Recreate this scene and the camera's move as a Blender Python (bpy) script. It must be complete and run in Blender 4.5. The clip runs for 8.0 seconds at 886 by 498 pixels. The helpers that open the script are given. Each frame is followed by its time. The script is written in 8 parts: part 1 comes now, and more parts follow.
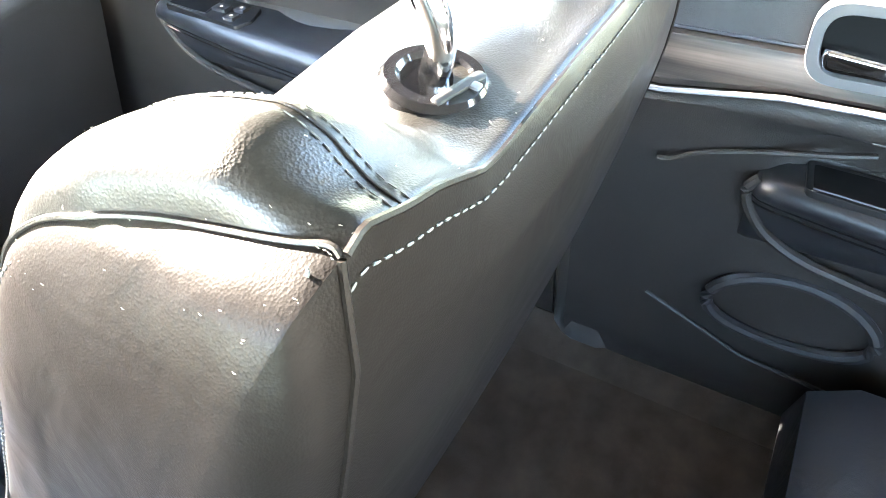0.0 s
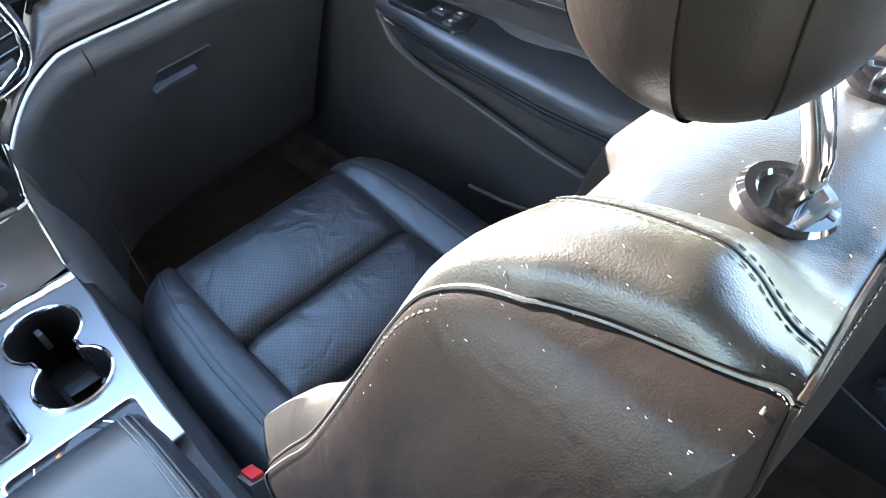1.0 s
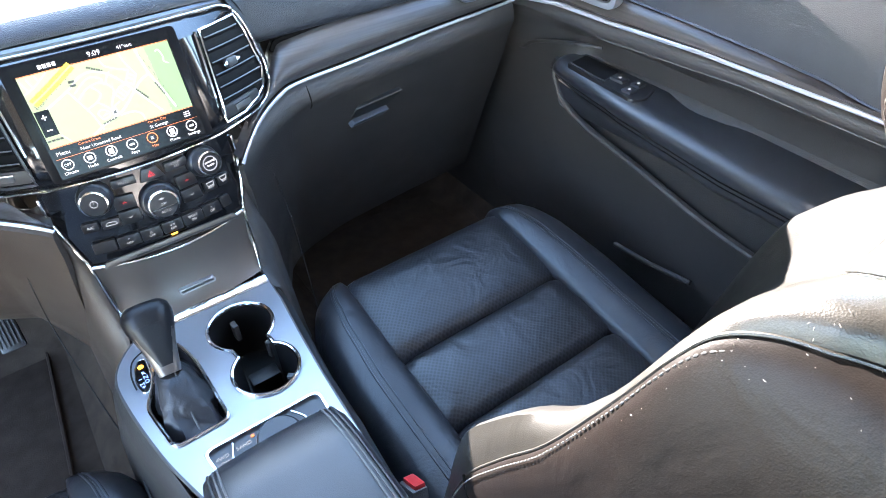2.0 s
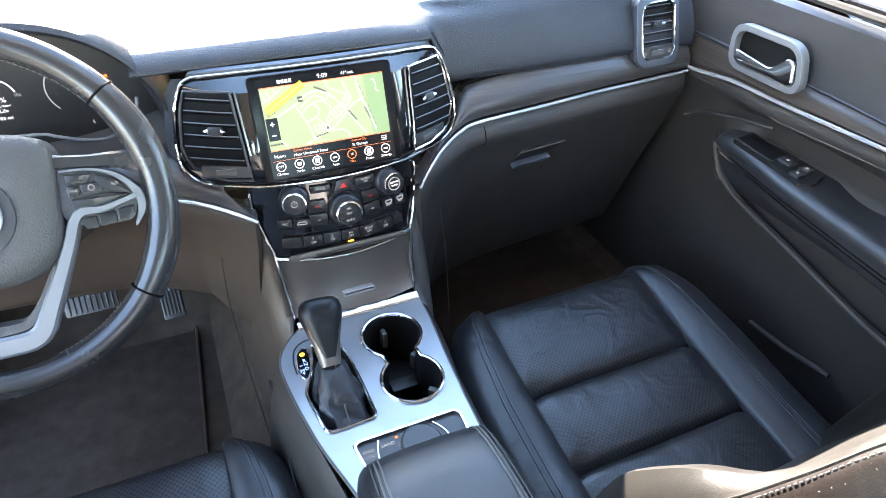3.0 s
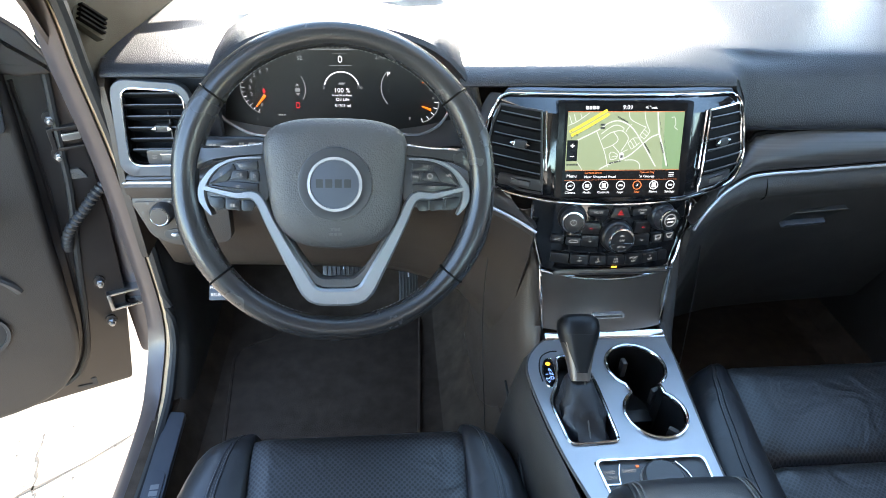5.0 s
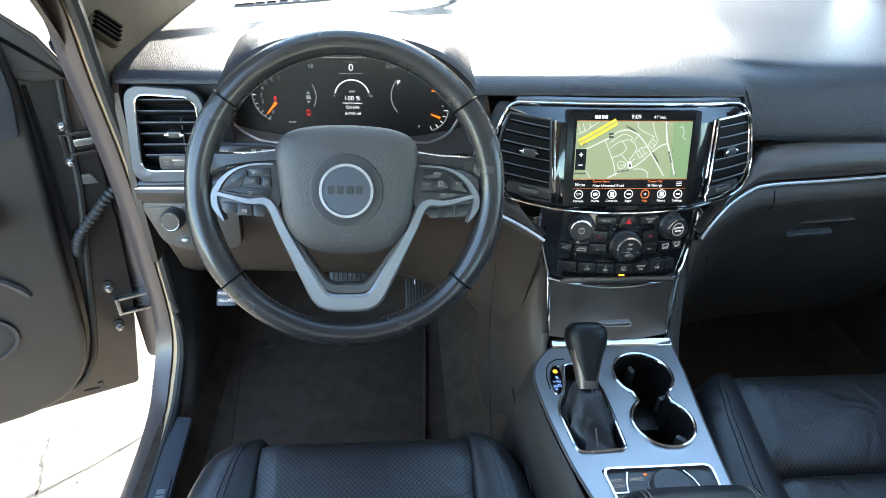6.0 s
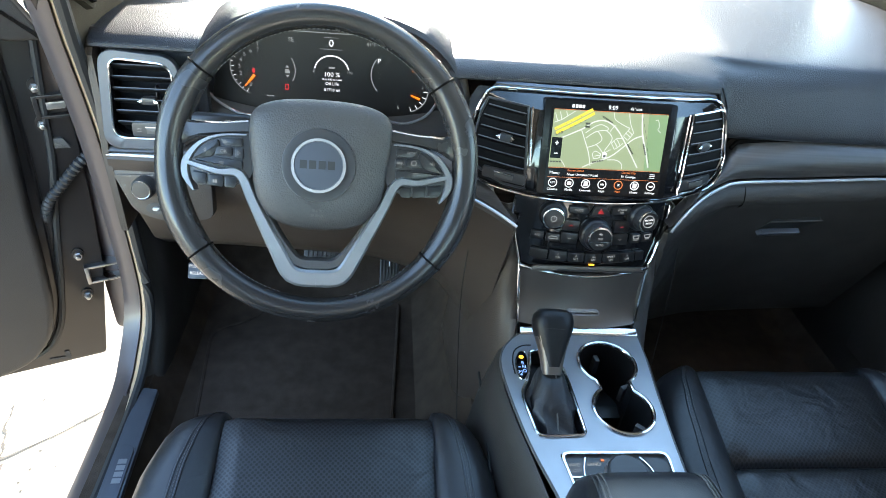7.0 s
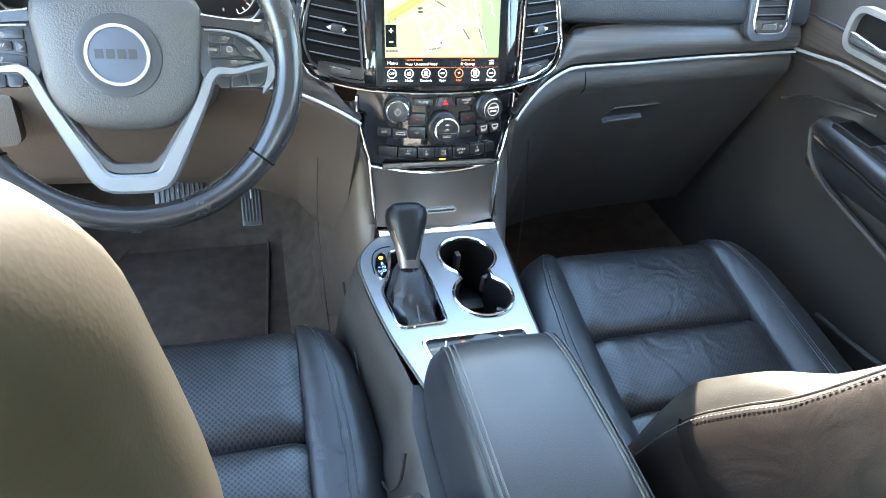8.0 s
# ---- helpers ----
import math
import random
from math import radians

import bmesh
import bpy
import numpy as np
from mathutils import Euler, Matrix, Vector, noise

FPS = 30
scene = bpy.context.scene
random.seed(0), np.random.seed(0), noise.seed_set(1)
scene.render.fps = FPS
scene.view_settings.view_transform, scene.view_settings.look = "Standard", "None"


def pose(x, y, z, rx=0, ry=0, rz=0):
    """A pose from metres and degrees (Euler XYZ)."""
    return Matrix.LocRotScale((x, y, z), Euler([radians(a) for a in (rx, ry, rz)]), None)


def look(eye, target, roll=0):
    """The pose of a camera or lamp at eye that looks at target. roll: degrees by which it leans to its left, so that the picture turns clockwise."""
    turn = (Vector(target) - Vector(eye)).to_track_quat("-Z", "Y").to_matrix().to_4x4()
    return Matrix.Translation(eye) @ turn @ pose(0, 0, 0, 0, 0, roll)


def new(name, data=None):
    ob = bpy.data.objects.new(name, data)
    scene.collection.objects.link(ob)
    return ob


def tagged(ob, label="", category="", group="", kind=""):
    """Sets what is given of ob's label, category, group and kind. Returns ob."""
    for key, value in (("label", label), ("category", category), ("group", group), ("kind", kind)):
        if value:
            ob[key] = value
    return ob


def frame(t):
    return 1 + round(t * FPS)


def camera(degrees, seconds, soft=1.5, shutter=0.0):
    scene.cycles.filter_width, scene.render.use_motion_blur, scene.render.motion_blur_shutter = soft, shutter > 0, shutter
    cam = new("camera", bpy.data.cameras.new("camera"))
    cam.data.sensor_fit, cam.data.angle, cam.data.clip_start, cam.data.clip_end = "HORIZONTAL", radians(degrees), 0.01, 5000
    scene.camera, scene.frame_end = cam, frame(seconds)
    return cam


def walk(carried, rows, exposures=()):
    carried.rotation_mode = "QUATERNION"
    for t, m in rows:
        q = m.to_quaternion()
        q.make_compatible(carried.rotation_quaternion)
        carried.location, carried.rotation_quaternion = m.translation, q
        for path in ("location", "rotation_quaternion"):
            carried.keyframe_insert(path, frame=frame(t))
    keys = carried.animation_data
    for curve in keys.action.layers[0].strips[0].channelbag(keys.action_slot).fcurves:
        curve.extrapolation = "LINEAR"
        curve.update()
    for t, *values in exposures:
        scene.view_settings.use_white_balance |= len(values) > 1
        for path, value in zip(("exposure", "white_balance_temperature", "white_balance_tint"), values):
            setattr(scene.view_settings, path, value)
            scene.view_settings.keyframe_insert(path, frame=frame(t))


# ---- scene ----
cam = camera(70.5, 8.0, soft=0.75)
PATH = [
    (0, (0.104, -0.94, 1.332), (1.296, -0.155, -0.068), -4.9),
    (0.3, (0.096, -0.913, 1.346), (1.209, -0.013, -0.051), -5.6),
    (0.5, (0.085, -0.892, 1.362), (1.163, -0.012, -0.074), -3.1),
    (0.7, (0.072, -0.876, 1.373), (1.121, 0.048, -0.058), -2.4),
    (1, (0.044, -0.848, 1.391), (1.029, 0.15, -0.036), -2.7),
    (1.3, (0.014, -0.831, 1.413), (0.938, 0.262, 0.016), -3.4),
    (1.5, (-0.005, -0.813, 1.435), (0.854, 0.331, 0.037), -2.9),
    (1.7, (-0.032, -0.811, 1.428), (0.835, 0.369, 0.066), -2.7),
    (2.8, (-0.154, -0.804, 1.459), (0.534, 0.616, 0.23), 1.6),
    (3, (-0.176, -0.8, 1.466), (0.47, 0.648, 0.247), 1.3),
    (3.5, (-0.228, -0.797, 1.478), (0.258, 0.74, 0.294), 1.2),
    (4, (-0.266, -0.795, 1.481), (0.121, 0.773, 0.301), 1.8),
    (4.5, (-0.304, -0.8, 1.474), (-0.037, 0.809, 0.317), 2.0),
    (5, (-0.34, -0.805, 1.478), (-0.173, 0.814, 0.315), 2.2),
    (6.5, (-0.35, -0.813, 1.479), (-0.196, 0.828, 0.346), 2.8),
    (7, (-0.334, -0.818, 1.474), (-0.119, 0.791, 0.305), 6.3),
    (7.5, (-0.287, -0.834, 1.437), (0.063, 0.715, 0.221), 6.7),
    (7.7, (-0.285, -0.852, 1.432), (0.147, 0.682, 0.200), 7.1),
    (8, (-0.259, -0.866, 1.396), (0.262, 0.624, 0.147), 7.4),
]
EXPO = [(0.0, 6.2, 6850, 14), (0.5, 5.05, 6450, 15), (1.0, 5.05, 6300, 16), (1.7, 5.1, 6250, 17), (3.0, 4.77, 6640, 17), (4.0, 4.50, 6780, 16), (4.5, 4.29, 6680, 14), (6.5, 3.93, 6480, 7), (7.3, 4.26, 6550, 8), (8.0, 5.12, 6650, 11)]
walk(cam, [(t, look(eye, target, roll)) for t, eye, target, roll in PATH], EXPO)

# ---- light: low winter morning sun ahead of the windshield ----
SUN_EL, SUN_AZ = 18.0, 3.0          # degrees up, degrees right of straight ahead
world = bpy.data.worlds.new("world")
scene.world = world
world.use_nodes = True
wn = world.node_tree
sky = wn.nodes.new("ShaderNodeTexSky")
sky.sky_type = 'NISHITA'
sky.sun_disc = False
sky.dust_density = 0.35
sky.sun_elevation = radians(SUN_EL)
sky.sun_rotation = radians(SUN_AZ)
wn.links.new(sky.outputs[0], wn.nodes["Background"].inputs[0])
wn.nodes["Background"].inputs[1].default_value = 0.15
sd = bpy.data.lights.new("sun", 'SUN')
sd.energy, sd.angle, sd.color = 4.2, radians(0.5), (1.0, 0.93, 0.82)
sun = new("sun", sd)
_e, _a = radians(SUN_EL), radians(SUN_AZ)
sun.matrix_world = look((math.sin(_a) * math.cos(_e) * 20, math.cos(_a) * math.cos(_e) * 20, math.sin(_e) * 20 + 1), (0, 0, 1))

# ---- materials ----
def material(name, base, rough=0.5, metal=0.0, var=0.12, vscale=5.0, grain=0.0, gscale=300.0, cell=False, coat=0.0,
             emit=0.0, spec=0.5, rvar=0.1, streak=None, wear=None, wrinkle=0.0):
    m = bpy.data.materials.new(name)
    m.use_nodes = True
    nt = m.node_tree
    n, l = nt.nodes, nt.links
    b = n["Principled BSDF"]
    b.inputs["Metallic"].default_value = metal
    b.inputs["Specular IOR Level"].default_value = spec
    b.inputs["Coat Weight"].default_value = coat
    b.inputs["Coat Roughness"].default_value = 0.05
    tc = n.new("ShaderNodeTexCoord")
    no = n.new("ShaderNodeTexNoise")
    no.inputs["Scale"].default_value, no.inputs["Detail"].default_value = vscale, 6
    src = tc.outputs["Object"]
    if streak:
        mp = n.new("ShaderNodeMapping")
        mp.inputs["Scale"].default_value = streak
        l.new(src, mp.inputs[0])
        src = mp.outputs[0]
    l.new(src, no.inputs["Vector"])
    ra = n.new("ShaderNodeValToRGB")
    lo, hi = [max(0.0, c * (1 - var * 1.6)) for c in base], [min(1.0, c * (1 + var * 1.6)) for c in base]
    if wear:
        hi = wear
    ra.color_ramp.elements[0].position, ra.color_ramp.elements[1].position = 0.3, 0.7
    ra.color_ramp.elements[0].color, ra.color_ramp.elements[1].color = (*lo, 1), (*hi, 1)
    l.new(no.outputs["Fac"], ra.inputs[0])
    l.new(ra.outputs[0], b.inputs["Base Color"])
    mr = n.new("ShaderNodeMapRange")
    mr.inputs["To Min"].default_value, mr.inputs["To Max"].default_value = max(0.02, rough - rvar), min(1, rough + rvar)
    n2 = n.new("ShaderNodeTexNoise")
    n2.inputs["Scale"].default_value, n2.inputs["Detail"].default_value = vscale * 4.3, 5
    l.new(tc.outputs["Object"], n2.inputs["Vector"])
    l.new(n2.outputs["Fac"], mr.inputs["Value"])
    l.new(mr.outputs[0], b.inputs["Roughness"])
    if grain:
        bp = n.new("ShaderNodeBump")
        bp.inputs["Strength"].default_value, bp.inputs["Distance"].default_value = min(1.0, grain), 0.001
        g = n.new("ShaderNodeTexVoronoi" if cell else "ShaderNodeTexNoise")
        g.inputs["Scale"].default_value = gscale
        l.new(tc.outputs["Object"], g.inputs["Vector"])
        l.new(g.outputs["Distance" if cell else "Fac"], bp.inputs["Height"])
        l.new(bp.outputs[0], b.inputs["Normal"])
        if wrinkle:
            w = n.new("ShaderNodeTexNoise")
            w.inputs["Scale"].default_value, w.inputs["Detail"].default_value, w.inputs["Distortion"].default_value = 16, 3, 1.2
            l.new(tc.outputs["Object"], w.inputs["Vector"])
            b2 = n.new("ShaderNodeBump")
            b2.inputs["Strength"].default_value, b2.inputs["Distance"].default_value = wrinkle, 0.006
            l.new(w.outputs["Fac"], b2.inputs["Height"])
            l.new(b2.outputs[0], bp.inputs["Normal"])
    if emit:
        for k in (0, 1):
            ra.color_ramp.elements[k].color = (base[0] * 0.06, base[1] * 0.06, base[2] * 0.06, 1)
        b.inputs["Emission Color"].default_value = (*base, 1)
        b.inputs["Emission Strength"].default_value = emit
    return m


def perforated(name, base):
    """Leather with rows of small punched holes."""
    m = material(name, base, 0.34, grain=0.10, gscale=900, cell=True, wrinkle=0.5)
    nt = m.node_tree
    n, l = nt.nodes, nt.links
    b = n["Principled BSDF"]
    tc = n.new("ShaderNodeTexCoord")
    mp = n.new("ShaderNodeMapping")
    mp.inputs["Rotation"].default_value = (0, 0, radians(45))
    mp.inputs["Scale"].default_value = (190, 190, 0.01)
    l.new(tc.outputs["Object"], mp.inputs[0])
    v = n.new("ShaderNodeTexVoronoi")
    v.inputs["Scale"].default_value, v.inputs["Randomness"].default_value = 1.0, 0.0
    l.new(mp.outputs[0], v.inputs["Vector"])
    lt = n.new("ShaderNodeMath")
    lt.operation, lt.inputs[1].default_value = 'GREATER_THAN', 0.37
    l.new(v.outputs["Distance"], lt.inputs[0])
    mx = n.new("ShaderNodeMix")
    mx.data_type = 'RGBA'
    mx.inputs["A"].default_value = (0.004, 0.004, 0.004, 1)
    l.new(lt.outputs[0], mx.inputs["Factor"])
    old = b.inputs["Base Color"].links[0].from_socket
    l.new(old, mx.inputs["B"])
    l.new(mx.outputs["Result"], b.inputs["Base Color"])
    return m


LEATHER = material("leather", (0.018, 0.0185, 0.0215), 0.34, spec=0.5, grain=0.10, gscale=900, cell=True, vscale=7, wrinkle=0.35)
LEATHER_PERF = perforated("perforated_leather", (0.024, 0.024, 0.027))
LEATHER_SIDE = material("vinyl", (0.0070, 0.0052, 0.0044), 0.37, rvar=0.07, spec=0.20, grain=0.09, gscale=1000, cell=True, vscale=6, wrinkle=0.2)
COVER = material("backrest_leather", (0.0100, 0.0090, 0.0070), 0.36, rvar=0.03, spec=0.72, grain=0.12, gscale=900, cell=True, vscale=7, wrinkle=0.14)
LEATHER_WHEEL = material("wheel_leather", (0.024, 0.023, 0.023), 0.25, spec=0.6, grain=0.1, gscale=500, cell=True)
PAD = material("dash_grain", (0.019, 0.0205, 0.025), 0.33, rvar=0.03, spec=0.4, grain=0.6, gscale=620, cell=True, vscale=9)
PAD_FINE = material("door_pad_grain", (0.021, 0.0225, 0.027), 0.38, grain=0.25, gscale=950, cell=True, vscale=9)
PLASTIC = material("black_plastic", (0.07, 0.066, 0.063), 0.5, grain=0.3, gscale=600, cell=True)
LOWER = material("lower_trim_plastic", (0.029, 0.0255, 0.023), 0.47, grain=0.3, gscale=600, cell=True)
PLASTIC_SMOOTH = material("smooth_plastic", (0.03, 0.03, 0.032), 0.38)
BROWN = material("warm_dark_plastic", (0.047, 0.035, 0.028), 0.45, grain=0.25, gscale=600, cell=True)
HUB = material("airbag_cover", (0.046, 0.044, 0.043), 0.47, grain=0.4, gscale=480, cell=True)
GLOSS = material("piano_black", (0.008, 0.008, 0.009), 0.08, coat=0.6, rvar=0.03)
CHROME = material("chrome", (0.75, 0.76, 0.78), 0.1, metal=1.0, var=0.03, rvar=0.04)
SILVER = material("satin_silver", (0.40, 0.41, 0.43), 0.33, metal=0.9, var=0.05, grain=0.06, gscale=1500)
SILVER_LIGHT = material("light_satin_trim", (0.23, 0.235, 0.245), 0.36, metal=0.6, var=0.05)
PLATE = material("satin_console_plate", (0.33, 0.34, 0.36), 0.42, metal=0.75, var=0.03, grain=0.05, gscale=1800, vscale=5)
HEADL = material("headrest_leather", (0.0185, 0.0165, 0.0125), 0.6, spec=0.06, grain=0.03, gscale=900, cell=True, vscale=6)
SEAM = material("dark_seam", (0.006, 0.0055, 0.005), 0.8, spec=0.02)
SMOOTH_LEATHER = material("armrest_leather", (0.02, 0.0205, 0.023), 0.37, spec=0.45, grain=0.12, gscale=900, cell=True, vscale=4)
BRIGHT = material("bright_trim", (0.60, 0.60, 0.61), 0.22, metal=0.6, var=0.03)
SATIN = material("satin_blue_grey_trim", (0.085, 0.095, 0.115), 0.40, metal=0.6, var=0.06)
BRONZE = material("satin_taupe_metal", (0.17, 0.15, 0.135), 0.42, metal=0.8, var=0.08)
WOOD = material("dark_open_pore_wood", (0.030, 0.025, 0.022), 0.31, var=0.2, vscale=6, rvar=0.02, spec=0.7, streak=(0.7, 1.0, 45), wear=(0.055, 0.050, 0.048))
WOOD_Y = material("dark_open_pore_wood_long", (0.028, 0.022, 0.019), 0.34, var=0.2, vscale=6, rvar=0.02, streak=(1.0, 0.7, 45), wear=(0.060, 0.050, 0.045), grain=0.15, gscale=300)
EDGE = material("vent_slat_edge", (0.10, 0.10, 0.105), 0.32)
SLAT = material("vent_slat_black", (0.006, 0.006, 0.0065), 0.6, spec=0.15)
BUTTON = material("key_black", (0.012, 0.012, 0.013), 0.33)
DIALFACE = material("matt_dial_face", (0.030, 0.028, 0.0265), 0.55, spec=0.3)
LOWER_DARK = material("glovebox_plastic", (0.031, 0.028, 0.0255), 0.5, grain=0.3, gscale=600, cell=True)
DEEP = material("deep_black_plastic", (0.008, 0.008, 0.008), 0.5)
CARPET = material("carpet", (0.056, 0.041, 0.031), 0.95, grain=1.0, gscale=900, vscale=24, var=0.2, spec=0.1)
MATM = material("mat_carpet", (0.056, 0.041, 0.032), 0.95, grain=1.0, gscale=700, vscale=30, var=0.14, spec=0.1)
RUBBER = material("rubber", (0.015, 0.015, 0.016), 0.6)
PAINT = material("granite_metallic_paint", (0.055, 0.044, 0.044), 0.36, metal=0.1, coat=0.2, var=0.05)
DOORTRIM = material("door_trim_plastic", (0.020, 0.0165, 0.015), 0.5, grain=0.25, gscale=600, cell=True)
GRIP = material("knob_leather", (0.008, 0.008, 0.009), 0.42, spec=0.3, grain=0.08, gscale=900, cell=True)
BOOT = material("boot_leather", (0.018, 0.018, 0.020), 0.48, grain=0.12, gscale=700, cell=True, wrinkle=0.9)
JAMB = material("painted_jamb", (0.021, 0.0175, 0.017), 0.35, metal=0.3, coat=0.3)
# body paint of the flange, warm sunlight off the ground mixed into its colour
FLANGE_LIT = material("flange_sun_tint", (0.36, 0.26, 0.165), 0.42, metal=0.0, coat=0.1, var=0.08)
PILLAR = material("taupe_trim", (0.036, 0.030, 0.021), 0.7, spec=0.15, grain=0.2, gscale=700, cell=True)
LINER = material("headliner_cloth", (0.45, 0.42, 0.38), 0.95, grain=0.5, gscale=900, spec=0.1)
CONCRETE = material("concrete", (0.225, 0.188, 0.142), 0.9, grain=0.5, gscale=60, vscale=2.5, var=0.14)
CRACKM = material("crack", (0.045, 0.038, 0.03), 0.95)
STITCH = material("thread", (0.085, 0.082, 0.078), 0.6)
RED = material("buckle_red", (0.55, 0.03, 0.03), 0.35)
STEEL = material("zinc_steel", (0.40, 0.40, 0.41), 0.3, metal=1.0, var=0.15)
DARKGLASS = material("display_black", (0.006, 0.006, 0.007), 0.2, rvar=0.03, spec=0.12)
E_WHITE = material("lit_white", (0.9, 0.92, 0.95), 0.5, emit=0.1, var=0)
E_GREY = material("lit_grey", (0.5, 0.52, 0.53), 0.5, emit=0.045, var=0)
E_AMBER = material("lit_amber", (1.0, 0.42, 0.03), 0.5, emit=0.2, var=0)
E_NEEDLE = material("lit_needle", (1.0, 0.20, 0.01), 0.5, emit=0.13, var=0)
E_ORANGE = material("lit_orange", (0.95, 0.25, 0.06), 0.5, emit=0.075, var=0)
E_RED = material("lit_red", (0.9, 0.03, 0.04), 0.5, emit=0.06, var=0)
E_BLUE = material("lit_blue", (0.25, 0.45, 1.0), 0.5, emit=0.13, var=0)
E_MAP = material("map_ground", (0.50, 0.60, 0.34), 0.5, emit=0.050, var=0.01)
E_PARK = material("map_park", (0.36, 0.56, 0.27), 0.5, emit=0.048, var=0)
E_ROAD = material("map_road", (0.85, 0.88, 0.82), 0.5, emit=0.072, var=0)
E_YEL = material("map_highway", (0.95, 0.78, 0.05), 0.5, emit=0.08, var=0)
E_GREYD = material("map_text", (0.14, 0.16, 0.12), 0.5, emit=0.01, var=0)


def glass(name, tint, rough=0.0):
    m = bpy.data.materials.new(name)
    m.use_nodes = True
    n, l = m.node_tree.nodes, m.node_tree.links
    n.remove(n["Principled BSDF"])
    tr = n.new("ShaderNodeBsdfTransparent")
    tr.inputs[0].default_value = (*tint, 1)
    gl = n.new("ShaderNodeBsdfGlossy")
    gl.inputs["Roughness"].default_value = rough
    fr = n.new("ShaderNodeFresnel")
    fr.inputs[0].default_value = 1.45
    mx = n.new("ShaderNodeMixShader")
    l.new(fr.outputs[0], mx.inputs[0])
    l.new(tr.outputs[0], mx.inputs[1])
    l.new(gl.outputs[0], mx.inputs[2])
    l.new(mx.outputs[0], n["Material Output"].inputs[0])
    return m


GLASS = glass("window_glass", (0.86, 0.9, 0.88))


# ---- mesh helpers ----
def V(*a):
    return Vector(a)


def link_mesh(name, bm, mat, sharp=38):
    me = bpy.data.meshes.new(name)
    bmesh.ops.recalc_face_normals(bm, faces=bm.faces)
    bm.to_mesh(me)
    bm.free()
    me.shade_smooth()
    me.set_sharp_from_angle(angle=radians(sharp))
    me.materials.append(mat)
    return new(name, me)


def thing(name, at, label, category, group="", kind=""):
    e = new(name)
    e.empty_display_size = 0.02
    e.matrix_basis = Matrix.Translation(at)
    e["base"] = list(at)
    return tagged(e, label, category, group, kind)


def part(name, bm, mat, parent, label="", sharp=38):
    ob = link_mesh(name, bm, mat, sharp)
    ob.parent = parent
    if parent.type == 'EMPTY':
        ob.matrix_parent_inverse = Matrix.Translation(Vector(parent["base"])).inverted()
    if label:
        tagged(ob, label)
    return ob


def structure(name, bm, mat, label, category, sharp=38):
    return tagged(link_mesh(name, bm, mat, sharp), label, category, kind="structure")


def box(x0, x1, y0, y1, z0, z1, bev=0.004, seg=2, m=None):
    bm = bmesh.new()
    bmesh.ops.create_cube(bm, size=1)
    bmesh.ops.scale(bm, vec=(x1 - x0, y1 - y0, z1 - z0), verts=bm.verts)
    bmesh.ops.translate(bm, vec=((x0 + x1) / 2, (y0 + y1) / 2, (z0 + z1) / 2), verts=bm.verts)
    if bev:
        bmesh.ops.bevel(bm, geom=bm.edges[:], offset=bev, segments=seg, affect='EDGES', profile=0.6)
    if m:
        bm.transform(m)
    return bm


def spline(pts, n=8, closed=False):
    """Catmull-Rom through the points, n steps a span."""
    P = [Vector(p) for p in pts]
    out, k = [], len(P)
    for i in range(k if closed else k - 1):
        if closed:
            a, b, c, d = P[i - 1], P[i], P[(i + 1) % k], P[(i + 2) % k]
        else:
            a, b, c, d = P[max(i - 1, 0)], P[i], P[i + 1], P[min(i + 2, k - 1)]
        for j in range(n):
            t = j / n
            out.append(0.5 * ((2 * b) + (c - a) * t + (2 * a - 5 * b + 4 * c - d) * t * t + (3 * b - a - 3 * c + d) * t ** 3))
    if not closed:
        out.append(P[-1].copy())
    return out


def loft(rings, closed=True, caps=True, bm=None):
    bm = bm or bmesh.new()
    rows = [[bm.verts.new(p) for p in r] for r in rings]
    k = len(rows[0])
    for a, b in zip(rows, rows[1:]):
        for i in range(k if closed else k - 1):
            j = (i + 1) % k
            bm.faces.new((a[i], a[j], b[j], b[i]))
    if caps and closed:
        bm.faces.new(rows[0])
        bm.faces.new(rows[-1])
    return bm


def shell(rings, depth, away=(0, 0.5, -1)):
    """An open sheet of rows, given a thickness on its hidden side, which lies roughly along away."""
    bm = loft(rings, False, False)
    bm.normal_update()
    total = sum((f.normal * f.calc_area() for f in bm.faces), Vector())
    sign = 1.0 if total.dot(Vector(away)) > 0 else -1.0
    bm.verts.ensure_lookup_table()
    k, n = len(rings[0]), len(rings)
    front = bm.verts[:]
    back = [bm.verts.new(v.co + v.normal * depth * sign) for v in front]
    for i in range(n - 1):
        for j in range(k - 1):
            q = (i * k + j, i * k + j + 1, (i + 1) * k + j + 1, (i + 1) * k + j)
            bm.faces.new([back[t] for t in reversed(q)])
    rim = [i * k for i in range(n)] + [(n - 1) * k + j for j in range(1, k)] + [i * k + k - 1 for i in range(n - 2, -1, -1)] + [j for j in range(k - 2, 0, -1)]
    for t, u in zip(rim, rim[1:] + rim[:1]):
        bm.faces.new((front[t], front[u], back[u], back[t]))
    return bm


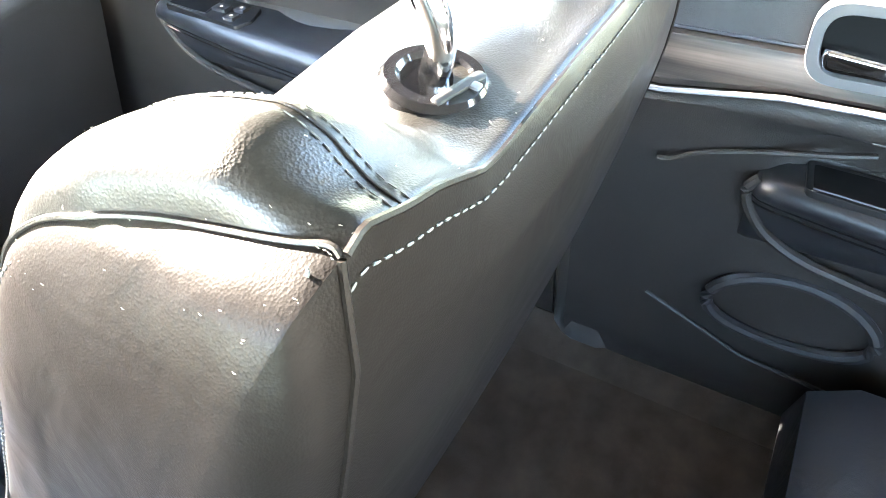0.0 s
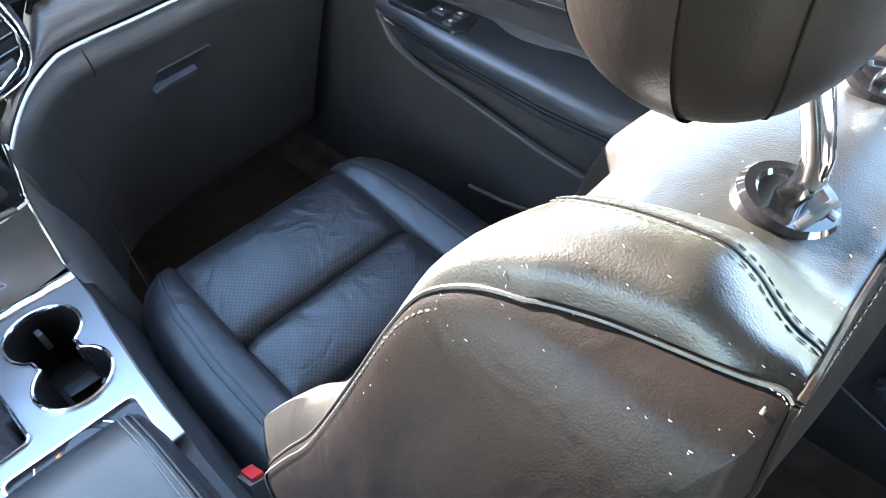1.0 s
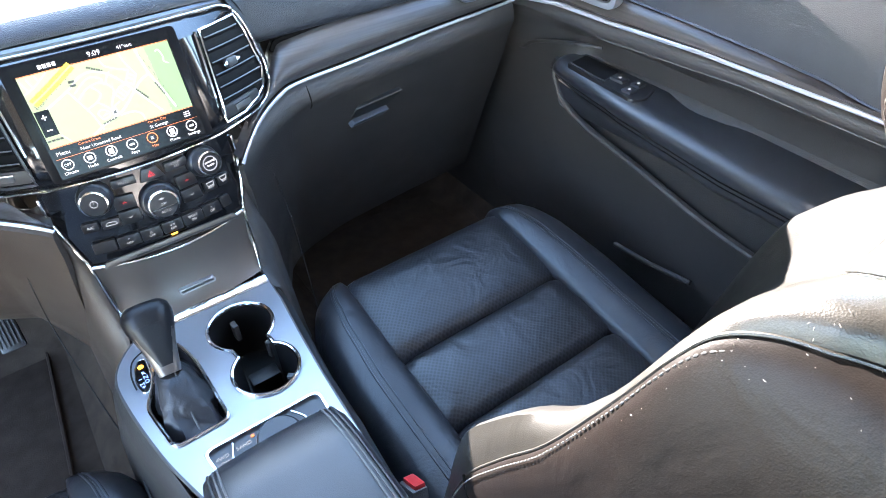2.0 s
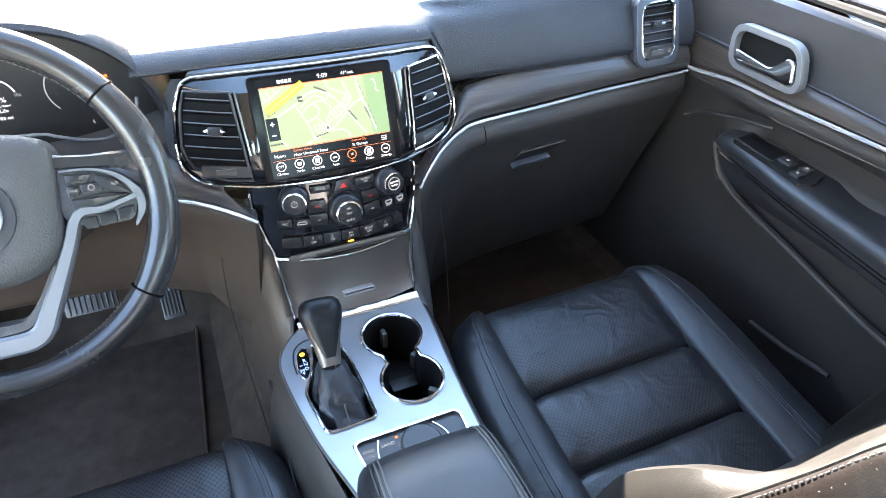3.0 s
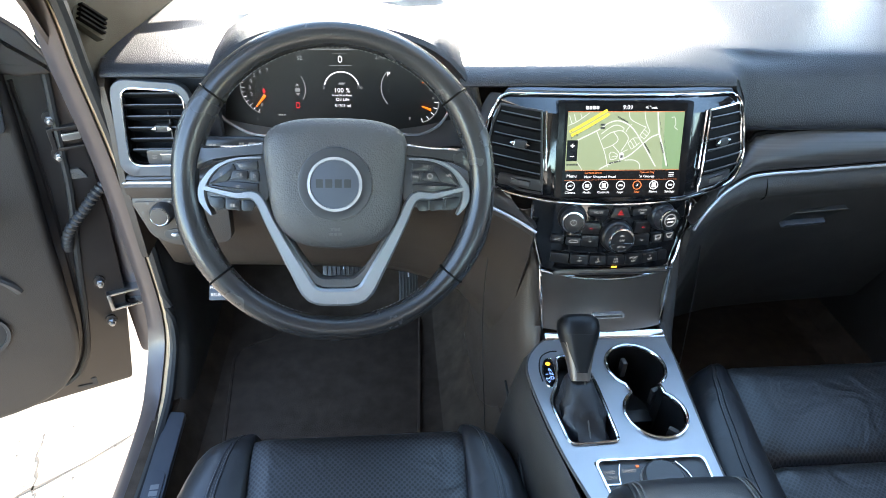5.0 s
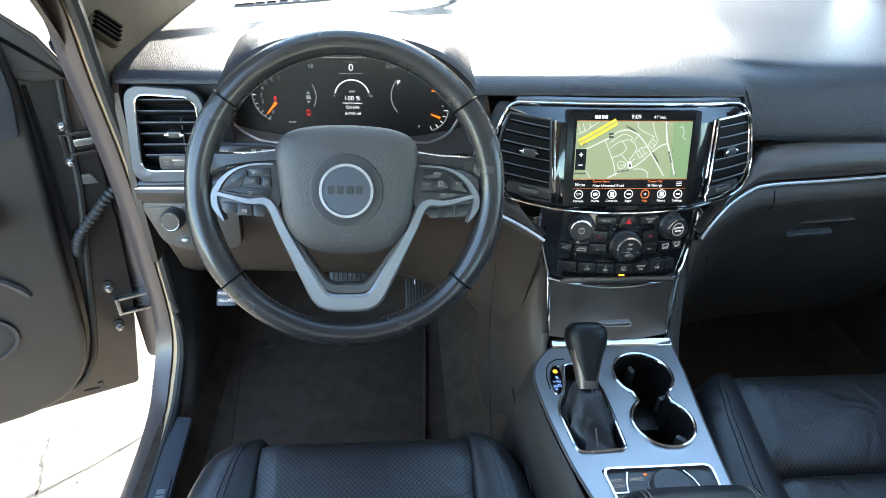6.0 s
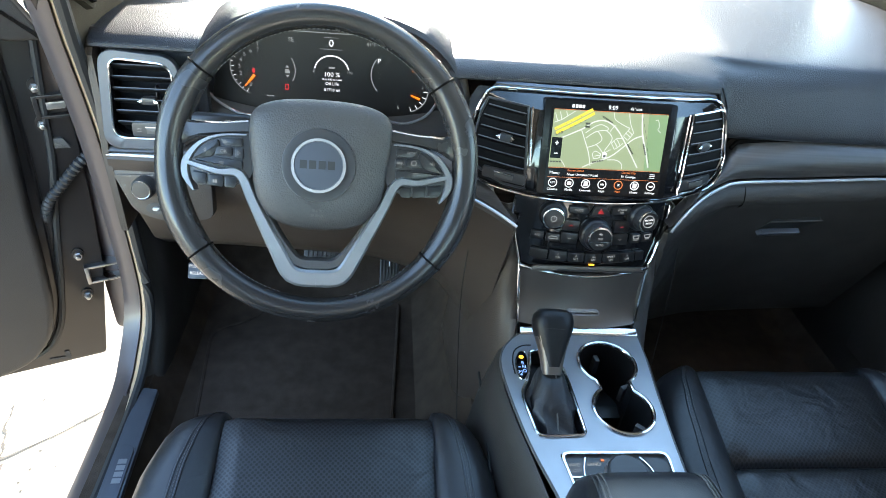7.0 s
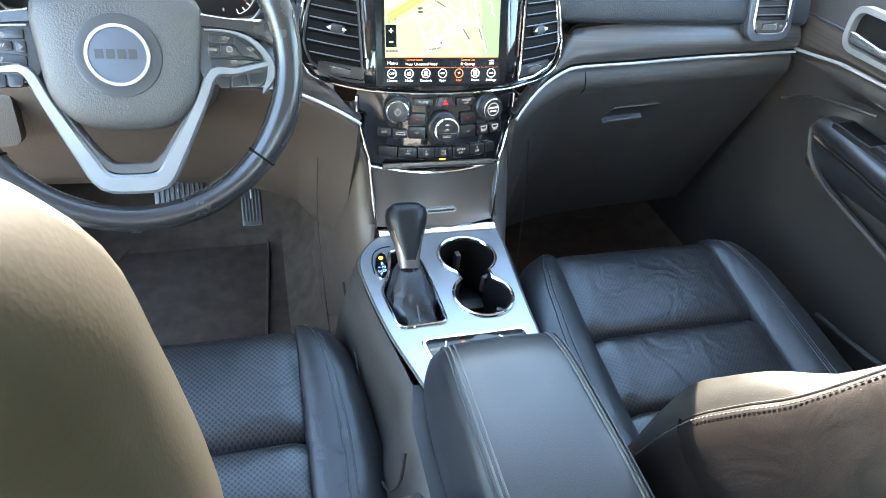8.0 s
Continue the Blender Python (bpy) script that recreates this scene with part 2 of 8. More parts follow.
def tube(path, r, n=8, flat=1.0, up=(0, 0, 1), closed=False, bm=None):
    """A rod along a path; flat squeezes it along the up direction."""
    P = [Vector(p) for p in path]
    rings = []
    k = len(P)
    for i, p in enumerate(P):
        d = (P[(i + 1) % k] - P[i - 1]) if closed else (P[min(i + 1, k - 1)] - P[max(i - 1, 0)])
        d.normalize()
        s = d.cross(Vector(up))
        if s.length < 1e-4:
            s = d.cross(Vector((1, 0, 0)))
        s.normalize()
        u = s.cross(d)
        rr = r[i] if isinstance(r, (list, tuple)) else r
        rings.append([p + s * rr * math.cos(a) + u * rr * flat * math.sin(a) for a in [2 * math.pi * j / n for j in range(n)]])
    if closed:
        rings.append(rings[0])
        bm = bm or bmesh.new()
        rows = [[bm.verts.new(q) for q in rg] for rg in rings[:-1]]
        for i in range(k):
            a, b = rows[i], rows[(i + 1) % k]
            for j in range(n):
                bm.faces.new((a[j], a[(j + 1) % n], b[(j + 1) % n], b[j]))
        return bm
    return loft(rings, True, True, bm)


def rounded(pts, r, n=5):
    """A flat outline (x, y) with its corners rounded; r a number or one for each corner."""
    out, k = [], len(pts)
    for i in range(k):
        p, a, b = Vector(pts[i]), Vector(pts[i - 1]), Vector(pts[(i + 1) % k])
        ri = r[i] if isinstance(r, (list, tuple)) else r
        ri = min(ri, (a - p).length * 0.48, (b - p).length * 0.48)
        s, e = p + (a - p).normalized() * ri, p + (b - p).normalized() * ri
        for j in range(n + 1):
            t = j / n
            out.append(s * (1 - t) ** 2 + p * 2 * t * (1 - t) + e * t * t)
    return out


def slab(outline, z0, z1, bev=0.002, m=None, seg=2):
    """A plate with this outline between heights z0 and z1, its upper edge rounded."""
    bm = bmesh.new()
    lo = [bm.verts.new((p[0], p[1], z0)) for p in outline]
    f = bm.faces.new(lo)
    r = bmesh.ops.extrude_face_region(bm, geom=[f])
    top = [v for v in r["geom"] if isinstance(v, bmesh.types.BMVert)]
    bmesh.ops.translate(bm, vec=(0, 0, z1 - z0), verts=top)
    if bev:
        st = set(top)
        ed = [e for e in bm.edges if e.verts[0] in st and e.verts[1] in st]
        bmesh.ops.bevel(bm, geom=ed, offset=bev, segments=seg, affect='EDGES', profile=0.6)
    if m:
        bm.transform(m)
    return bm


def ring_slab(outer, inner, z0, z1, m=None):
    """A flat frame between two outlines with the same number of points."""
    k = len(outer)
    rows = [[V(p[0], p[1], z) for p in o] for o, z in ((outer, z0), (outer, z1 - 0.001), ([(q[0] * 0.93 + w[0] * 0.07, q[1] * 0.93 + w[1] * 0.07) for q, w in zip(outer, inner)], z1),
                                                       ([(q[0] * 0.07 + w[0] * 0.93, q[1] * 0.07 + w[1] * 0.93) for q, w in zip(outer, inner)], z1), (inner, z1 - 0.001), (inner, z0))]
    bm = loft(rows + [rows[0]], True, False)
    bmesh.ops.remove_doubles(bm, verts=bm.verts, dist=1e-6)
    if m:
        bm.transform(m)
    return bm


def circle(cx, cy, r, n=28, ry=None, a0=0.0, a1=360.0):
    full = abs(a1 - a0) >= 360
    return [(cx + r * math.cos(radians(a0 + (a1 - a0) * i / (n if full else n - 1))), cy + (ry or r) * math.sin(radians(a0 + (a1 - a0) * i / (n if full else n - 1)))) for i in range(n)]


def turned(profile, n=28, m=None):
    """A turned body from (radius, height) pairs."""
    bm = loft([[V(r * math.cos(2 * math.pi * j / n), r * math.sin(2 * math.pi * j / n), z) for j in range(n)] for r, z in profile])
    if m:
        bm.transform(m)
    return bm


def merge(*bms):
    out = bmesh.new()
    for b in bms:
        me = bpy.data.meshes.new("tmp")
        b.to_mesh(me)
        b.free()
        out.from_mesh(me)
        bpy.data.meshes.remove(me)
    return out


def frame_at(p, x, n):
    """A local frame at p whose x follows x and whose z is n."""
    n = Vector(n).normalized()
    x = (Vector(x) - n * Vector(x).dot(n)).normalized()
    y = n.cross(x)
    return Matrix(((x[0], y[0], n[0], p[0]), (x[1], y[1], n[1], p[1]), (x[2], y[2], n[2], p[2]), (0, 0, 0, 1)))


def lettering(text, size, m, mat, parent, name="lettering", depth=0.0002, align='CENTER'):
    cu = bpy.data.curves.new("tmp", 'FONT')
    cu.body, cu.size, cu.align_x, cu.align_y, cu.extrude = text, size, align, 'CENTER', depth
    cu.resolution_u = 2
    ob = bpy.data.objects.new("tmp", cu)
    scene.collection.objects.link(ob)
    me = bpy.data.meshes.new_from_object(ob)
    bpy.data.objects.remove(ob)
    bm = bmesh.new()
    bm.from_mesh(me)
    bpy.data.meshes.remove(me)
    bm.transform(m)
    return part(name, bm, mat, parent)


def bars(w, h, count, m, mat, parent, name="bar"):
    """Unreadable writing: a row of short bars."""
    step = w / count
    bm = merge(*[box(-w / 2 + i * step, -w / 2 + (i + 0.75) * step, -h / 2, h / 2, 0, 0.0004, 0) for i in range(count)])
    bm.transform(m)
    return part(name, bm, mat, parent)


def dashes(path, r, on=0.0035, off=0.0022):
    """A row of separate thread stitches along a path."""
    P = [Vector(p) for p in path]
    cum = [0.0]
    for a, b in zip(P, P[1:]):
        cum.append(cum[-1] + (b - a).length)

    def at(d):
        for i in range(len(P) - 1):
            if cum[i + 1] >= d:
                t = (d - cum[i]) / max(cum[i + 1] - cum[i], 1e-9)
                return P[i].lerp(P[i + 1], t)
        return P[-1]

    bm, d = bmesh.new(), 0.0
    while d + on < cum[-1]:
        tube([at(d), at(d + on * 0.5), at(d + on)], [r * 0.6, r, r * 0.6], 5, bm=bm)
        d += on + off
    return bm


def flat(outline, m, thick=0.0006):
    return slab(outline, 0, thick, 0, m)

# ---- ground and shell of the car ----
def ground_sheet():
    bm = bmesh.new()
    n = 24
    ext = [(-1 if i < n / 2 else 1) * 400 * abs(2 * i / n - 1) ** 3 for i in range(n + 1)]
    rows = [[V(x, y, 0) for x in ext] for y in ext]
    return loft(rows, False, False, bm)


structure("ground", ground_sheet(), CONCRETE, "sunlit pale concrete pavement with fine cracks", "ground")
for a, b, amp in (((-0.97, 0.475), (-1.75, -0.17), 0.03), ((-1.6, 3.6), (-4.5, 5.0), 0.12), ((-1.25, 0.16), (-1.32, 0.40), 0.02)):
    k = 60
    bm = bmesh.new()
    rows = []
    for i in range(k + 1):
        t = i / k
        o = amp * (noise.noise(V(t * 6, a[0], 0)) + 0.35 * noise.noise(V(t * 24, a[1], 5)))
        w = 0.0028 + 0.0055 * max(0, noise.noise(V(t * 18, 3, b[0])) + 0.35)
        p = V(a[0] + (b[0] - a[0]) * t + 0.4 * o, a[1] + (b[1] - a[1]) * t + o, 0.0012)
        rows.append([p + V(0.3 * w, w, 0), p - V(0.3 * w, w, 0)])
    loft(rows, False, False, bm)
    structure("crack", bm, CRACKM, "dark hairline crack in the pale concrete", "crack")

# grit and dark specks on the concrete
rng = random.Random(5)
bm = bmesh.new()
for k in range(900):
    px, py, r = rng.uniform(-2.6, -0.95), rng.uniform(-0.9, 0.75), 0.0012 + 0.003 * rng.random() ** 3
    a0 = rng.uniform(0, 6)
    bm.faces.new([bm.verts.new((px + r * math.cos(a0 + i * 1.2566) * (0.7 + 0.6 * rng.random()), py + r * math.sin(a0 + i * 1.2566), 0.0012)) for i in range(5)])
tagged(link_mesh("grit", bm, CRACKM), "dark grit and specks scattered on the concrete", "grit", kind="stuff")

# floor tub: tunnel, footwells, toe boards, and the rear floor
def floor_sheet():
    xs = [-0.80, -0.76, -0.72, -0.60, -0.40, -0.24, -0.19, -0.15, 0, 0.15, 0.19, 0.24, 0.40, 0.60, 0.72, 0.76, 0.80]
    rows = []
    for y, z in ((-2.3, 0.52), (-1.6, 0.44), (-1.3, 0.43), (-0.8, 0.43), (-0.3, 0.431), (0.1, 0.431), (0.32, 0.431), (0.42, 0.447), (0.62, 0.62), (0.72, 0.85), (0.76, 1.12)):
        row = []
        for x in xs:
            h = z
            if abs(x) < 0.2 and y < 0.6:
                h = z + 0.2 * max(0, 1 - max(0, abs(x) - 0.13) / 0.08)
            if abs(x) > 0.74:
                h = max(h, 0.50)
            row.append(V(x, y, h))
        rows.append(row)
    return shell(rows, 0.02)


structure("floor", floor_sheet(), CARPET, "black looped car carpet over the floor and toe boards", "floor")

# roof lining, windshield, pillars, side walls
def sect(y, z, w, zc):
    return [V(w * math.sin(radians(a)) / math.sin(radians(70)), y, zc + (z - zc) * (math.cos(radians(a)) - math.cos(radians(70))) / (1 - math.cos(radians(70)))) for a in range(-70, 71, 10)]


structure("ceiling", shell([sect(-0.18, 1.60, 0.60, 1.56), sect(-0.5, 1.66, 0.63, 1.58), sect(-1.0, 1.69, 0.64, 1.59), sect(-1.8, 1.67, 0.62, 1.57), sect(-2.3, 1.60, 0.58, 1.53)], 0.03), LINER,
          "light grey woven headliner", "ceiling")
wsh = structure("window_1", shell([sect(0.80, 1.165, 0.70, 1.12), sect(0.45, 1.37, 0.66, 1.33), sect(0.1, 1.53, 0.62, 1.49), sect(-0.18, 1.615, 0.60, 1.57)], 0.005), GLASS, "clear curved windshield glass", "windshield")
wsh.visible_shadow = False
structure("wall_rear", box(-0.72, 0.72, -2.36, -2.3, 0.4, 1.16, 0.01), PLASTIC, "black tailgate trim panel", "wall")
rw = structure("window_2", box(-0.62, 0.62, -2.335, -2.33, 1.16, 1.56, 0), GLASS, "clear rear window glass", "window")
rw.visible_shadow = False

for s, nm in ((-1, "left"), (1, "right")):
    # front pillar trim: a sail from the dash end up to the roof
    outer = spline([(s * 0.745, 0.075, 1.13), (s * 0.742, 0.05, 1.20), (s * 0.732, -0.02, 1.32), (s * 0.70, -0.13, 1.45), (s * 0.665, -0.28, 1.57)], 5)
    inner = spline([(s * 0.715, 0.72, 1.145), (s * 0.702, 0.50, 1.28), (s * 0.672, 0.22, 1.44), (s * 0.640, 0.0, 1.54), (s * 0.605, -0.20, 1.60)], 5)
    rows = []
    for i, (p, q) in enumerate(zip(outer, inner)):
        t = i / (len(outer) - 1)
        rows.append([p.lerp(q, k / 6) + V(-s * 0.022 * math.sin(math.pi * k / 6) * (0.35 + t), 0, 0) for k in range(7)])
    structure("trim_pillar_" + nm, shell(rows, 0.006, (s, 0, 0)), PILLAR, "taupe plastic windshield pillar trim", "pillar")
    structure("rail_roof_" + nm, tube(spline([(s * 0.62, -0.30, 1.60), (s * 0.645, -0.9, 1.62), (s * 0.62, -1.8, 1.60), (s * 0.60, -2.32, 1.55)], 5), 0.045, 10), LINER, "light grey cloth roof side rail", "rail")
    structure("pillar_middle_" + nm, tube(spline([(s * 0.78, -0.78, 0.48), (s * 0.775, -0.78, 1.1), (s * 0.70, -0.80, 1.4), (s * 0.635, -0.82, 1.61)], 5), 0.07, 10, 0.6, up=(1, 0, 0)), PLASTIC, "dark plastic middle pillar trim", "pillar")
    structure("pillar_rear_" + nm, tube(spline([(s * 0.74, -2.0, 0.6), (s * 0.73, -2.05, 1.16), (s * 0.60, -2.3, 1.55)], 5), 0.09, 10), PLASTIC, "dark plastic rear pillar trim", "pillar")
    structure("wall_quarter_" + nm, box(s * 0.80 - 0.05, s * 0.80 + 0.02, -2.3, -1.85, 0.4, 1.16, 0.01), PLASTIC, "dark plastic load bay side trim", "wall")


# ---- dashboard ----
def interp(v, xs, ys):
    return float(np.interp(v, xs, ys))


dash = thing("dashboard", (0, 0.1, 0.75), "black soft-touch dashboard with dark wood band and chrome line", "dashboard")


def ease(v):
    return v * v * (3 - 2 * v)


def pad_profile(x):
    side = [(0.066, 1.070), (0.054, 1.080), (0.060, 1.106), (0.078, 1.140), (0.104, 1.167), (0.155, 1.182), (0.40, 1.197), (0.62, 1.190), (0.79, 1.150)]
    mid = [(0.068, 1.140), (0.058, 1.1455), (0.068, 1.157), (0.092, 1.167), (0.135, 1.173), (0.21, 1.176), (0.40, 1.177), (0.62, 1.168), (0.79, 1.150)]
    left = [(0.084, 1.148), (0.072, 1.153), (0.078, 1.162), (0.098, 1.169), (0.14, 1.174), (0.21, 1.177), (0.40, 1.176), (0.62, 1.165), (0.79, 1.150)]
    w_left, w_side = interp(x, [-0.5, -0.4], [1, 0]), interp(x, [0.182, 0.206], [0, 1])
    w_mid = 1 - w_left - w_side
    bow = 0.16 * max(0, abs(x) - 0.45) ** 2 * 4
    out = []
    for i in range(9):
        if i == 3:
            w_side = interp(x, [0.15, 0.30], [0, 1])
            w_mid = 1 - w_left - w_side
        if i == 5:
            w_side = interp(x, [0.12, 0.23], [0, 1])
            w_mid = 1 - w_left - w_side
        y = mid[i][0] * w_mid + left[i][0] * w_left + side[i][0] * w_side
        z = mid[i][1] * w_mid + left[i][1] * w_left + side[i][1] * w_side
        out.append(V(x, y - (bow if i > 5 else 0), z))
    return out


for nm, xs, first in (("pad_left", [-0.735, -0.72, -0.69, -0.65, -0.62, -0.60, -0.585], 0), ("pad_rear", [-0.60, -0.5, -0.4, -0.3, -0.215], 5),
                      ("upper_pad", [-0.235, -0.22, -0.205, -0.19, -0.17, -0.1, 0, 0.1, 0.16, 0.18, 0.19, 0.195, 0.2, 0.205, 0.21, 0.216, 0.225, 0.25, 0.3, 0.36, 0.42, 0.48, 0.54, 0.60, 0.64, 0.67, 0.685, 0.69], 0)):
    part(nm, shell([spline(pad_profile(x)[first:], 4) for x in xs], 0.012), PAD, dash, "black grained soft pad")

# hood over the instruments
def arch(y, h, x0, x1, zb, n=26, e=2.6):
    out = []
    for i in range(n + 1):
        a = math.pi * i / n
        c, s2 = math.cos(a), math.sin(a)
        out.append(V((x0 + x1) / 2 - (x1 - x0) / 2 * math.copysign(abs(c) ** (2 / e), c), y, zb + (h - zb) * abs(s2) ** (2 / e)))
    return out


hood_rows = [arch(0.165, 1.185, -0.600, -0.215, 1.00), arch(0.10, 1.205, -0.612, -0.203, 1.00), arch(0.068, 1.216, -0.618, -0.198, 1.01), arch(0.060, 1.222, -0.622, -0.194, 1.01), arch(0.066, 1.228, -0.626, -0.19, 1.01),
             arch(0.12, 1.232, -0.63, -0.187, 1.02), arch(0.20, 1.225, -0.628, -0.19, 1.06), arch(0.28, 1.203, -0.61, -0.21, 1.10), arch(0.35, 1.17, -0.57, -0.25, 1.12)]
part("vent_backing", box(-0.742, -0.592, 0.102, 0.12, 1.0, 1.160, 0.004), PAD, dash)
part("hood", shell(hood_rows, 0.004), PAD, dash, "grained black hood over the instruments")

# fascia band of dark wood and the chrome line below it, on both sides of the stack
LINE_R = [(0.122, -0.036, 0.958), (0.142, -0.020, 0.975), (0.175, 0.004, 0.994), (0.215, 0.024, 1.008), (0.25, 0.034, 1.013), (0.36, 0.043, 1.016), (0.50, 0.048, 1.024), (0.60, 0.050, 1.028), (0.685, 0.052, 1.032)]
TOP_R = [(0.155, 0.000, 0.990), (0.180, 0.020, 1.005), (0.215, 0.05, 1.03), (0.235, 0.062, 1.055), (0.255, 0.064, 1.064), (0.36, 0.066, 1.072), (0.50, 0.066, 1.074), (0.60, 0.066, 1.075), (0.688, 0.066, 1.076)]
LINE_L = [(-0.122, -0.036, 0.958), (-0.145, -0.022, 0.968), (-0.18, -0.002, 0.979), (-0.22, 0.015, 0.987), (-0.30, 0.035, 0.993), (-0.45, 0.050, 0.995), (-0.60, 0.058, 0.997), (-0.70, 0.060, 0.998), (-0.737, 0.060, 0.998)]
TOP_L = [(-0.155, 0.000, 0.990), (-0.180, 0.020, 1.005), (-0.20, 0.05, 1.028), (-0.23, 0.062, 1.04), (-0.30, 0.066, 1.035), (-0.45, 0.075, 1.03), (-0.60, 0.075, 1.02), (-0.70, 0.070, 1.014), (-0.737, 0.070, 1.012)]
for lo, hi in ((LINE_R, TOP_R), (LINE_L, TOP_L)):
    a, b = spline(lo, 5), spline(hi, 5)
    rows = []
    for p, q in zip(a, b):
        f = interp(abs(p.x), [0.14, 0.23], [0.25, 1.0])
        rows.append([p + V(0, 0.02, 0), p + V(0, -0.001, 0.002), p * 0.85 + q * 0.15 + V(0, -0.008 * f, 0), p * 0.65 + q * 0.35 + V(0, -0.013 * f, 0), p * 0.45 + q * 0.55 + V(0, -0.013 * f, 0), p * 0.2 + q * 0.8 + V(0, -0.007 * f, 0), q, q + V(0, 0.02, 0)])
    part("wood_band", shell(rows, 0.004, (0, 1, 0.2)), WOOD, dash, "dark brown open-pore wood trim band")
    part("chrome_line", tube([p + V(0, -0.008, -0.001) for p in a], 0.0025, 8), BRIGHT, dash, "thin polished chrome line")
    # near-black rod drawn in place of the shade under the pad's edge
    part("shadow_gap", tube([q + V(0, 0.001, 0.003) for q in b if abs(q.x) > 0.23], 0.0038, 6), SEAM, dash)

# panel under the chrome line, passenger side: glove box lid and knee edge
def lower_row(p, side):
    x = p[0]
    d = interp(abs(x), [0.12, 0.2, 0.35], [0.25, 0.8, 1.0])
    if side > 0:      # a lip rounds out under the line, the lid below it falls back
        f = interp(x, [0.12, 0.17, 0.22, 0.55, 0.685], [0.2, 0.8, 1.0, 0.9, 0.6])
        k = 0.004 * (1 - d)
        return [p + V(0, 0.004, -0.003), p + V(0, -0.005 * f, -0.008), p + V(0, -0.013 * f, -0.019), p + V(0, -0.017 * f, -0.030), p + V(0, -0.016 * f, -0.038), p + V(k, -0.010 * f, -0.046), p + V(1.5 * k, 0.001 * d, -0.062), p + V(2 * k, 0.016 * d, -0.105),
                p + V(3 * k, 0.040 * d, -0.165), p + V(4 * k, 0.067 * d, -0.23), p + V(5 * k, 0.105 * d, -0.33), p + V(5 * k, 0.140 * d, -0.42), p + V(5 * k, 0.30 * d, -0.47)]
    return [p + V(0, 0.004, -0.003), p + V(0, -0.002, -0.010), p + V(0, 0.000, -0.022), p + V(0, 0.012 * d, -0.045), p + V(-0.006 * (1 - d), 0.040 * d, -0.095), p + V(-0.012 * (1 - d), 0.075 * d, -0.16),
            p + V(-0.016 * (1 - d), 0.105 * d, -0.22), p + V(-0.02 * (1 - d), 0.16 * d, -0.27), p + V(-0.02 * (1 - d), 0.30 * d, -0.285)]


for lo, side, nm in ((LINE_R, 1, "glovebox_surround"), (LINE_L, -1, "knee_panel")):
    rows = [lower_row(p, side) for p in spline(lo, 5)]
    part(nm, shell(rows, 0.01, (0, 1, 0.4) if side > 0 else (0, 0.5, -1)), LOWER_DARK if side > 0 else BROWN, dash, "black grained lower dash panel" if side > 0 else "dark knee panel under the column")
# lid seam and its recessed pull
part("lid_seam", tube([V(0.262, y, z) for y, z in ((0.036, 1.008), (0.029, 1.002), (0.0215, 0.993), (0.0175, 0.982), (0.019, 0.974), (0.026, 0.966))], 0.0010, 6), SEAM, dash)
pull = thing("glovebox_latch", (0.39, 0.062, 0.915), "black recessed glovebox latch with a pale lower lip", "latch")
lm = frame_at((0.390, 0.0560, 0.9155), (1, 0.0, 0.10), (0, -0.92, -0.38))
part("recess", slab(rounded([(-0.052, -0.014), (0.020, -0.014), (0.054, 0.012), (0.050, 0.016), (-0.034, 0.016)], 0.004), -0.006, 0.0012, 0.001, lm), DEEP, pull)
part("upper_edge", tube([lm @ V(*p) for p in ((-0.037, 0.012, 0.001), (-0.030, 0.015, 0.003), (0.045, 0.0165, 0.003), (0.053, 0.014, 0.001))], 0.0014, 6), PLASTIC, pull)
part("lip", slab(rounded([(-0.054, -0.0165), (0.012, -0.0165), (0.022, -0.0075), (-0.046, -0.0085)], 0.002), 0.000, 0.012, 0.002, lm), SATIN, pull, "satin pull lip")

# end caps of the dash
part("end_cap", shell([[V(0.692, y, z) for y, z in ((0.16, 0.75), (0.075, 1.0), (0.075, 1.07), (0.10, 1.13), (0.16, 1.16))], [V(0.692, y, z) for y, z in ((0.5, 0.75), (0.5, 1.0), (0.5, 1.07), (0.5, 1.13), (0.5, 1.16))]], 0.01, (-1, 0, 0)), LOWER_DARK, dash)
part("end_cap", shell([[V(-0.742, y, z) for y, z in ((0.05, 0.86), (0.05, 1.0), (0.066, 1.07), (0.07, 1.14), (0.10, 1.17))], [V(-0.742, y, z) for y, z in ((0.5, 0.86), (0.5, 1.0), (0.5, 1.07), (0.5, 1.14), (0.5, 1.17))]], 0.01, (1, 0, 0)), BROWN, dash)

# defroster grille at the foot of the glass
gr = thing("defroster_grille", (-0.35, 0.62, 1.17), "black slotted defroster grille at the foot of the windshield", "grille")
GRILLE = spline([(-0.635, 0.41, 1.1755), (-0.57, 0.437, 1.1765), (-0.478, 0.477, 1.1765), (-0.38, 0.507, 1.1755), (-0.25, 0.53, 1.1745), (-0.1, 0.545, 1.1735), (0.12, 0.55, 1.173)], 8)
part("tray", tube([p + V(0, 0, -0.006) for p in GRILLE], 0.016, 10, 0.5), PLASTIC, gr, "black grille strip")
for i in range(2, len(GRILLE) - 2, 2):
    d = GRILLE[i + 1] - GRILLE[i - 1]
    part("slot", box(-0.0085, 0.0085, -0.003, 0.003, 0, 0.002, 0, m=frame_at(GRILLE[i] + V(0, 0, 0.0015), d, (0, 0, 1))), SEAM, gr)


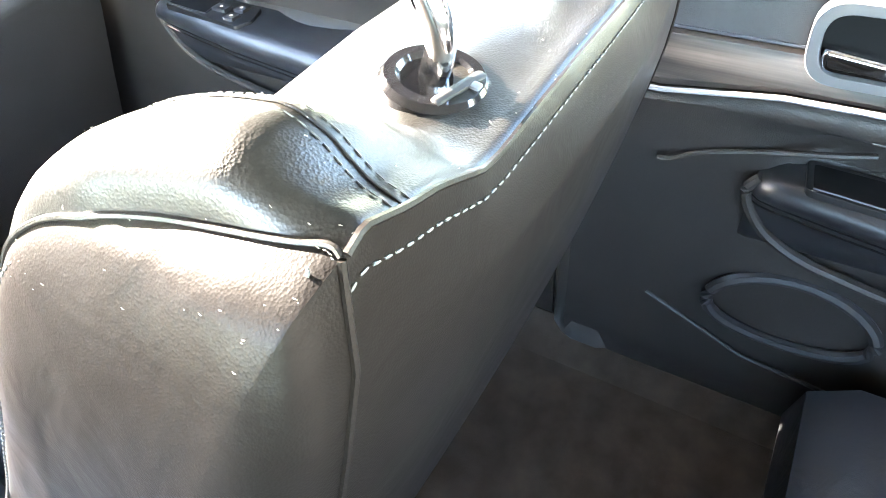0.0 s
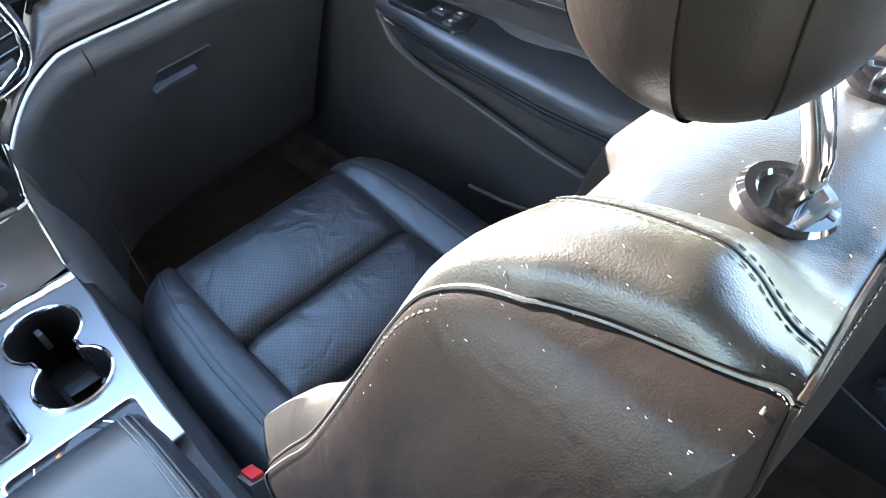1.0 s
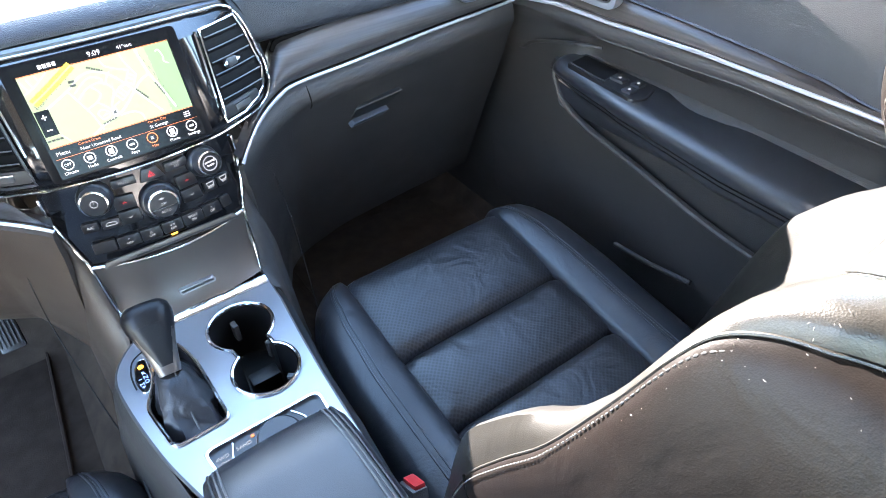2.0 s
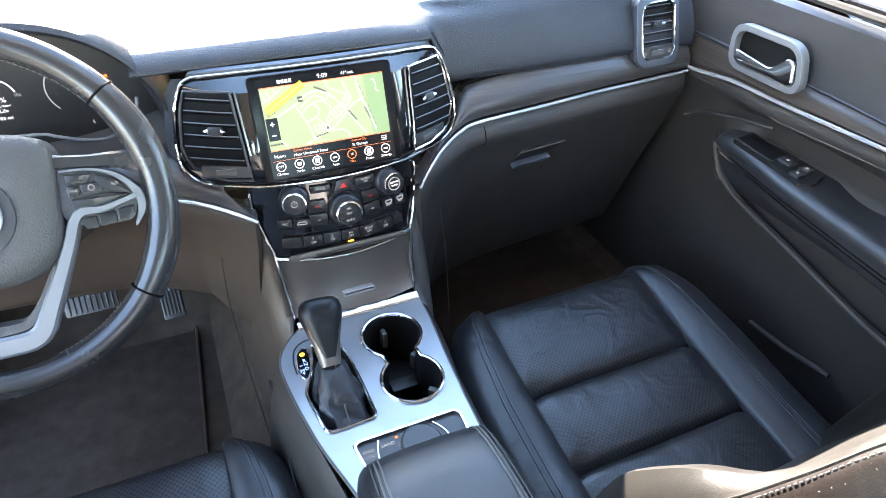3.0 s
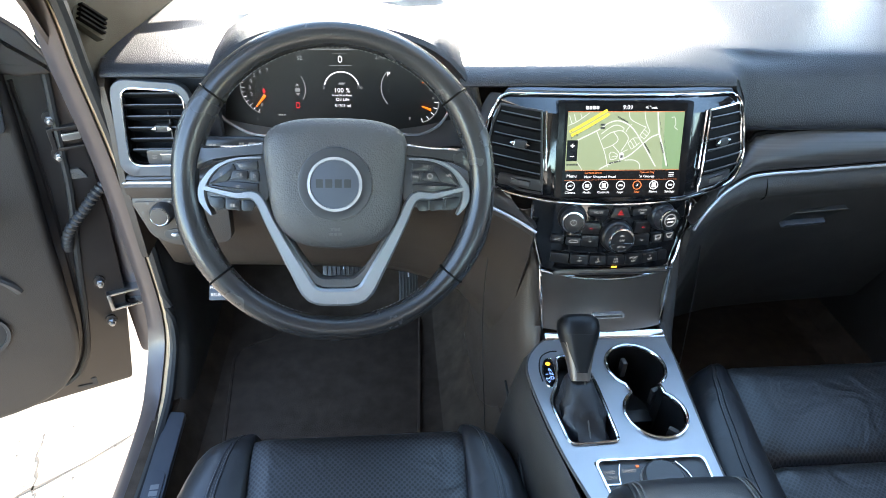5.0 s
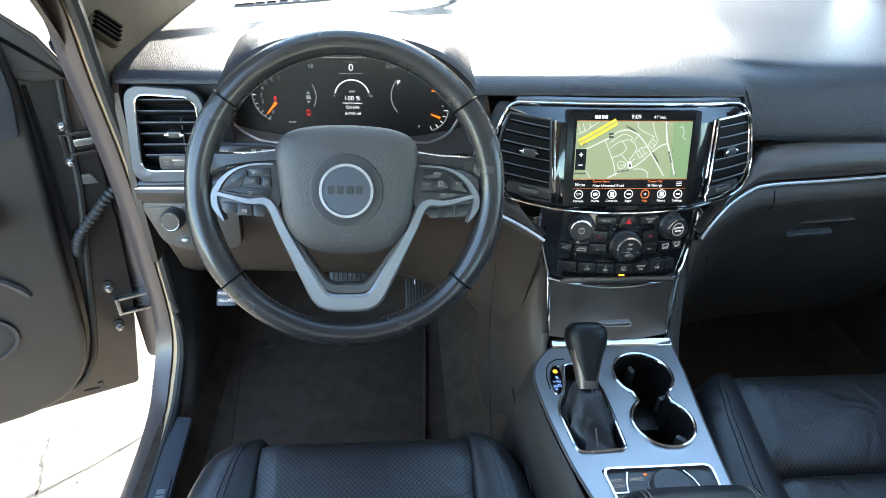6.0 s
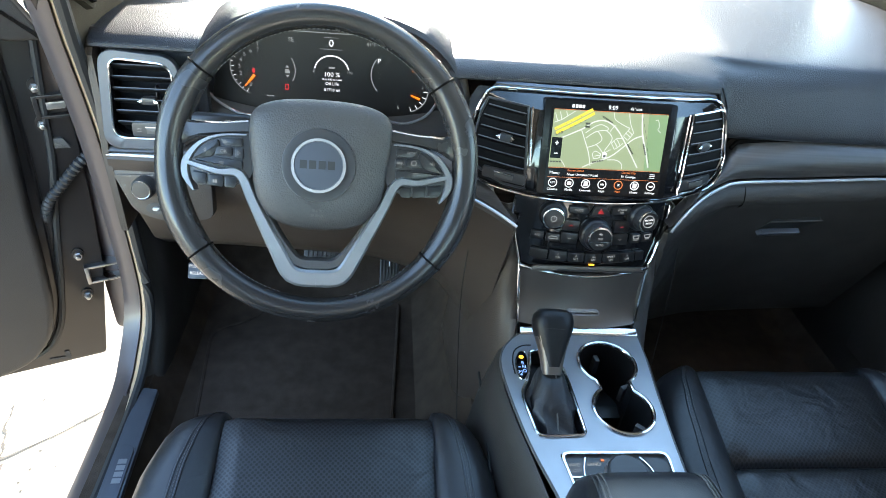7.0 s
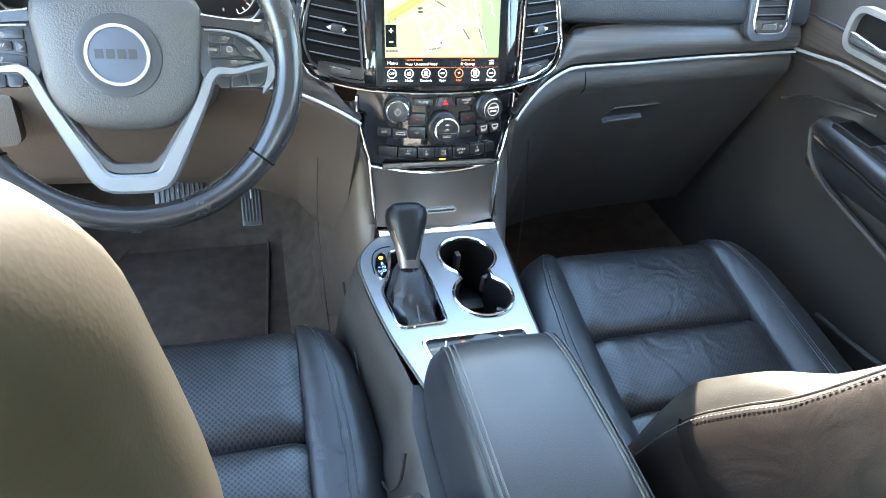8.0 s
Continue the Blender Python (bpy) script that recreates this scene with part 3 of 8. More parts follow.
# ---- air vents ----
def vent(at, outline, inner, name_label, slats, m, knob=(0, 0), wheel=None, frame_mat=SILVER_LIGHT, rim=True, deep=0.03):
    """outline and inner: corner lists in the local plane; slats: (y, x0, x1) rows."""
    e = thing("air_vent", at, name_label, "air vent", "dash air vents")
    o, i = rounded(outline, 0.026, 6), rounded(inner, 0.019, 6)
    if frame_mat:
        part("frame", ring_slab(o, i, -0.012, 0.003, m), frame_mat, e, "satin silver surround")
    if rim:
        part("rim", tube([m @ V(p[0], p[1], 0.003) for p in i], 0.0016, 6, closed=True), CHROME, e, "thin chrome rim")
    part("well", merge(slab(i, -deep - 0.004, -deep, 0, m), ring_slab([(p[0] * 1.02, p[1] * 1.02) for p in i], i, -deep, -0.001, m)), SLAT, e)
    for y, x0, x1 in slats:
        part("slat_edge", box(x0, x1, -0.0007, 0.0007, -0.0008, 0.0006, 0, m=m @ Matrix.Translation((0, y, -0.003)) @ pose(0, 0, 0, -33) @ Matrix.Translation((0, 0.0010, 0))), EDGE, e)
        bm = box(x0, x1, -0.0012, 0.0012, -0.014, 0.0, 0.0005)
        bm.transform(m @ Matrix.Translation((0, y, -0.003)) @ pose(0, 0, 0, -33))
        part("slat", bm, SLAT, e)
    kx, ky = knob
    part("slider", merge(slab(rounded([(kx - 0.011, ky - 0.005), (kx + 0.011, ky - 0.005), (kx + 0.011, ky + 0.005), (kx - 0.011, ky + 0.005)], 0.004), -0.008, 0.004, 0.0015, m)), PLASTIC_SMOOTH, e)
    for sx in (-1, 1):
        part("slider_tip", slab(rounded([(kx + sx * 0.0075, ky - 0.0032), (kx + sx * 0.0155, ky), (kx + sx * 0.0075, ky + 0.0032)], 0.001), 0.002, 0.005, 0.0008, m), CHROME, e)
    part("divider", box(kx + 0.008, kx + 0.0095, ky - 0.03, ky + 0.02, -0.02, -0.008, 0, m=m), PLASTIC, e)
    if wheel:
        wx, wy, ang = wheel
        wm = m @ Matrix.Translation((wx, wy, 0)) @ pose(0, 0, 0, 0, 0, ang)
        part("wheel_plate", slab(rounded([(-0.036, -0.011), (0.036, -0.011), (0.036, 0.011), (-0.036, 0.011)], 0.005), -0.01, 0.0, 0.001, wm), PLASTIC_SMOOTH, e)
        part("thumbwheel", box(-0.015, 0.015, -0.0045, 0.0045, -0.004, 0.0035, 0.0015, m=wm), PLASTIC, e)
        part("thumbwheel_edge", merge(box(-0.016, 0.016, 0.0045, 0.0058, -0.002, 0.0022, 0, m=wm), box(0.012, 0.0135, -0.0045, 0.0045, 0.003, 0.004, 0, m=wm)), CHROME, e)
        for sx in (-0.026, 0.026):
            part("mark", merge(*[box(sx - 0.003, sx + 0.003, k * 0.0022 - 0.0004, k * 0.0022 + 0.0004, 0, 0.0004, 0, m=wm) for k in (-1, 0, 1)]), E_GREY, e)
    return e


# driver's vent
dm = frame_at((-0.678, 0.062, 1.085), (1, 0.03, 0), (0, -0.97, 0.12))
vent((-0.678, 0.062, 1.0), [(-0.058, -0.077), (0.062, -0.077), (0.060, 0.060), (-0.046, 0.068)], [(-0.042, -0.060), (0.055, -0.060), (0.050, 0.050), (-0.032, 0.056)], "satin silver framed driver air vent with black slats",
     [(0.045 - i * 0.0165, -0.035, 0.051) for i in range(6)], dm, (0.014, -0.004), (0.02, -0.048, 0), frame_mat=SATIN)
# passenger's vent
pm = frame_at((0.604, 0.056, 1.109), (1, 0.06, 0.01), (0.0, -0.95, 0.31))
pod = rounded([(-0.046, -0.060), (0.044, -0.058), (0.046, 0.062), (-0.044, 0.060)], 0.026, 6)
part("vent_pod", loft([[pm @ V(p.x * k, p.y * k, z) for p in pod] for k, z in ((0.9, -0.010), (1.0, -0.007), (1.02, -0.011), (1.03, -0.026), (1.04, -0.06))]), PAD, dash, "soft pad rising round the vent")
vent((0.600, 0.052, 1.03), [(-0.046, -0.060), (0.044, -0.058), (0.046, 0.062), (-0.044, 0.060)], [(-0.034, -0.047), (0.034, -0.047), (0.037, 0.049), (-0.032, 0.047)], "satin silver framed passenger air vent with black slats",
     [(0.041 - i * 0.0145, -0.036, 0.036) for i in range(5)], pm, (0.0, 0.012), (0.0, -0.036, 0), frame_mat=SATIN, deep=0.007)


# ---- centre stack ----
def yc(z):
    return interp(z, [0.70, 0.784, 0.881, 0.98, 1.046, 1.125, 1.16], [-0.10, -0.084, -0.054, -0.030, -0.0135, 0.0135, 0.03])


def on_stack(x, z, off=0.0):
    bow = 1.5 * x * x
    if z > 0.994:                                        # the upper fascia is flat behind the screen
        g = min(1.0, (z - 0.994) / 0.012)
        bow = bow * (1 - g) + g * 0.045 * max(0.0, (abs(x) - 0.098) / 0.102) ** 1.25
    y = yc(z) + bow
    f = min(1.0, max(0.0, (z - 1.126) / 0.010))          # the top edge runs straight across
    return V(x, y * (1 - f) + (0.048 + 0.3 * x * x) * f - off, z)


def stack_m(x, z, off=0.0):
    tx = V(1, 3 * x, 0)
    tz = V(0, (yc(z + 0.004) - yc(z - 0.004)) / 0.008, 1)
    return frame_at(on_stack(x, z, off), tx, tx.cross(tz))


stack = thing("center_stack", (0, 0, 0.79), "gloss black center stack framed in chrome, with screen and climate controls", "center stack")
XC = 0.003                    # the fascia sits a little to the right of the screen
zs = [1.1365, 1.132, 1.122, 1.10, 1.07, 1.045, 1.025, 1.010, 1.002, 0.996]
xo = [0.168, 0.180, 0.1875, 0.196, 0.203, 0.206, 0.203, 0.190, 0.165, 0.115]
part("upper_fascia", shell([[on_stack(XC - w + 2 * w * i / 24, z) for i in range(25)] for z, w in zip(zs, xo)], 0.012), GLOSS, stack, "gloss black upper fascia")
part("surround", shell([[on_stack(XC - w - 0.011 + 2 * (w + 0.011) * i / 24, z, -0.013) for i in range(25)] for z, w in zip(zs[1:], xo[1:])], 0.012), PAD, stack, "black surround behind the fascia")
part("top_band", shell([[on_stack(XC - w + 2 * w * i / 24, z, o) for i in range(25)] for z, w, o in ((1.1355, 0.174, 0.001), (1.1385, 0.173, 0.0022), (1.1425, 0.170, 0.0018), (1.1445, 0.166, -0.004))], 0.002), SATIN, stack, "satin steel-blue top bevel")
edge = [on_stack(XC - w, z, 0.004) for w, z in zip(xo, zs)] + [on_stack(x, zs[-1] + 0.0005, 0.004) for x in (-0.08, -0.04, 0, 0.04, 0.08)]
edge += [on_stack(XC + w, z, 0.004) for w, z in zip(reversed(xo), reversed(zs))] + [on_stack(x, zs[0] + 0.0006, 0.004) for x in (0.156, 0.14, 0.10, 0.05, 0, -0.05, -0.10, -0.14, -0.156)]
part("chrome_outline", tube(spline(edge, 4, True), 0.0022, 8, closed=True), CHROME, stack, "polished chrome outline")

# lower climate panel
zl = [0.994, 0.985, 0.96, 0.93, 0.90, 0.884]
wl = [0.122, 0.124, 0.124, 0.118, 0.110, 0.106]
part("climate_panel", shell([[on_stack(-w + 2 * w * i / 16, z, -0.001) for i in range(17)] for z, w in zip(zl, wl)], 0.012), GLOSS, stack, "gloss black climate panel")
for s in (-1, 1):
    side_line = [on_stack(s * w, z, 0.003) for z, w in zip(zl[1:], wl[1:])] + [on_stack(s * 0.102, 0.83, 0.003), on_stack(s * 0.098, 0.788, 0.003)]
    part("chrome_side", tube(spline(side_line, 4), 0.0022, 8), CHROME, stack, "thin chrome side line")
part("chrome_foot", tube([on_stack(-0.106 + 0.212 * i / 12, 0.884 - 0.006 * (1 - ((i - 6) / 6) ** 2), 0.004) for i in range(13)], 0.0026, 8), CHROME, stack, "chrome line under the panel")
# bin door under the panel
part("bin_door", shell([[on_stack(-w + 2 * w * i / 16, z, 0.0) + V(0, o, 0) for i in range(17)] for z, w, o in ((0.880, 0.105, 0), (0.86, 0.103, 0.004), (0.83, 0.100, 0.006), (0.80, 0.098, 0.002), (0.790, 0.098, -0.004))], 0.006), BRONZE, stack, "taupe satin metal bin door")
hm = stack_m(0.005, 0.816, 0.0)
part("bin_pull", ring_slab(rounded([(-0.026, -0.004), (0.026, -0.004), (0.026, 0.004), (-0.026, 0.004)], 0.004), rounded([(-0.023, -0.0015), (0.023, -0.0015), (0.023, 0.0015), (-0.023, 0.0015)], 0.0015), -0.004, 0.006, hm), BRIGHT, stack, "bright bin pull")
part("sill_strip", box(-0.098, 0.098, -0.007, 0.007, -0.004, 0.003, 0.002, m=Matrix.Translation((0, -0.090, 0.787)) @ pose(0, 0, 0, 22)), CHROME, stack, "bright satin strip at the foot of the bin")

# centre vents: near-black sheets laid on the fascia for the shade of wells, with slats
for s in (-1, 1):
    e = thing("air_vent", on_stack(s * 0.15, 1.07), "gloss black framed center air vent with black slats", "air vent", "dash air vents")
    top, bot = 1.1255, 1.012
    def xin(z):
        return interp(z, [1.012, 1.03, 1.1255], [0.119, 0.121, 0.125])
    def xout(z):
        return interp(z, [1.012, 1.024, 1.05, 1.10, 1.1255], [0.150, 0.188, 0.199, 0.190, 0.180])
    rows = [[on_stack(XC + s * (xin(z) + (xout(z) - xin(z)) * i / 6), z, 0.0025) for i in range(7)] for z in [bot + (top - bot) * k / 14 for k in range(15)]]
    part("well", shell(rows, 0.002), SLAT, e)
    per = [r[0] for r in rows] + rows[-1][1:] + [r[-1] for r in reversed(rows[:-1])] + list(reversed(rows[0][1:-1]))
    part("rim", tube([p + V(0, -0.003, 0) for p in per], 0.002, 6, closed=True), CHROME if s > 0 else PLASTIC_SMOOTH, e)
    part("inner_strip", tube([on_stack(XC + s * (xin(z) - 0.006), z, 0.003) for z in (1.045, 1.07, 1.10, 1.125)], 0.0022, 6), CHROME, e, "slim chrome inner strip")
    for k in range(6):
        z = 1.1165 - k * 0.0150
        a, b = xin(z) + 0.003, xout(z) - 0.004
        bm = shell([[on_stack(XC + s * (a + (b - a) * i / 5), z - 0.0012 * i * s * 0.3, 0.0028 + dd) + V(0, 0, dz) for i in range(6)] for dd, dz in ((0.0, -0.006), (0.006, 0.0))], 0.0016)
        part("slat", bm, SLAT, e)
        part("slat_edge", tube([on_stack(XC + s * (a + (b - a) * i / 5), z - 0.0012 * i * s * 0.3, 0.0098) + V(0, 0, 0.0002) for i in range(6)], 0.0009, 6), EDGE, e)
    sm = stack_m(XC + s * 0.153, 1.079, 0.0105)
    part("slider", slab(rounded([(-0.010, -0.006), (0.010, -0.006), (0.010, 0.006), (-0.010, 0.006)], 0.005), -0.004, 0.003, 0.0015, sm), PLASTIC_SMOOTH, e)
    for q in (-1, 1):
        part("slider_tip", slab(rounded([(q * 0.008, -0.0035), (q * 0.016, 0), (q * 0.008, 0.0035)], 0.001), 0.0, 0.0035, 0.0008, sm), CHROME, e)
    wm = stack_m(XC + s * 0.150, 1.0235, 0.0065)
    part("wheel_plate", slab(rounded([(-0.034, -0.008), (0.032, -0.008), (0.034, 0.009), (-0.034, 0.009)], 0.004), -0.004, 0.0, 0.001, wm), PLASTIC_SMOOTH, e)
    part("thumbwheel", box(-0.014, 0.014, -0.0038, 0.0038, -0.003, 0.003, 0.0012, m=wm), PLASTIC, e)
    part("thumbwheel_edge", box(-0.015, 0.015, 0.0038, 0.005, -0.002, 0.002, 0, m=wm), CHROME, e)

# touch screen
screen = thing("touch_screen", (0, 0.0, 1.0), "glossy black touch screen showing a lit navigation map", "screen")
P_TL, P_BL = V(-0.0855, 0.0135, 1.125), V(-0.0855, -0.0135, 1.046)
up_s = (P_TL - P_BL).normalized()
nrm = V(1, 0, 0).cross(up_s)
SC = frame_at(V(0, 0, 1.0855) + nrm * 0.003, (1, 0, 0), nrm)
part("bezel", slab(rounded([(-0.099, -0.083), (0.099, -0.083), (0.099, 0.057), (-0.099, 0.057)], 0.006), -0.02, -0.0012, 0.0006, SC), DARKGLASS, screen, "black bezel")
part("display", slab([(-0.089, -0.080), (0.089, -0.080), (0.089, 0.054), (-0.089, 0.054)], -0.004, 0.0, 0, SC), DARKGLASS, screen, "black display panel")


def on_screen(x, y, z=0.0004):
    return SC @ Matrix.Translation((x, y, z))


MX0, MX1, MY0, MY1 = -0.0855, 0.0855, -0.0415, 0.0415
part("map", flat([(MX0, MY0), (MX1, MY0), (MX1, MY1), (MX0, MY1)], on_screen(0, 0, 0.0002), 0.0003), E_MAP, screen, "pale green lit map")
part("map_park", flat([(0.060, MY0), (MX1, MY0), (MX1, MY1), (0.056, MY1), (0.058, 0.01)], on_screen(0, 0, 0.0006), 0.0002), E_PARK, screen)


def road(pts, w, mat, z=0.0009, closed=False):
    P = spline([(p[0], p[1], 0) for p in pts], 4, closed)
    P = [p for p in P if MX0 <= p.x <= MX1 and MY0 <= p.y <= MY1]
    if len(P) < 2:
        return
    rows = []
    for i, p in enumerate(P):
        d = P[min(i + 1, len(P) - 1)] - P[max(i - 1, 0)]
        q = V(-d.y, d.x, 0).normalized() * w * 0.36
        rows.append([p + q, p - q])
    bm = loft(rows, False, False)
    bm.transform(on_screen(0, 0, z))
    part("map_street", bm, mat, screen)


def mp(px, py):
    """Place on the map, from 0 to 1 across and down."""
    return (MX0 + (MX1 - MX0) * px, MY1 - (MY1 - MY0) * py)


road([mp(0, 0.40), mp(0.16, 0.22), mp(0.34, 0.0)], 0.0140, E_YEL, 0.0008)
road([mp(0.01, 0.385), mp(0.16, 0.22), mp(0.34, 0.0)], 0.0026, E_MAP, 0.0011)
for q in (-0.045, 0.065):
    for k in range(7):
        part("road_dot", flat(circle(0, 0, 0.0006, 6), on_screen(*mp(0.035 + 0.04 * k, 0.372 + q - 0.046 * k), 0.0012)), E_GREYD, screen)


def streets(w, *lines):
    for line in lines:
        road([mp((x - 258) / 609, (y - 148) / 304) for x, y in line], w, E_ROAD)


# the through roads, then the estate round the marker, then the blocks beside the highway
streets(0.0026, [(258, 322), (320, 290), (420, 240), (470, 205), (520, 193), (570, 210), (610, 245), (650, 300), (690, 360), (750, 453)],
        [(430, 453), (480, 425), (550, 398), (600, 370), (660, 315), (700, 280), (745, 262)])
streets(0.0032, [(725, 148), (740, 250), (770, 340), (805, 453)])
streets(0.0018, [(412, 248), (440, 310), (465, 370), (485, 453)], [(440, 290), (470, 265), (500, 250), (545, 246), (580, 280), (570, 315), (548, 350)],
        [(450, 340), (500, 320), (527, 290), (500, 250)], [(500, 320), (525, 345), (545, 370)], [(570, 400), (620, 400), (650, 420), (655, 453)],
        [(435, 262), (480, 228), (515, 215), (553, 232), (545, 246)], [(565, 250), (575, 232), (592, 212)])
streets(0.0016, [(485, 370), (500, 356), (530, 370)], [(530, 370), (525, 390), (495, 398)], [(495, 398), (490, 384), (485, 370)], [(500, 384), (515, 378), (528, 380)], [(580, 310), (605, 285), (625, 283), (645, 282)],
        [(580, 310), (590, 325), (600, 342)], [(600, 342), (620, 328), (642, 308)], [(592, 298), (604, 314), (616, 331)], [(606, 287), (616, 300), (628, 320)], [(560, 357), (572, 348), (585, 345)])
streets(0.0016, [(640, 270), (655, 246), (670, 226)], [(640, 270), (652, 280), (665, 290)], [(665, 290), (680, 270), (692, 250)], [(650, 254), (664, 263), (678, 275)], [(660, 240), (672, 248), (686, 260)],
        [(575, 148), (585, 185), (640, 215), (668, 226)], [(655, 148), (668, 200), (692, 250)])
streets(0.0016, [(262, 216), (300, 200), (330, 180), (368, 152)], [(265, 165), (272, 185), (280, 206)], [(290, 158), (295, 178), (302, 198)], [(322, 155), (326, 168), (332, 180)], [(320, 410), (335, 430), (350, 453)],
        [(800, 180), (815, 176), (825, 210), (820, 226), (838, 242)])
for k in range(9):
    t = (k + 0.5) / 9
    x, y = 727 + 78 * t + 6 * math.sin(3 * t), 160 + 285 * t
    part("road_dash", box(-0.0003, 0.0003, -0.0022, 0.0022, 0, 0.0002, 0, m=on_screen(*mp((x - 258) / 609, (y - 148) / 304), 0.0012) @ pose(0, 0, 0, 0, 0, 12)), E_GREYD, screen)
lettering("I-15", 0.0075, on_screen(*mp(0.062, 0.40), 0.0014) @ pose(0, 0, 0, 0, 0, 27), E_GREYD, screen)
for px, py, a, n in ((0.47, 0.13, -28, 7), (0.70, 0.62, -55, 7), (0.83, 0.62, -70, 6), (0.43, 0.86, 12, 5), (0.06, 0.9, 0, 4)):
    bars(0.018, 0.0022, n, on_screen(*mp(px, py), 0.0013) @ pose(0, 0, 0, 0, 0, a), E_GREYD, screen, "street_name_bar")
part("zoom_box", flat([(MX0 + 0.001, -0.028), (MX0 + 0.0165, -0.028), (MX0 + 0.0165, 0.002), (MX0 + 0.001, 0.002)], on_screen(0, 0, 0.001), 0.0003), DARKGLASS, screen)
part("zoom_plus", merge(box(-0.003, 0.003, -0.0007, 0.0007, 0, 0.0003, 0), box(-0.0007, 0.0007, -0.003, 0.003, 0, 0.0003, 0)), E_WHITE, screen).data.transform(on_screen(MX0 + 0.0088, -0.006, 0.0015))
part("zoom_minus", box(-0.003, 0.003, -0.0007, 0.0007, 0, 0.0003, 0, m=on_screen(MX0 + 0.0088, -0.021, 0.0015)), E_WHITE, screen)
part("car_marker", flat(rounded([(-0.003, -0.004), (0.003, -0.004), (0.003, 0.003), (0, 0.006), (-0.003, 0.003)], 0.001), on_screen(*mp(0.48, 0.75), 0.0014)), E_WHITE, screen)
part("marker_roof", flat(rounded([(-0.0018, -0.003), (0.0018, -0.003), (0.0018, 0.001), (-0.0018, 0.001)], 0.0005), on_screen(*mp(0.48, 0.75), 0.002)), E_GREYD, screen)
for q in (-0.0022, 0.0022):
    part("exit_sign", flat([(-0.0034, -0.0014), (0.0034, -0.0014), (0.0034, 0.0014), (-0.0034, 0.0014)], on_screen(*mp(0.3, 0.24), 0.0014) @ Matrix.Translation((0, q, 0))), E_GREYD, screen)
bars(0.020, 0.0045, 4, on_screen(-0.050, 0.0475), E_WHITE, screen, "radio_bar")
lettering("9:09", 0.0085, on_screen(0.001, 0.0477), E_WHITE, screen)
lettering("41°out.", 0.0062, on_screen(0.036, 0.0475), E_WHITE, screen)
part("orange_rule", merge(box(MX0, MX1, 0.0418, 0.0424, 0, 0.0003, 0, m=on_screen(0, 0)), box(MX0, MX1, -0.0424, -0.0418, 0, 0.0003, 0, m=on_screen(0, 0))), E_ORANGE, screen)
part("grey_rule", box(MX0, MX1, -0.0562, -0.0558, 0, 0.0003, 0, m=on_screen(0, 0)), E_ORANGE, screen)
lettering("Menu", 0.0068, on_screen(-0.075, -0.050), E_WHITE, screen)
lettering("Current Street", 0.0042, on_screen(-0.056, -0.0455), E_ORANGE, screen, align='LEFT')
lettering("Near Unnamed Road", 0.0055, on_screen(-0.056, -0.0515), E_WHITE, screen, align='LEFT')
lettering("Current City", 0.0042, on_screen(0.027, -0.0455), E_ORANGE, screen, align='LEFT')
lettering("St George", 0.0055, on_screen(0.027, -0.0515), E_WHITE, screen, align='LEFT')
part("list_icon", merge(*[box(0.071, 0.079, -0.0495 + k * 0.0026, -0.0485 + k * 0.0026, 0, 0.0003, 0, m=on_screen(0, 0)) for k in (-1, 0, 1)]), E_WHITE, screen)
for k, word in enumerate(("Climate", "Media", "Controls", "Apps", "Nav", "Phone", "Settings")):
    x = -0.076 + k * 0.0252
    ring = E_ORANGE if word == "Nav" else E_WHITE
    part("app_icon", ring_slab(circle(0, 0, 0.0068, 20), circle(0, 0, 0.0056, 20), 0, 0.0004, on_screen(x, -0.0645)), ring, screen)
    if word == "Climate":
        lettering("OFF", 0.0045, on_screen(x, -0.0645), E_WHITE, screen)
    elif word == "Nav":
        lettering("SE", 0.0045, on_screen(x, -0.0645), E_WHITE, screen)
    else:
        part("app_glyph", flat(rounded([(-0.003, -0.0012 - 0.0012 * (k % 3)), (0.003, -0.0012 - 0.0012 * (k % 3)), (0.003, 0.0012 + 0.0012 * (k % 3)), (-0.003, 0.0012 + 0.0012 * (k % 3))], 0.0008), on_screen(x, -0.0645)), E_WHITE, screen)
    lettering(word, 0.0050, on_screen(x, -0.0745), ring, screen)

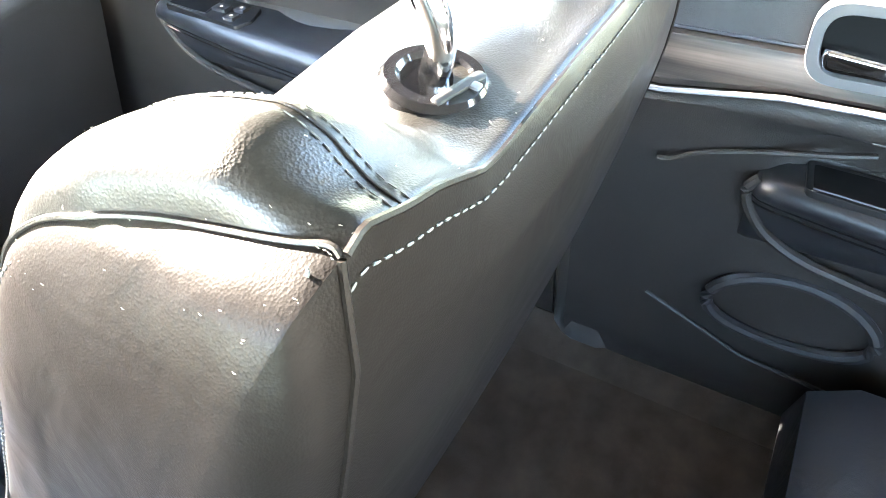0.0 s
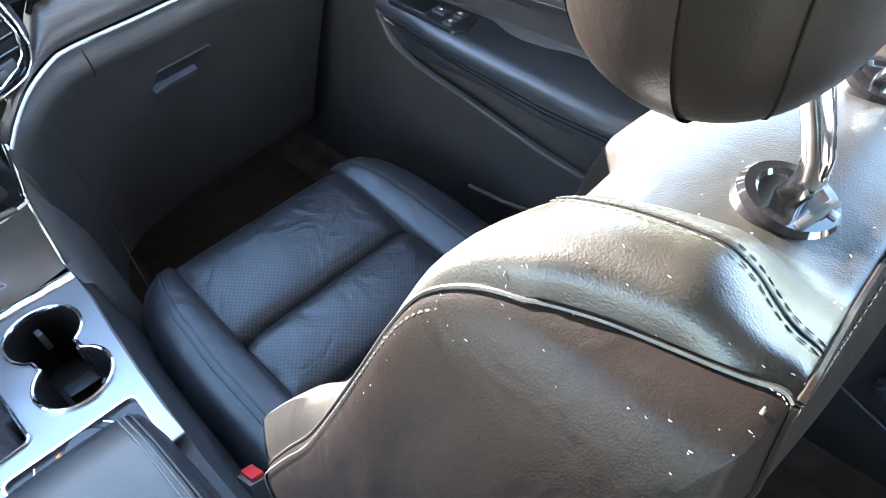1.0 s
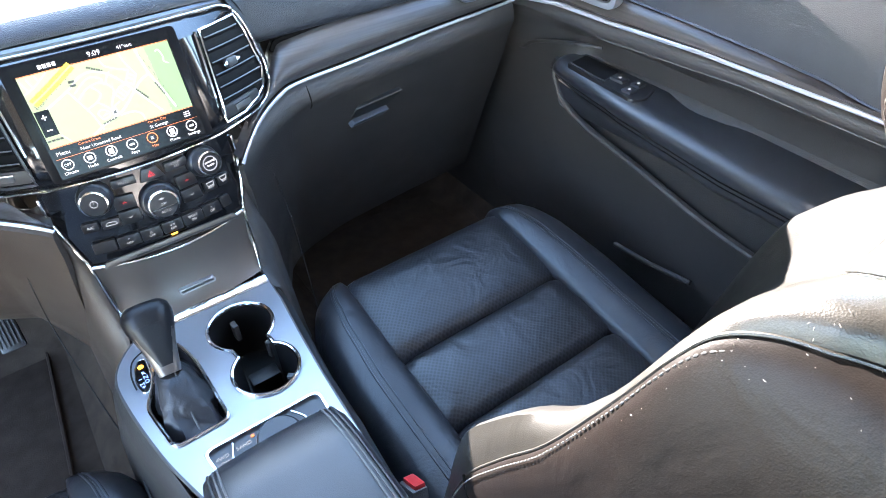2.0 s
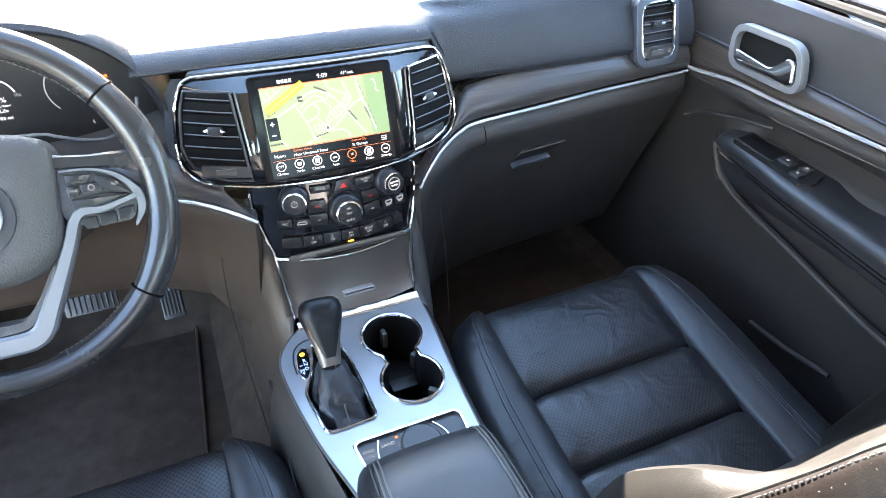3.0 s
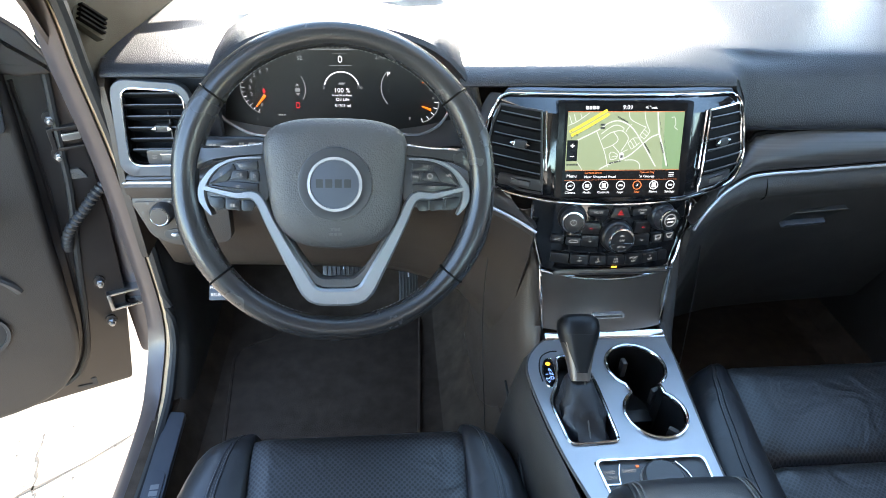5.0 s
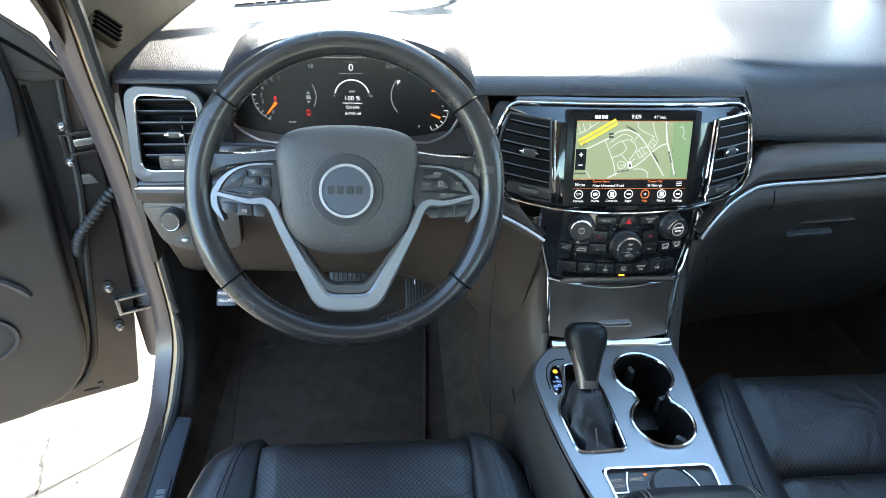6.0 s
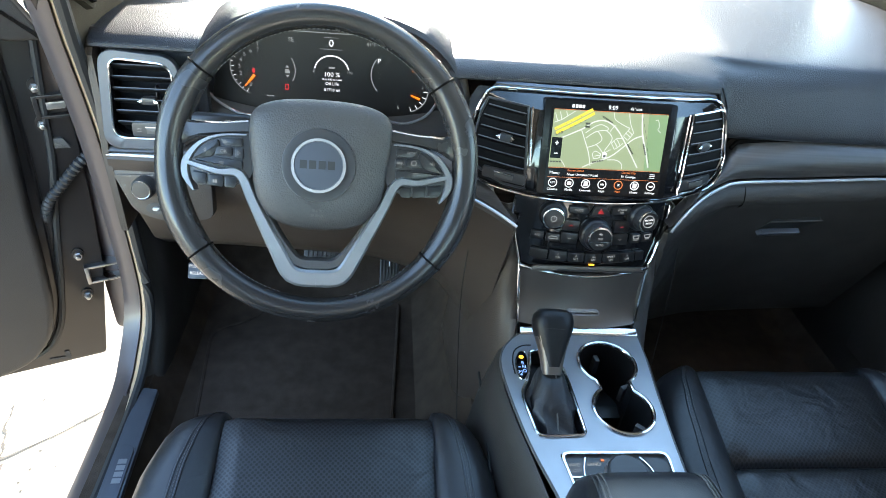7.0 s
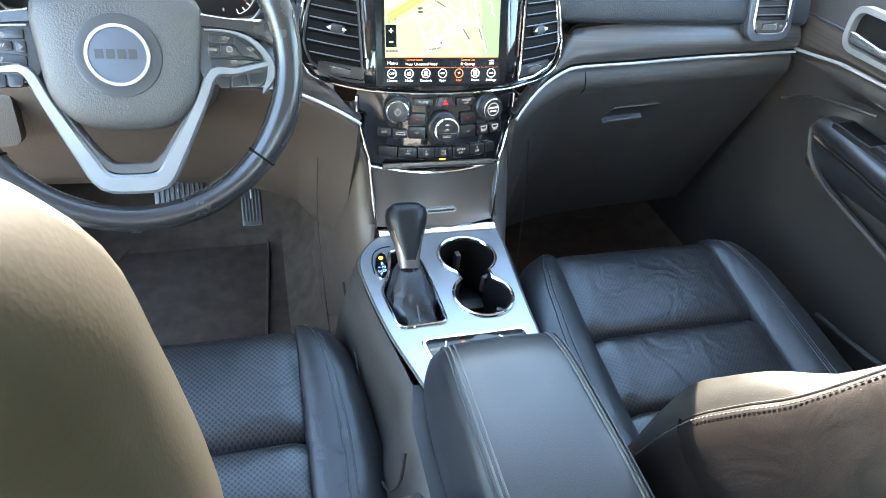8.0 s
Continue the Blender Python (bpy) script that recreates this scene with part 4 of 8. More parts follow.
# climate knobs and buttons
def knob(x, z, r, label, word=""):
    e = thing("control_knob", on_stack(x, z), label, "knob", "climate and audio knobs")
    m = stack_m(x, z, 0.001)
    part("skirt", turned([(r * 1.18, -0.004), (r * 1.18, 0.004), (r * 1.1, 0.008), (r * 0.98, 0.010)], 32, m), BUTTON, e)
    part("grip", turned([(r, 0.008), (r * 0.97, 0.020), (r * 0.9, 0.023)], 40, m), PLASTIC_SMOOTH, e)
    part("chrome_ring", turned([(r * 0.92, 0.021), (r * 0.90, 0.0245), (r * 0.80, 0.0248), (r * 0.78, 0.022)], 36, m), CHROME, e, "thin chrome ring")
    part("cap", turned([(r * 0.78, 0.020), (r * 0.77, 0.0235), (0.001, 0.0240)], 32, m), BUTTON, e)
    if word == "power":
        part("power_mark", ring_slab(circle(0, 0, r * 0.26, 16), circle(0, 0, r * 0.20, 16), 0.0242, 0.0246, m), E_GREY, e)
        part("power_bar", box(-0.0004, 0.0004, 0.0, r * 0.33, 0.0245, 0.0249, 0, m=m), E_GREY, e)
    elif word == "fan":
        lettering("OFF", 0.0046, m @ Matrix.Translation((0, 0.001, 0.0246)), E_GREY, e)
        lettering("AUTO", 0.0046, m @ Matrix.Translation((0, -0.009, 0.0246)), E_GREY, e)
        part("fan_mark", flat(rounded([(-0.004, 0.0085), (0, 0.0105), (0.004, 0.0085), (0, 0.0073)], 0.0008), m @ Matrix.Translation((0, 0, 0.0245))), E_GREY, e)
        part("split_line", box(-r * 0.77, r * 0.77, -0.0042, -0.0034, 0.0240, 0.0246, 0, m=m), CHROME, e)
    else:
        lettering("BROWSE", 0.0036, m @ Matrix.Translation((0, 0.0025, 0.0246)), E_WHITE, e)
        lettering("ENTER", 0.0036, m @ Matrix.Translation((0, -0.0025, 0.0246)), E_WHITE, e)
        part("mark_ring", ring_slab(circle(0, 0, r * 0.55, 20), circle(0, 0, r * 0.48, 20), 0.0242, 0.0246, m), E_GREY, e)
    return e


knob(-0.0655, 0.972, 0.0185, "black volume knob with a chrome ring and power mark", "power")
knob(0.0735, 0.972, 0.0185, "black browse knob with a chrome ring")
knob(0.004, 0.946, 0.0215, "larger black fan knob with a chrome ring", "fan")


def button(x, z, w, h, text="", size=0.005, mat=BUTTON, shape=None, off=0.002, ink=None, label="black climate panel button"):
    m = stack_m(x, z, off)
    o = shape or [(-w / 2, -h / 2), (w / 2, -h / 2), (w / 2, h / 2), (-w / 2, h / 2)]
    b = part("button", slab(rounded(o, 0.002), -0.004, 0.002, 0.0008, m), mat, stack)
    for k, row in enumerate(text.split("|") if text else []):
        rows = text.count("|")
        lettering(row, size, m @ Matrix.Translation((0, (rows / 2 - k) * size * 1.1, 0.0024)), ink or E_GREY, b)
    return b, m


button(-0.028, 0.983, 0.030, 0.0105, "MUTE", 0.0052)
button(0.0395, 0.983, 0.030, 0.0115, "SCREEN|OFF", 0.0040)
b, m = button(0.006, 0.983, 0.030, 0.015, shape=[(-0.016, -0.008), (0.016, -0.008), (0.009, 0.008), (-0.009, 0.008)])
for q in (0.0055, 0.003):
    t = [(q * math.cos(radians(a)), q * math.sin(radians(a)) - 0.001) for a in (90, 210, 330)]
    u = [((q - 0.0013) * math.cos(radians(a)), (q - 0.0013) * math.sin(radians(a)) - 0.001) for a in (90, 210, 330)]
    part("hazard_mark", ring_slab(t, u, 0.002, 0.0026, m), E_RED, b)
for s in (-1, 1):
    for z, up in ((0.958, 1), (0.938, -1)):
        b, m = button(0.004 + s * 0.0405, z, 0.026, 0.018)
        part("arrow_mark", merge(box(-0.003, 0.0004, -0.0004, 0.0004, 0, 0.0004, 0, m=m @ Matrix.Translation((0, up * 0.001, 0.0022)) @ pose(0, 0, 0, 0, 0, up * 38)),
                                 box(-0.0004, 0.003, -0.0004, 0.0004, 0, 0.0004, 0, m=m @ Matrix.Translation((0, up * 0.001, 0.0022)) @ pose(0, 0, 0, 0, 0, -up * 38))), E_RED if up > 0 else E_GREY, b)
button(-0.085, 0.937, 0.020, 0.013, "A/C", 0.0052)
b, m = button(-0.061, 0.936, 0.022, 0.013)
part("recirculate_mark", ring_slab(rounded([(-0.008, -0.002), (0.008, -0.002), (0.006, 0.003), (-0.005, 0.003)], 0.002), rounded([(-0.0065, -0.001), (0.0065, -0.001), (0.005, 0.002), (-0.004, 0.002)], 0.001), 0.002, 0.0026, m), E_GREY, b)
button(0.072, 0.937, 0.018, 0.014, "|FRONT", 0.0032)
button(0.092, 0.937, 0.018, 0.014, "|REAR", 0.0032)
for x in (0.072, 0.092):
    part("defrost_mark", ring_slab(rounded([(-0.0045, -0.001), (0.0045, -0.001), (0.006, 0.005), (-0.006, 0.005)], 0.001), rounded([(-0.0035, 0), (0.0035, 0), (0.005, 0.004), (-0.005, 0.004)], 0.001), 0.0025, 0.003, stack_m(x, 0.938, 0.002)), E_GREY, stack)
for k, (x, w, t) in enumerate(((-0.080, 0.028, ""), (-0.050, 0.028, "P|OFF"), (-0.022, 0.026, "A|OFF"), (0.006, 0.027, "eco|OFF"), (0.0345, 0.028, "SPORT|ON"), (0.062, 0.026, "=|OFF"), (0.084, 0.016, ""))):
    button(x, 0.909, w, 0.0155, t, 0.0046, off=0.004)
part("eco_lamp", box(-0.0045, 0.0045, -0.0013, 0.0013, 0, 0.0016, 0.0006, m=stack_m(0.004, 0.8995, 0.0065)), E_AMBER, stack, "lit amber lamp")
part("disc_slot", slab(rounded([(-0.092, -0.005), (0.092, -0.005), (0.088, 0.004), (-0.088, 0.004)], 0.004), -0.004, 0.0012, 0.001, stack_m(0.0, 0.8915, 0.006)), BRONZE, stack, "narrow taupe strip with a slot")
part("slot_gap", box(-0.05, 0.09, -0.001, 0.001, 0.0005, 0.0016, 0, m=stack_m(0.0, 0.8895, 0.0065)), RUBBER, stack)

# wiper parked on the outside of the windshield
wp = thing("windshield_wiper", (-0.15, 0.72, 1.22), "black windshield wiper parked on the glass", "wiper")
WIPE = spline([(-0.705, 0.545, 1.285), (-0.596, 0.585, 1.283), (-0.472, 0.622, 1.273), (-0.333, 0.648, 1.268), (-0.219, 0.660, 1.263)], 5)
part("blade", tube(WIPE, 0.009, 8), RUBBER, wp)
part("arm", tube(spline([WIPE[8] + V(0, 0.006, 0.010), WIPE[14] + V(0, 0.010, 0.006), WIPE[19] + V(0.01, 0.03, -0.012), V(-0.16, 0.80, 1.185), V(-0.15, 0.90, 1.16)], 6), 0.007, 8), RUBBER, wp)

# ---- instruments ----
clu = thing("instrument_cluster", (-0.411, 0.155, 1.02), "black instrument cluster with lit white dials and orange needles", "instrument cluster")
CM = frame_at((-0.411, 0.156, 1.10), (1, 0, 0), (0, -1, 0.0))


def on_clu(x, z, d=0.0004):
    return CM @ Matrix.Translation((x + 0.411, z - 1.10, d))


part("face", slab(rounded([(-0.20, -0.075), (0.205, -0.075), (0.20, 0.05), (0.12, 0.085), (-0.12, 0.085), (-0.20, 0.05)], 0.04), -0.012, 0.0, 0.002, CM), DIALFACE, clu, "matt black dial face")
part("lower_shroud", shell([[V(-0.411 + 0.205 * t, 0.150 - 0.05 * k / 4, 1.032 + 0.03 * abs(t) ** 2.2 - 0.03 * k / 4) for t in [i / 10 - 1 for i in range(21)]] for k in range(5)], 0.003), PLASTIC, clu)
ARC = spline([V(x, 0.135, z) for x, z in ((-0.605, 1.100), (-0.604, 1.086), (-0.598, 1.067), (-0.583, 1.052), (-0.556, 1.037), (-0.53, 1.034), (-0.50, 1.038), (-0.465, 1.050), (-0.42, 1.056), (-0.371, 1.054), (-0.351, 1.047), (-0.319, 1.036), (-0.289, 1.034), (-0.261, 1.047), (-0.245, 1.068), (-0.239, 1.088))], 5)
part("chrome_arc", tube(ARC, 0.0024, 8), BRIGHT, clu, "thin chrome arc under the dials")


def arc(cx, cz, r, a0, a1, w, mat, d=0.0006, name="dial_arc"):
    o, i = circle(0, 0, r, 30, a0=a0, a1=a1), circle(0, 0, r - w, 30, a0=a0, a1=a1)
    bm = loft([[V(p[0], p[1], 0), V(q[0], q[1], 0)] for p, q in zip(o, i)], False, False)
    bm.transform(on_clu(cx, cz, d))
    return part(name, bm, mat, clu)


TX, TZ = -0.523, 1.103
arc(TX, TZ, 0.0445, 85, 245, 0.0011, E_GREY)
for k in range(8):
    a = 240 - k * (150 / 7)
    for j in ((0,) if k == 7 else (0, 0.5)):
        aa = radians(a - j * 150 / 7)
        part("tick", box(-0.00035, 0.00035, 0.038 if j == 0 else 0.040, 0.0435, 0, 0.0004, 0, m=on_clu(TX, TZ) @ pose(0, 0, 0, 0, 0, math.degrees(aa) - 90)), E_WHITE, clu)
    if k != 1:
        lettering(str(k), 0.0088, on_clu(TX + 0.030 * math.cos(radians(a)), TZ + 0.030 * math.sin(radians(a))), E_GREY, clu)
part("needle", slab([(-0.0022, 0.012), (0.0022, 0.012), (0.0008, 0.036), (-0.0008, 0.036)], 0.002, 0.004, 0, on_clu(TX, TZ) @ pose(0, 0, 0, 0, 0, 140)), E_NEEDLE, clu, "lit orange needle")
bars(0.012, 0.002, 3, on_clu(-0.508, 1.060), E_GREY, clu)
part("seat_belt_lamp", flat(circle(0, 0, 0.0022, 10, 0.0042), on_clu(-0.532, 1.100)), E_RED, clu, "red warning lamp")
part("fuel_door_lamp", ring_slab(rounded([(-0.003, -0.005), (0.003, -0.005), (0.003, 0.005), (-0.003, 0.005)], 0.001), rounded([(-0.0018, -0.003), (0.0018, -0.003), (0.0018, 0.003), (-0.0018, 0.003)], 0.001), 0, 0.0004, on_clu(-0.482, 1.076)), E_RED, clu)
part("lane_lamp", merge(flat(rounded([(-0.004, -0.003), (0.004, -0.003), (0.003, 0.003), (-0.003, 0.003)], 0.001), on_clu(-0.480, 1.102)), flat([(-0.003, 0.006), (0.003, 0.006), (0, 0.010)], on_clu(-0.480, 1.102)), flat([(-0.003, -0.006), (0, -0.010), (0.003, -0.006)], on_clu(-0.480, 1.102))), E_GREY, clu)
arc(-0.505, 1.105, 0.038, -30, 30, 0.0014, E_GREY)
lettering("SE", 0.009, on_clu(-0.472, 1.152), E_GREY, clu)
lettering("0", 0.016, on_clu(-0.411, 1.150), E_WHITE, clu)
lettering("41°F", 0.008, on_clu(-0.350, 1.152), E_GREY, clu)
part("top_rule", box(-0.072, 0.062, -0.0006, 0.0006, 0, 0.0004, 0, m=on_clu(-0.411, 1.166)), E_GREY, clu)
for z, w in ((1.159, 0.011), (1.141, 0.018)):
    part("rule", box(-w, w, -0.0003, 0.0003, 0, 0.0004, 0, m=on_clu(-0.411, z)), E_GREY, clu)
arc(-0.411, 1.104, 0.028, 12, 168, 0.002, E_WHITE)
lettering("0", 0.0062, on_clu(-0.439, 1.105), E_GREY, clu)
lettering("100", 0.0062, on_clu(-0.383, 1.105), E_GREY, clu)
part("oil_mark", flat(rounded([(-0.005, -0.0015), (0.004, -0.0015), (0.006, 0.0015), (-0.004, 0.0015)], 0.0006), on_clu(-0.411, 1.112)), E_GREY, clu)
lettering("100 %", 0.0105, on_clu(-0.411, 1.1005), E_WHITE, clu)
lettering("Hold OK to Reset", 0.0042, on_clu(-0.411, 1.0925), E_WHITE, clu)
lettering("Oil Life", 0.0072, on_clu(-0.411, 1.0855), E_WHITE, clu)
lettering("51703 mi", 0.0068, on_clu(-0.411, 1.075), E_WHITE, clu)
arc(-0.309, 1.105, 0.041, 140, 222, 0.0016, E_GREY)
lettering("P", 0.0105, on_clu(-0.337, 1.127), E_WHITE, clu)
for k, t in enumerate("RND"):
    lettering(t, 0.006, on_clu(-0.337, 1.116 - 0.008 * k), E_GREYD, clu)
lettering("H", 0.007, on_clu(-0.304, 1.140), E_GREY, clu)
lettering("C", 0.007, on_clu(-0.271, 1.102), E_GREY, clu)
lettering("F", 0.007, on_clu(-0.266, 1.087), E_GREY, clu)
lettering("E", 0.007, on_clu(-0.304, 1.052), E_GREY, clu)
arc(-0.292, 1.080, 0.036, -75, 2, 0.0016, E_GREY)
for k in range(5):
    part("tick", box(-0.0005, 0.0005, 0.028, 0.0345, 0, 0.0004, 0, m=on_clu(-0.292, 1.080) @ pose(0, 0, 0, 0, 0, -75 + k * 19 - 90)), E_WHITE, clu)
for x, z, a in ((-0.277, 1.072, 68), (-0.277, 1.116, 100)):
    part("needle", slab([(-0.0018, -0.008), (0.0018, -0.008), (0.0006, 0.008), (-0.0006, 0.008)], 0.002, 0.004, 0, on_clu(x, z) @ pose(0, 0, 0, 0, 0, a)), E_NEEDLE, clu, "lit orange needle")

# ---- steering wheel ----
HUBC = V(-0.404, -0.128, 1.091)
W_UP, W_N = V(0, 0.47, 0.883), V(0, -0.883, 0.47)
WM = frame_at(HUBC, (1, 0, 0), W_N) @ pose(0, 0, 0, 0, 0, -1.0)
wheel = thing("steering_wheel", HUBC, "black leather steering wheel with silver spokes and blank round emblem", "steering wheel")
R = 0.1795
rim = []
for i in range(96):
    a = 2 * math.pi * i / 96
    c, s = math.cos(a), math.sin(a)
    thick = 0.0165 + 0.0028 * math.exp(-((abs(math.degrees(math.atan2(s, abs(c)))) - 22) / 16) ** 2)
    rim.append([WM @ V((R + thick * 0.95 * math.cos(b)) * c, (R + thick * 0.95 * math.cos(b)) * s, thick * math.sin(b)) for b in [2 * math.pi * j / 14 for j in range(14)]])
bm = bmesh.new()
rows = [[bm.verts.new(p) for p in r] for r in rim]
for i in range(96):
    for j in range(14):
        bm.faces.new((rows[i][j], rows[i][(j + 1) % 14], rows[(i + 1) % 96][(j + 1) % 14], rows[(i + 1) % 96][j]))
part("rim", bm, LEATHER_WHEEL, wheel, "black stitched leather rim")
for a in (37, 143, 218, 322):
    c, s = math.cos(radians(a)), math.sin(radians(a))
    part("rim_seam", tube([WM @ V((R + 0.0172 * math.cos(b)) * c, (R + 0.0172 * math.cos(b)) * s, 0.0178 * math.sin(b)) for b in [2 * math.pi * j / 16 for j in range(16)]], 0.0013, 6, closed=True), SEAM, wheel)
for a0, a1 in ((225, 255), (285, 315), (40, 140)):
    part("rim_stitching", dashes([WM @ V((R - 0.0165) * math.cos(radians(a0 + (a1 - a0) * i / 30)), (R - 0.0165) * math.sin(radians(a0 + (a1 - a0) * i / 30)), 0.004) for i in range(31)], 0.0007), STITCH, wheel)
# airbag cover: domed plate
AIR = [(-0.060, 0.079), (0.0, 0.084), (0.060, 0.079), (0.089, 0.058), (0.086, 0.0), (0.078, -0.045), (0.050, -0.073), (0.0, -0.081), (-0.050, -0.073), (-0.078, -0.045), (-0.086, 0.0), (-0.089, 0.058)]
ol = [V(p.x, p.y, 0) for p in spline([(x, y, 0) for x, y in AIR], 5, True)]
rings = []
for k, zz in ((1.0, -0.03), (1.0, 0.0), (0.985, 0.008), (0.95, 0.013), (0.85, 0.018), (0.65, 0.021), (0.4, 0.022), (0.05, 0.0225)):
    rings.append([WM @ V(p.x * k, p.y * k, zz) for p in ol])
rings = [[WM @ (Matrix.Diagonal((0.955, 0.965, 1, 1)) @ (WM.inverted() @ p)) for p in r] for r in rings]
part("airbag_cover", loft(rings), HUB, wheel, "grey-black grained airbag cover")
part("emblem_recess", turned([(0.0445, 0.0195), (0.0435, 0.0235), (0.0415, 0.0240), (0.034, 0.0232)], 40, WM @ Matrix.Translation((0, 0.002, 0))), PLASTIC_SMOOTH, wheel)
part("emblem_disc", turned([(0.029, 0.022), (0.0285, 0.0262), (0.001, 0.0268)], 40, WM @ Matrix.Translation((0, 0.002, 0))), SATIN, wheel, "satin silver disc")
part("emblem_ring", ring_slab(circle(0, 0, 0.0325, 40), circle(0, 0, 0.0288, 40), 0.022, 0.0282, WM @ Matrix.Translation((0, 0.002, 0))), BRIGHT, wheel, "chrome ring")
bars(0.044, 0.010, 4, WM @ Matrix.Translation((0, 0.003, 0.0270)), PLASTIC_SMOOTH, wheel, "emblem_bar")
bars(0.016, 0.0035, 3, WM @ Matrix.Translation((0, -0.058, 0.0195)), PLASTIC, wheel, "embossed_bar")
bars(0.008, 0.003, 2, WM @ Matrix.Translation((0, -0.051, 0.0198)), PLASTIC, wheel, "embossed_bar")


def sweep_strip(path, widths, z0, z1, m, n=4):
    """A flat strip with rounded edges along a path in the local plane."""
    P = spline([(*p, 0) for p in path], n)
    W = [interp(i, [k * n for k in range(len(widths))], widths) for i in range(len(P))]
    rows = []
    for i, p in enumerate(P):
        d = P[min(i + 1, len(P) - 1)] - P[max(i - 1, 0)]
        q = V(-d.y, d.x, 0).normalized() * W[i] / 2
        rows.append([m @ (p + q + V(0, 0, z0)), m @ (p + q + V(0, 0, z1 - 0.003)), m @ (p + q * 0.7 + V(0, 0, z1)), m @ (p - q * 0.7 + V(0, 0, z1)), m @ (p - q + V(0, 0, z1 - 0.003)), m @ (p - q + V(0, 0, z0))])
    return loft(rows)


for s in (-1, 1):
    # leather-wrapped upper spoke, dark button field, silver bezel
    part("upper_spoke", sweep_strip([(s * 0.172, 0.032), (s * 0.145, 0.037), (s * 0.115, 0.040), (s * 0.085, 0.043)], [0.036, 0.018, 0.014, 0.016], -0.02, 0.008, WM), LEATHER_WHEEL, wheel)
    part("button_field", slab(rounded([(s * 0.08, 0.039), (s * 0.13, 0.030), (s * 0.158, 0.004), (s * 0.150, -0.030), (s * 0.105, -0.030), (s * 0.08, -0.02)], 0.012), -0.018, 0.006, 0.002, WM), PLASTIC_SMOOTH, wheel)
    part("silver_bezel", sweep_strip([(s * 0.088, 0.033), (s * 0.118, 0.031), (s * 0.142, 0.020), (s * 0.157, 0.000), (s * 0.158, -0.018), (s * 0.148, -0.036)], [0.002, 0.003, 0.006, 0.010, 0.010, 0.002], -0.01, 0.010, WM), SILVER_LIGHT, wheel, "satin silver bezel")
    part("silver_spoke", sweep_strip([(s * 0.156, -0.003), (s * 0.120, -0.012), (s * 0.095, -0.014), (s * 0.078, -0.048), (s * 0.050, -0.102), (s * 0.030, -0.134), (s * 0.0, -0.138)], [0.006, 0.008, 0.012, 0.013, 0.018, 0.022, 0.022], -0.012, 0.011, WM), SILVER_LIGHT, wheel, "satin silver V spoke")
    part("spoke_inner", sweep_strip([(s * 0.072, -0.052), (s * 0.045, -0.095), (s * 0.024, -0.118), (s * 0.0, -0.121)], [0.014, 0.012, 0.012, 0.014], -0.014, 0.006, WM), PLASTIC, wheel)
    for k, o in enumerate(([(0.092, 0.029), (0.118, 0.027), (0.112, 0.019), (0.092, 0.019)], [(0.121, 0.026), (0.140, 0.016), (0.150, 0.001), (0.128, 0.005), (0.118, 0.019)],
                           [(0.104, 0.017), (0.122, 0.018), (0.125, 0.007), (0.104, 0.007)], [(0.091, 0.017), (0.101, 0.017), (0.101, 0.006), (0.091, 0.004)], [(0.092, 0.002), (0.125, 0.005), (0.148, 0.000), (0.120, -0.006), (0.092, -0.009)])):
        part("switch_key", slab(rounded([(s * x, y) for x, y in o], 0.0025), 0.004, 0.0085, 0.001, WM), BUTTON, wheel)
    for k, o in enumerate(([(0.096, -0.019), (0.112, -0.018), (0.112, -0.031), (0.100, -0.031)], [(0.114, -0.0175), (0.131, -0.016), (0.131, -0.029), (0.114, -0.031)], [(0.133, -0.0155), (0.150, -0.013), (0.150, -0.023), (0.146, -0.027), (0.133, -0.028)])):
        part("switch_key", slab(rounded([(s * x, y) for x, y in o], 0.0025), 0.004, 0.0085, 0.001, WM), BUTTON, wheel)


def on_wheel(x, y, z=0.0088):
    return WM @ Matrix.Translation((x, y, z))


lettering("OK", 0.006, on_wheel(-0.114, 0.012), E_GREY, wheel)
for x, y, a in ((-0.112, 0.0235, 0), (-0.136, 0.0125, 90), (-0.096, 0.011, -90), (-0.116, -0.002, 180)):
    part("arrow_mark", ring_slab([(-0.0028, -0.0016), (0.0028, -0.0016), (0, 0.0022)], [(-0.0016, -0.001), (0.0016, -0.001), (0, 0.0012)], 0, 0.0003, on_wheel(x, y) @ pose(0, 0, 0, 0, 0, a)), E_GREY, wheel)
for t, x, y in (("SET+", 0.110, 0.0240), ("RES", 0.137, 0.0125), ("CANC", 0.096, 0.011), ("SET-", 0.118, -0.002)):
    lettering(t, 0.0046, on_wheel(x, y), E_GREY, wheel)
part("cruise_mark", ring_slab(circle(0, 0, 0.0035, 14), circle(0, 0, 0.0025, 14), 0, 0.0003, on_wheel(0.114, 0.012)), E_GREY, wheel)
bars(0.006, 0.004, 2, on_wheel(-0.123, -0.024), E_GREY, wheel)
bars(0.012, 0.0035, 3, WM @ Matrix.Translation((0, -0.052, 0.0215)), PLASTIC, wheel, "airbag_mark")
lettering("SINCE 1941", 0.0075, WM @ Matrix.Translation((0, -0.1185, 0.0064)), STITCH, wheel)
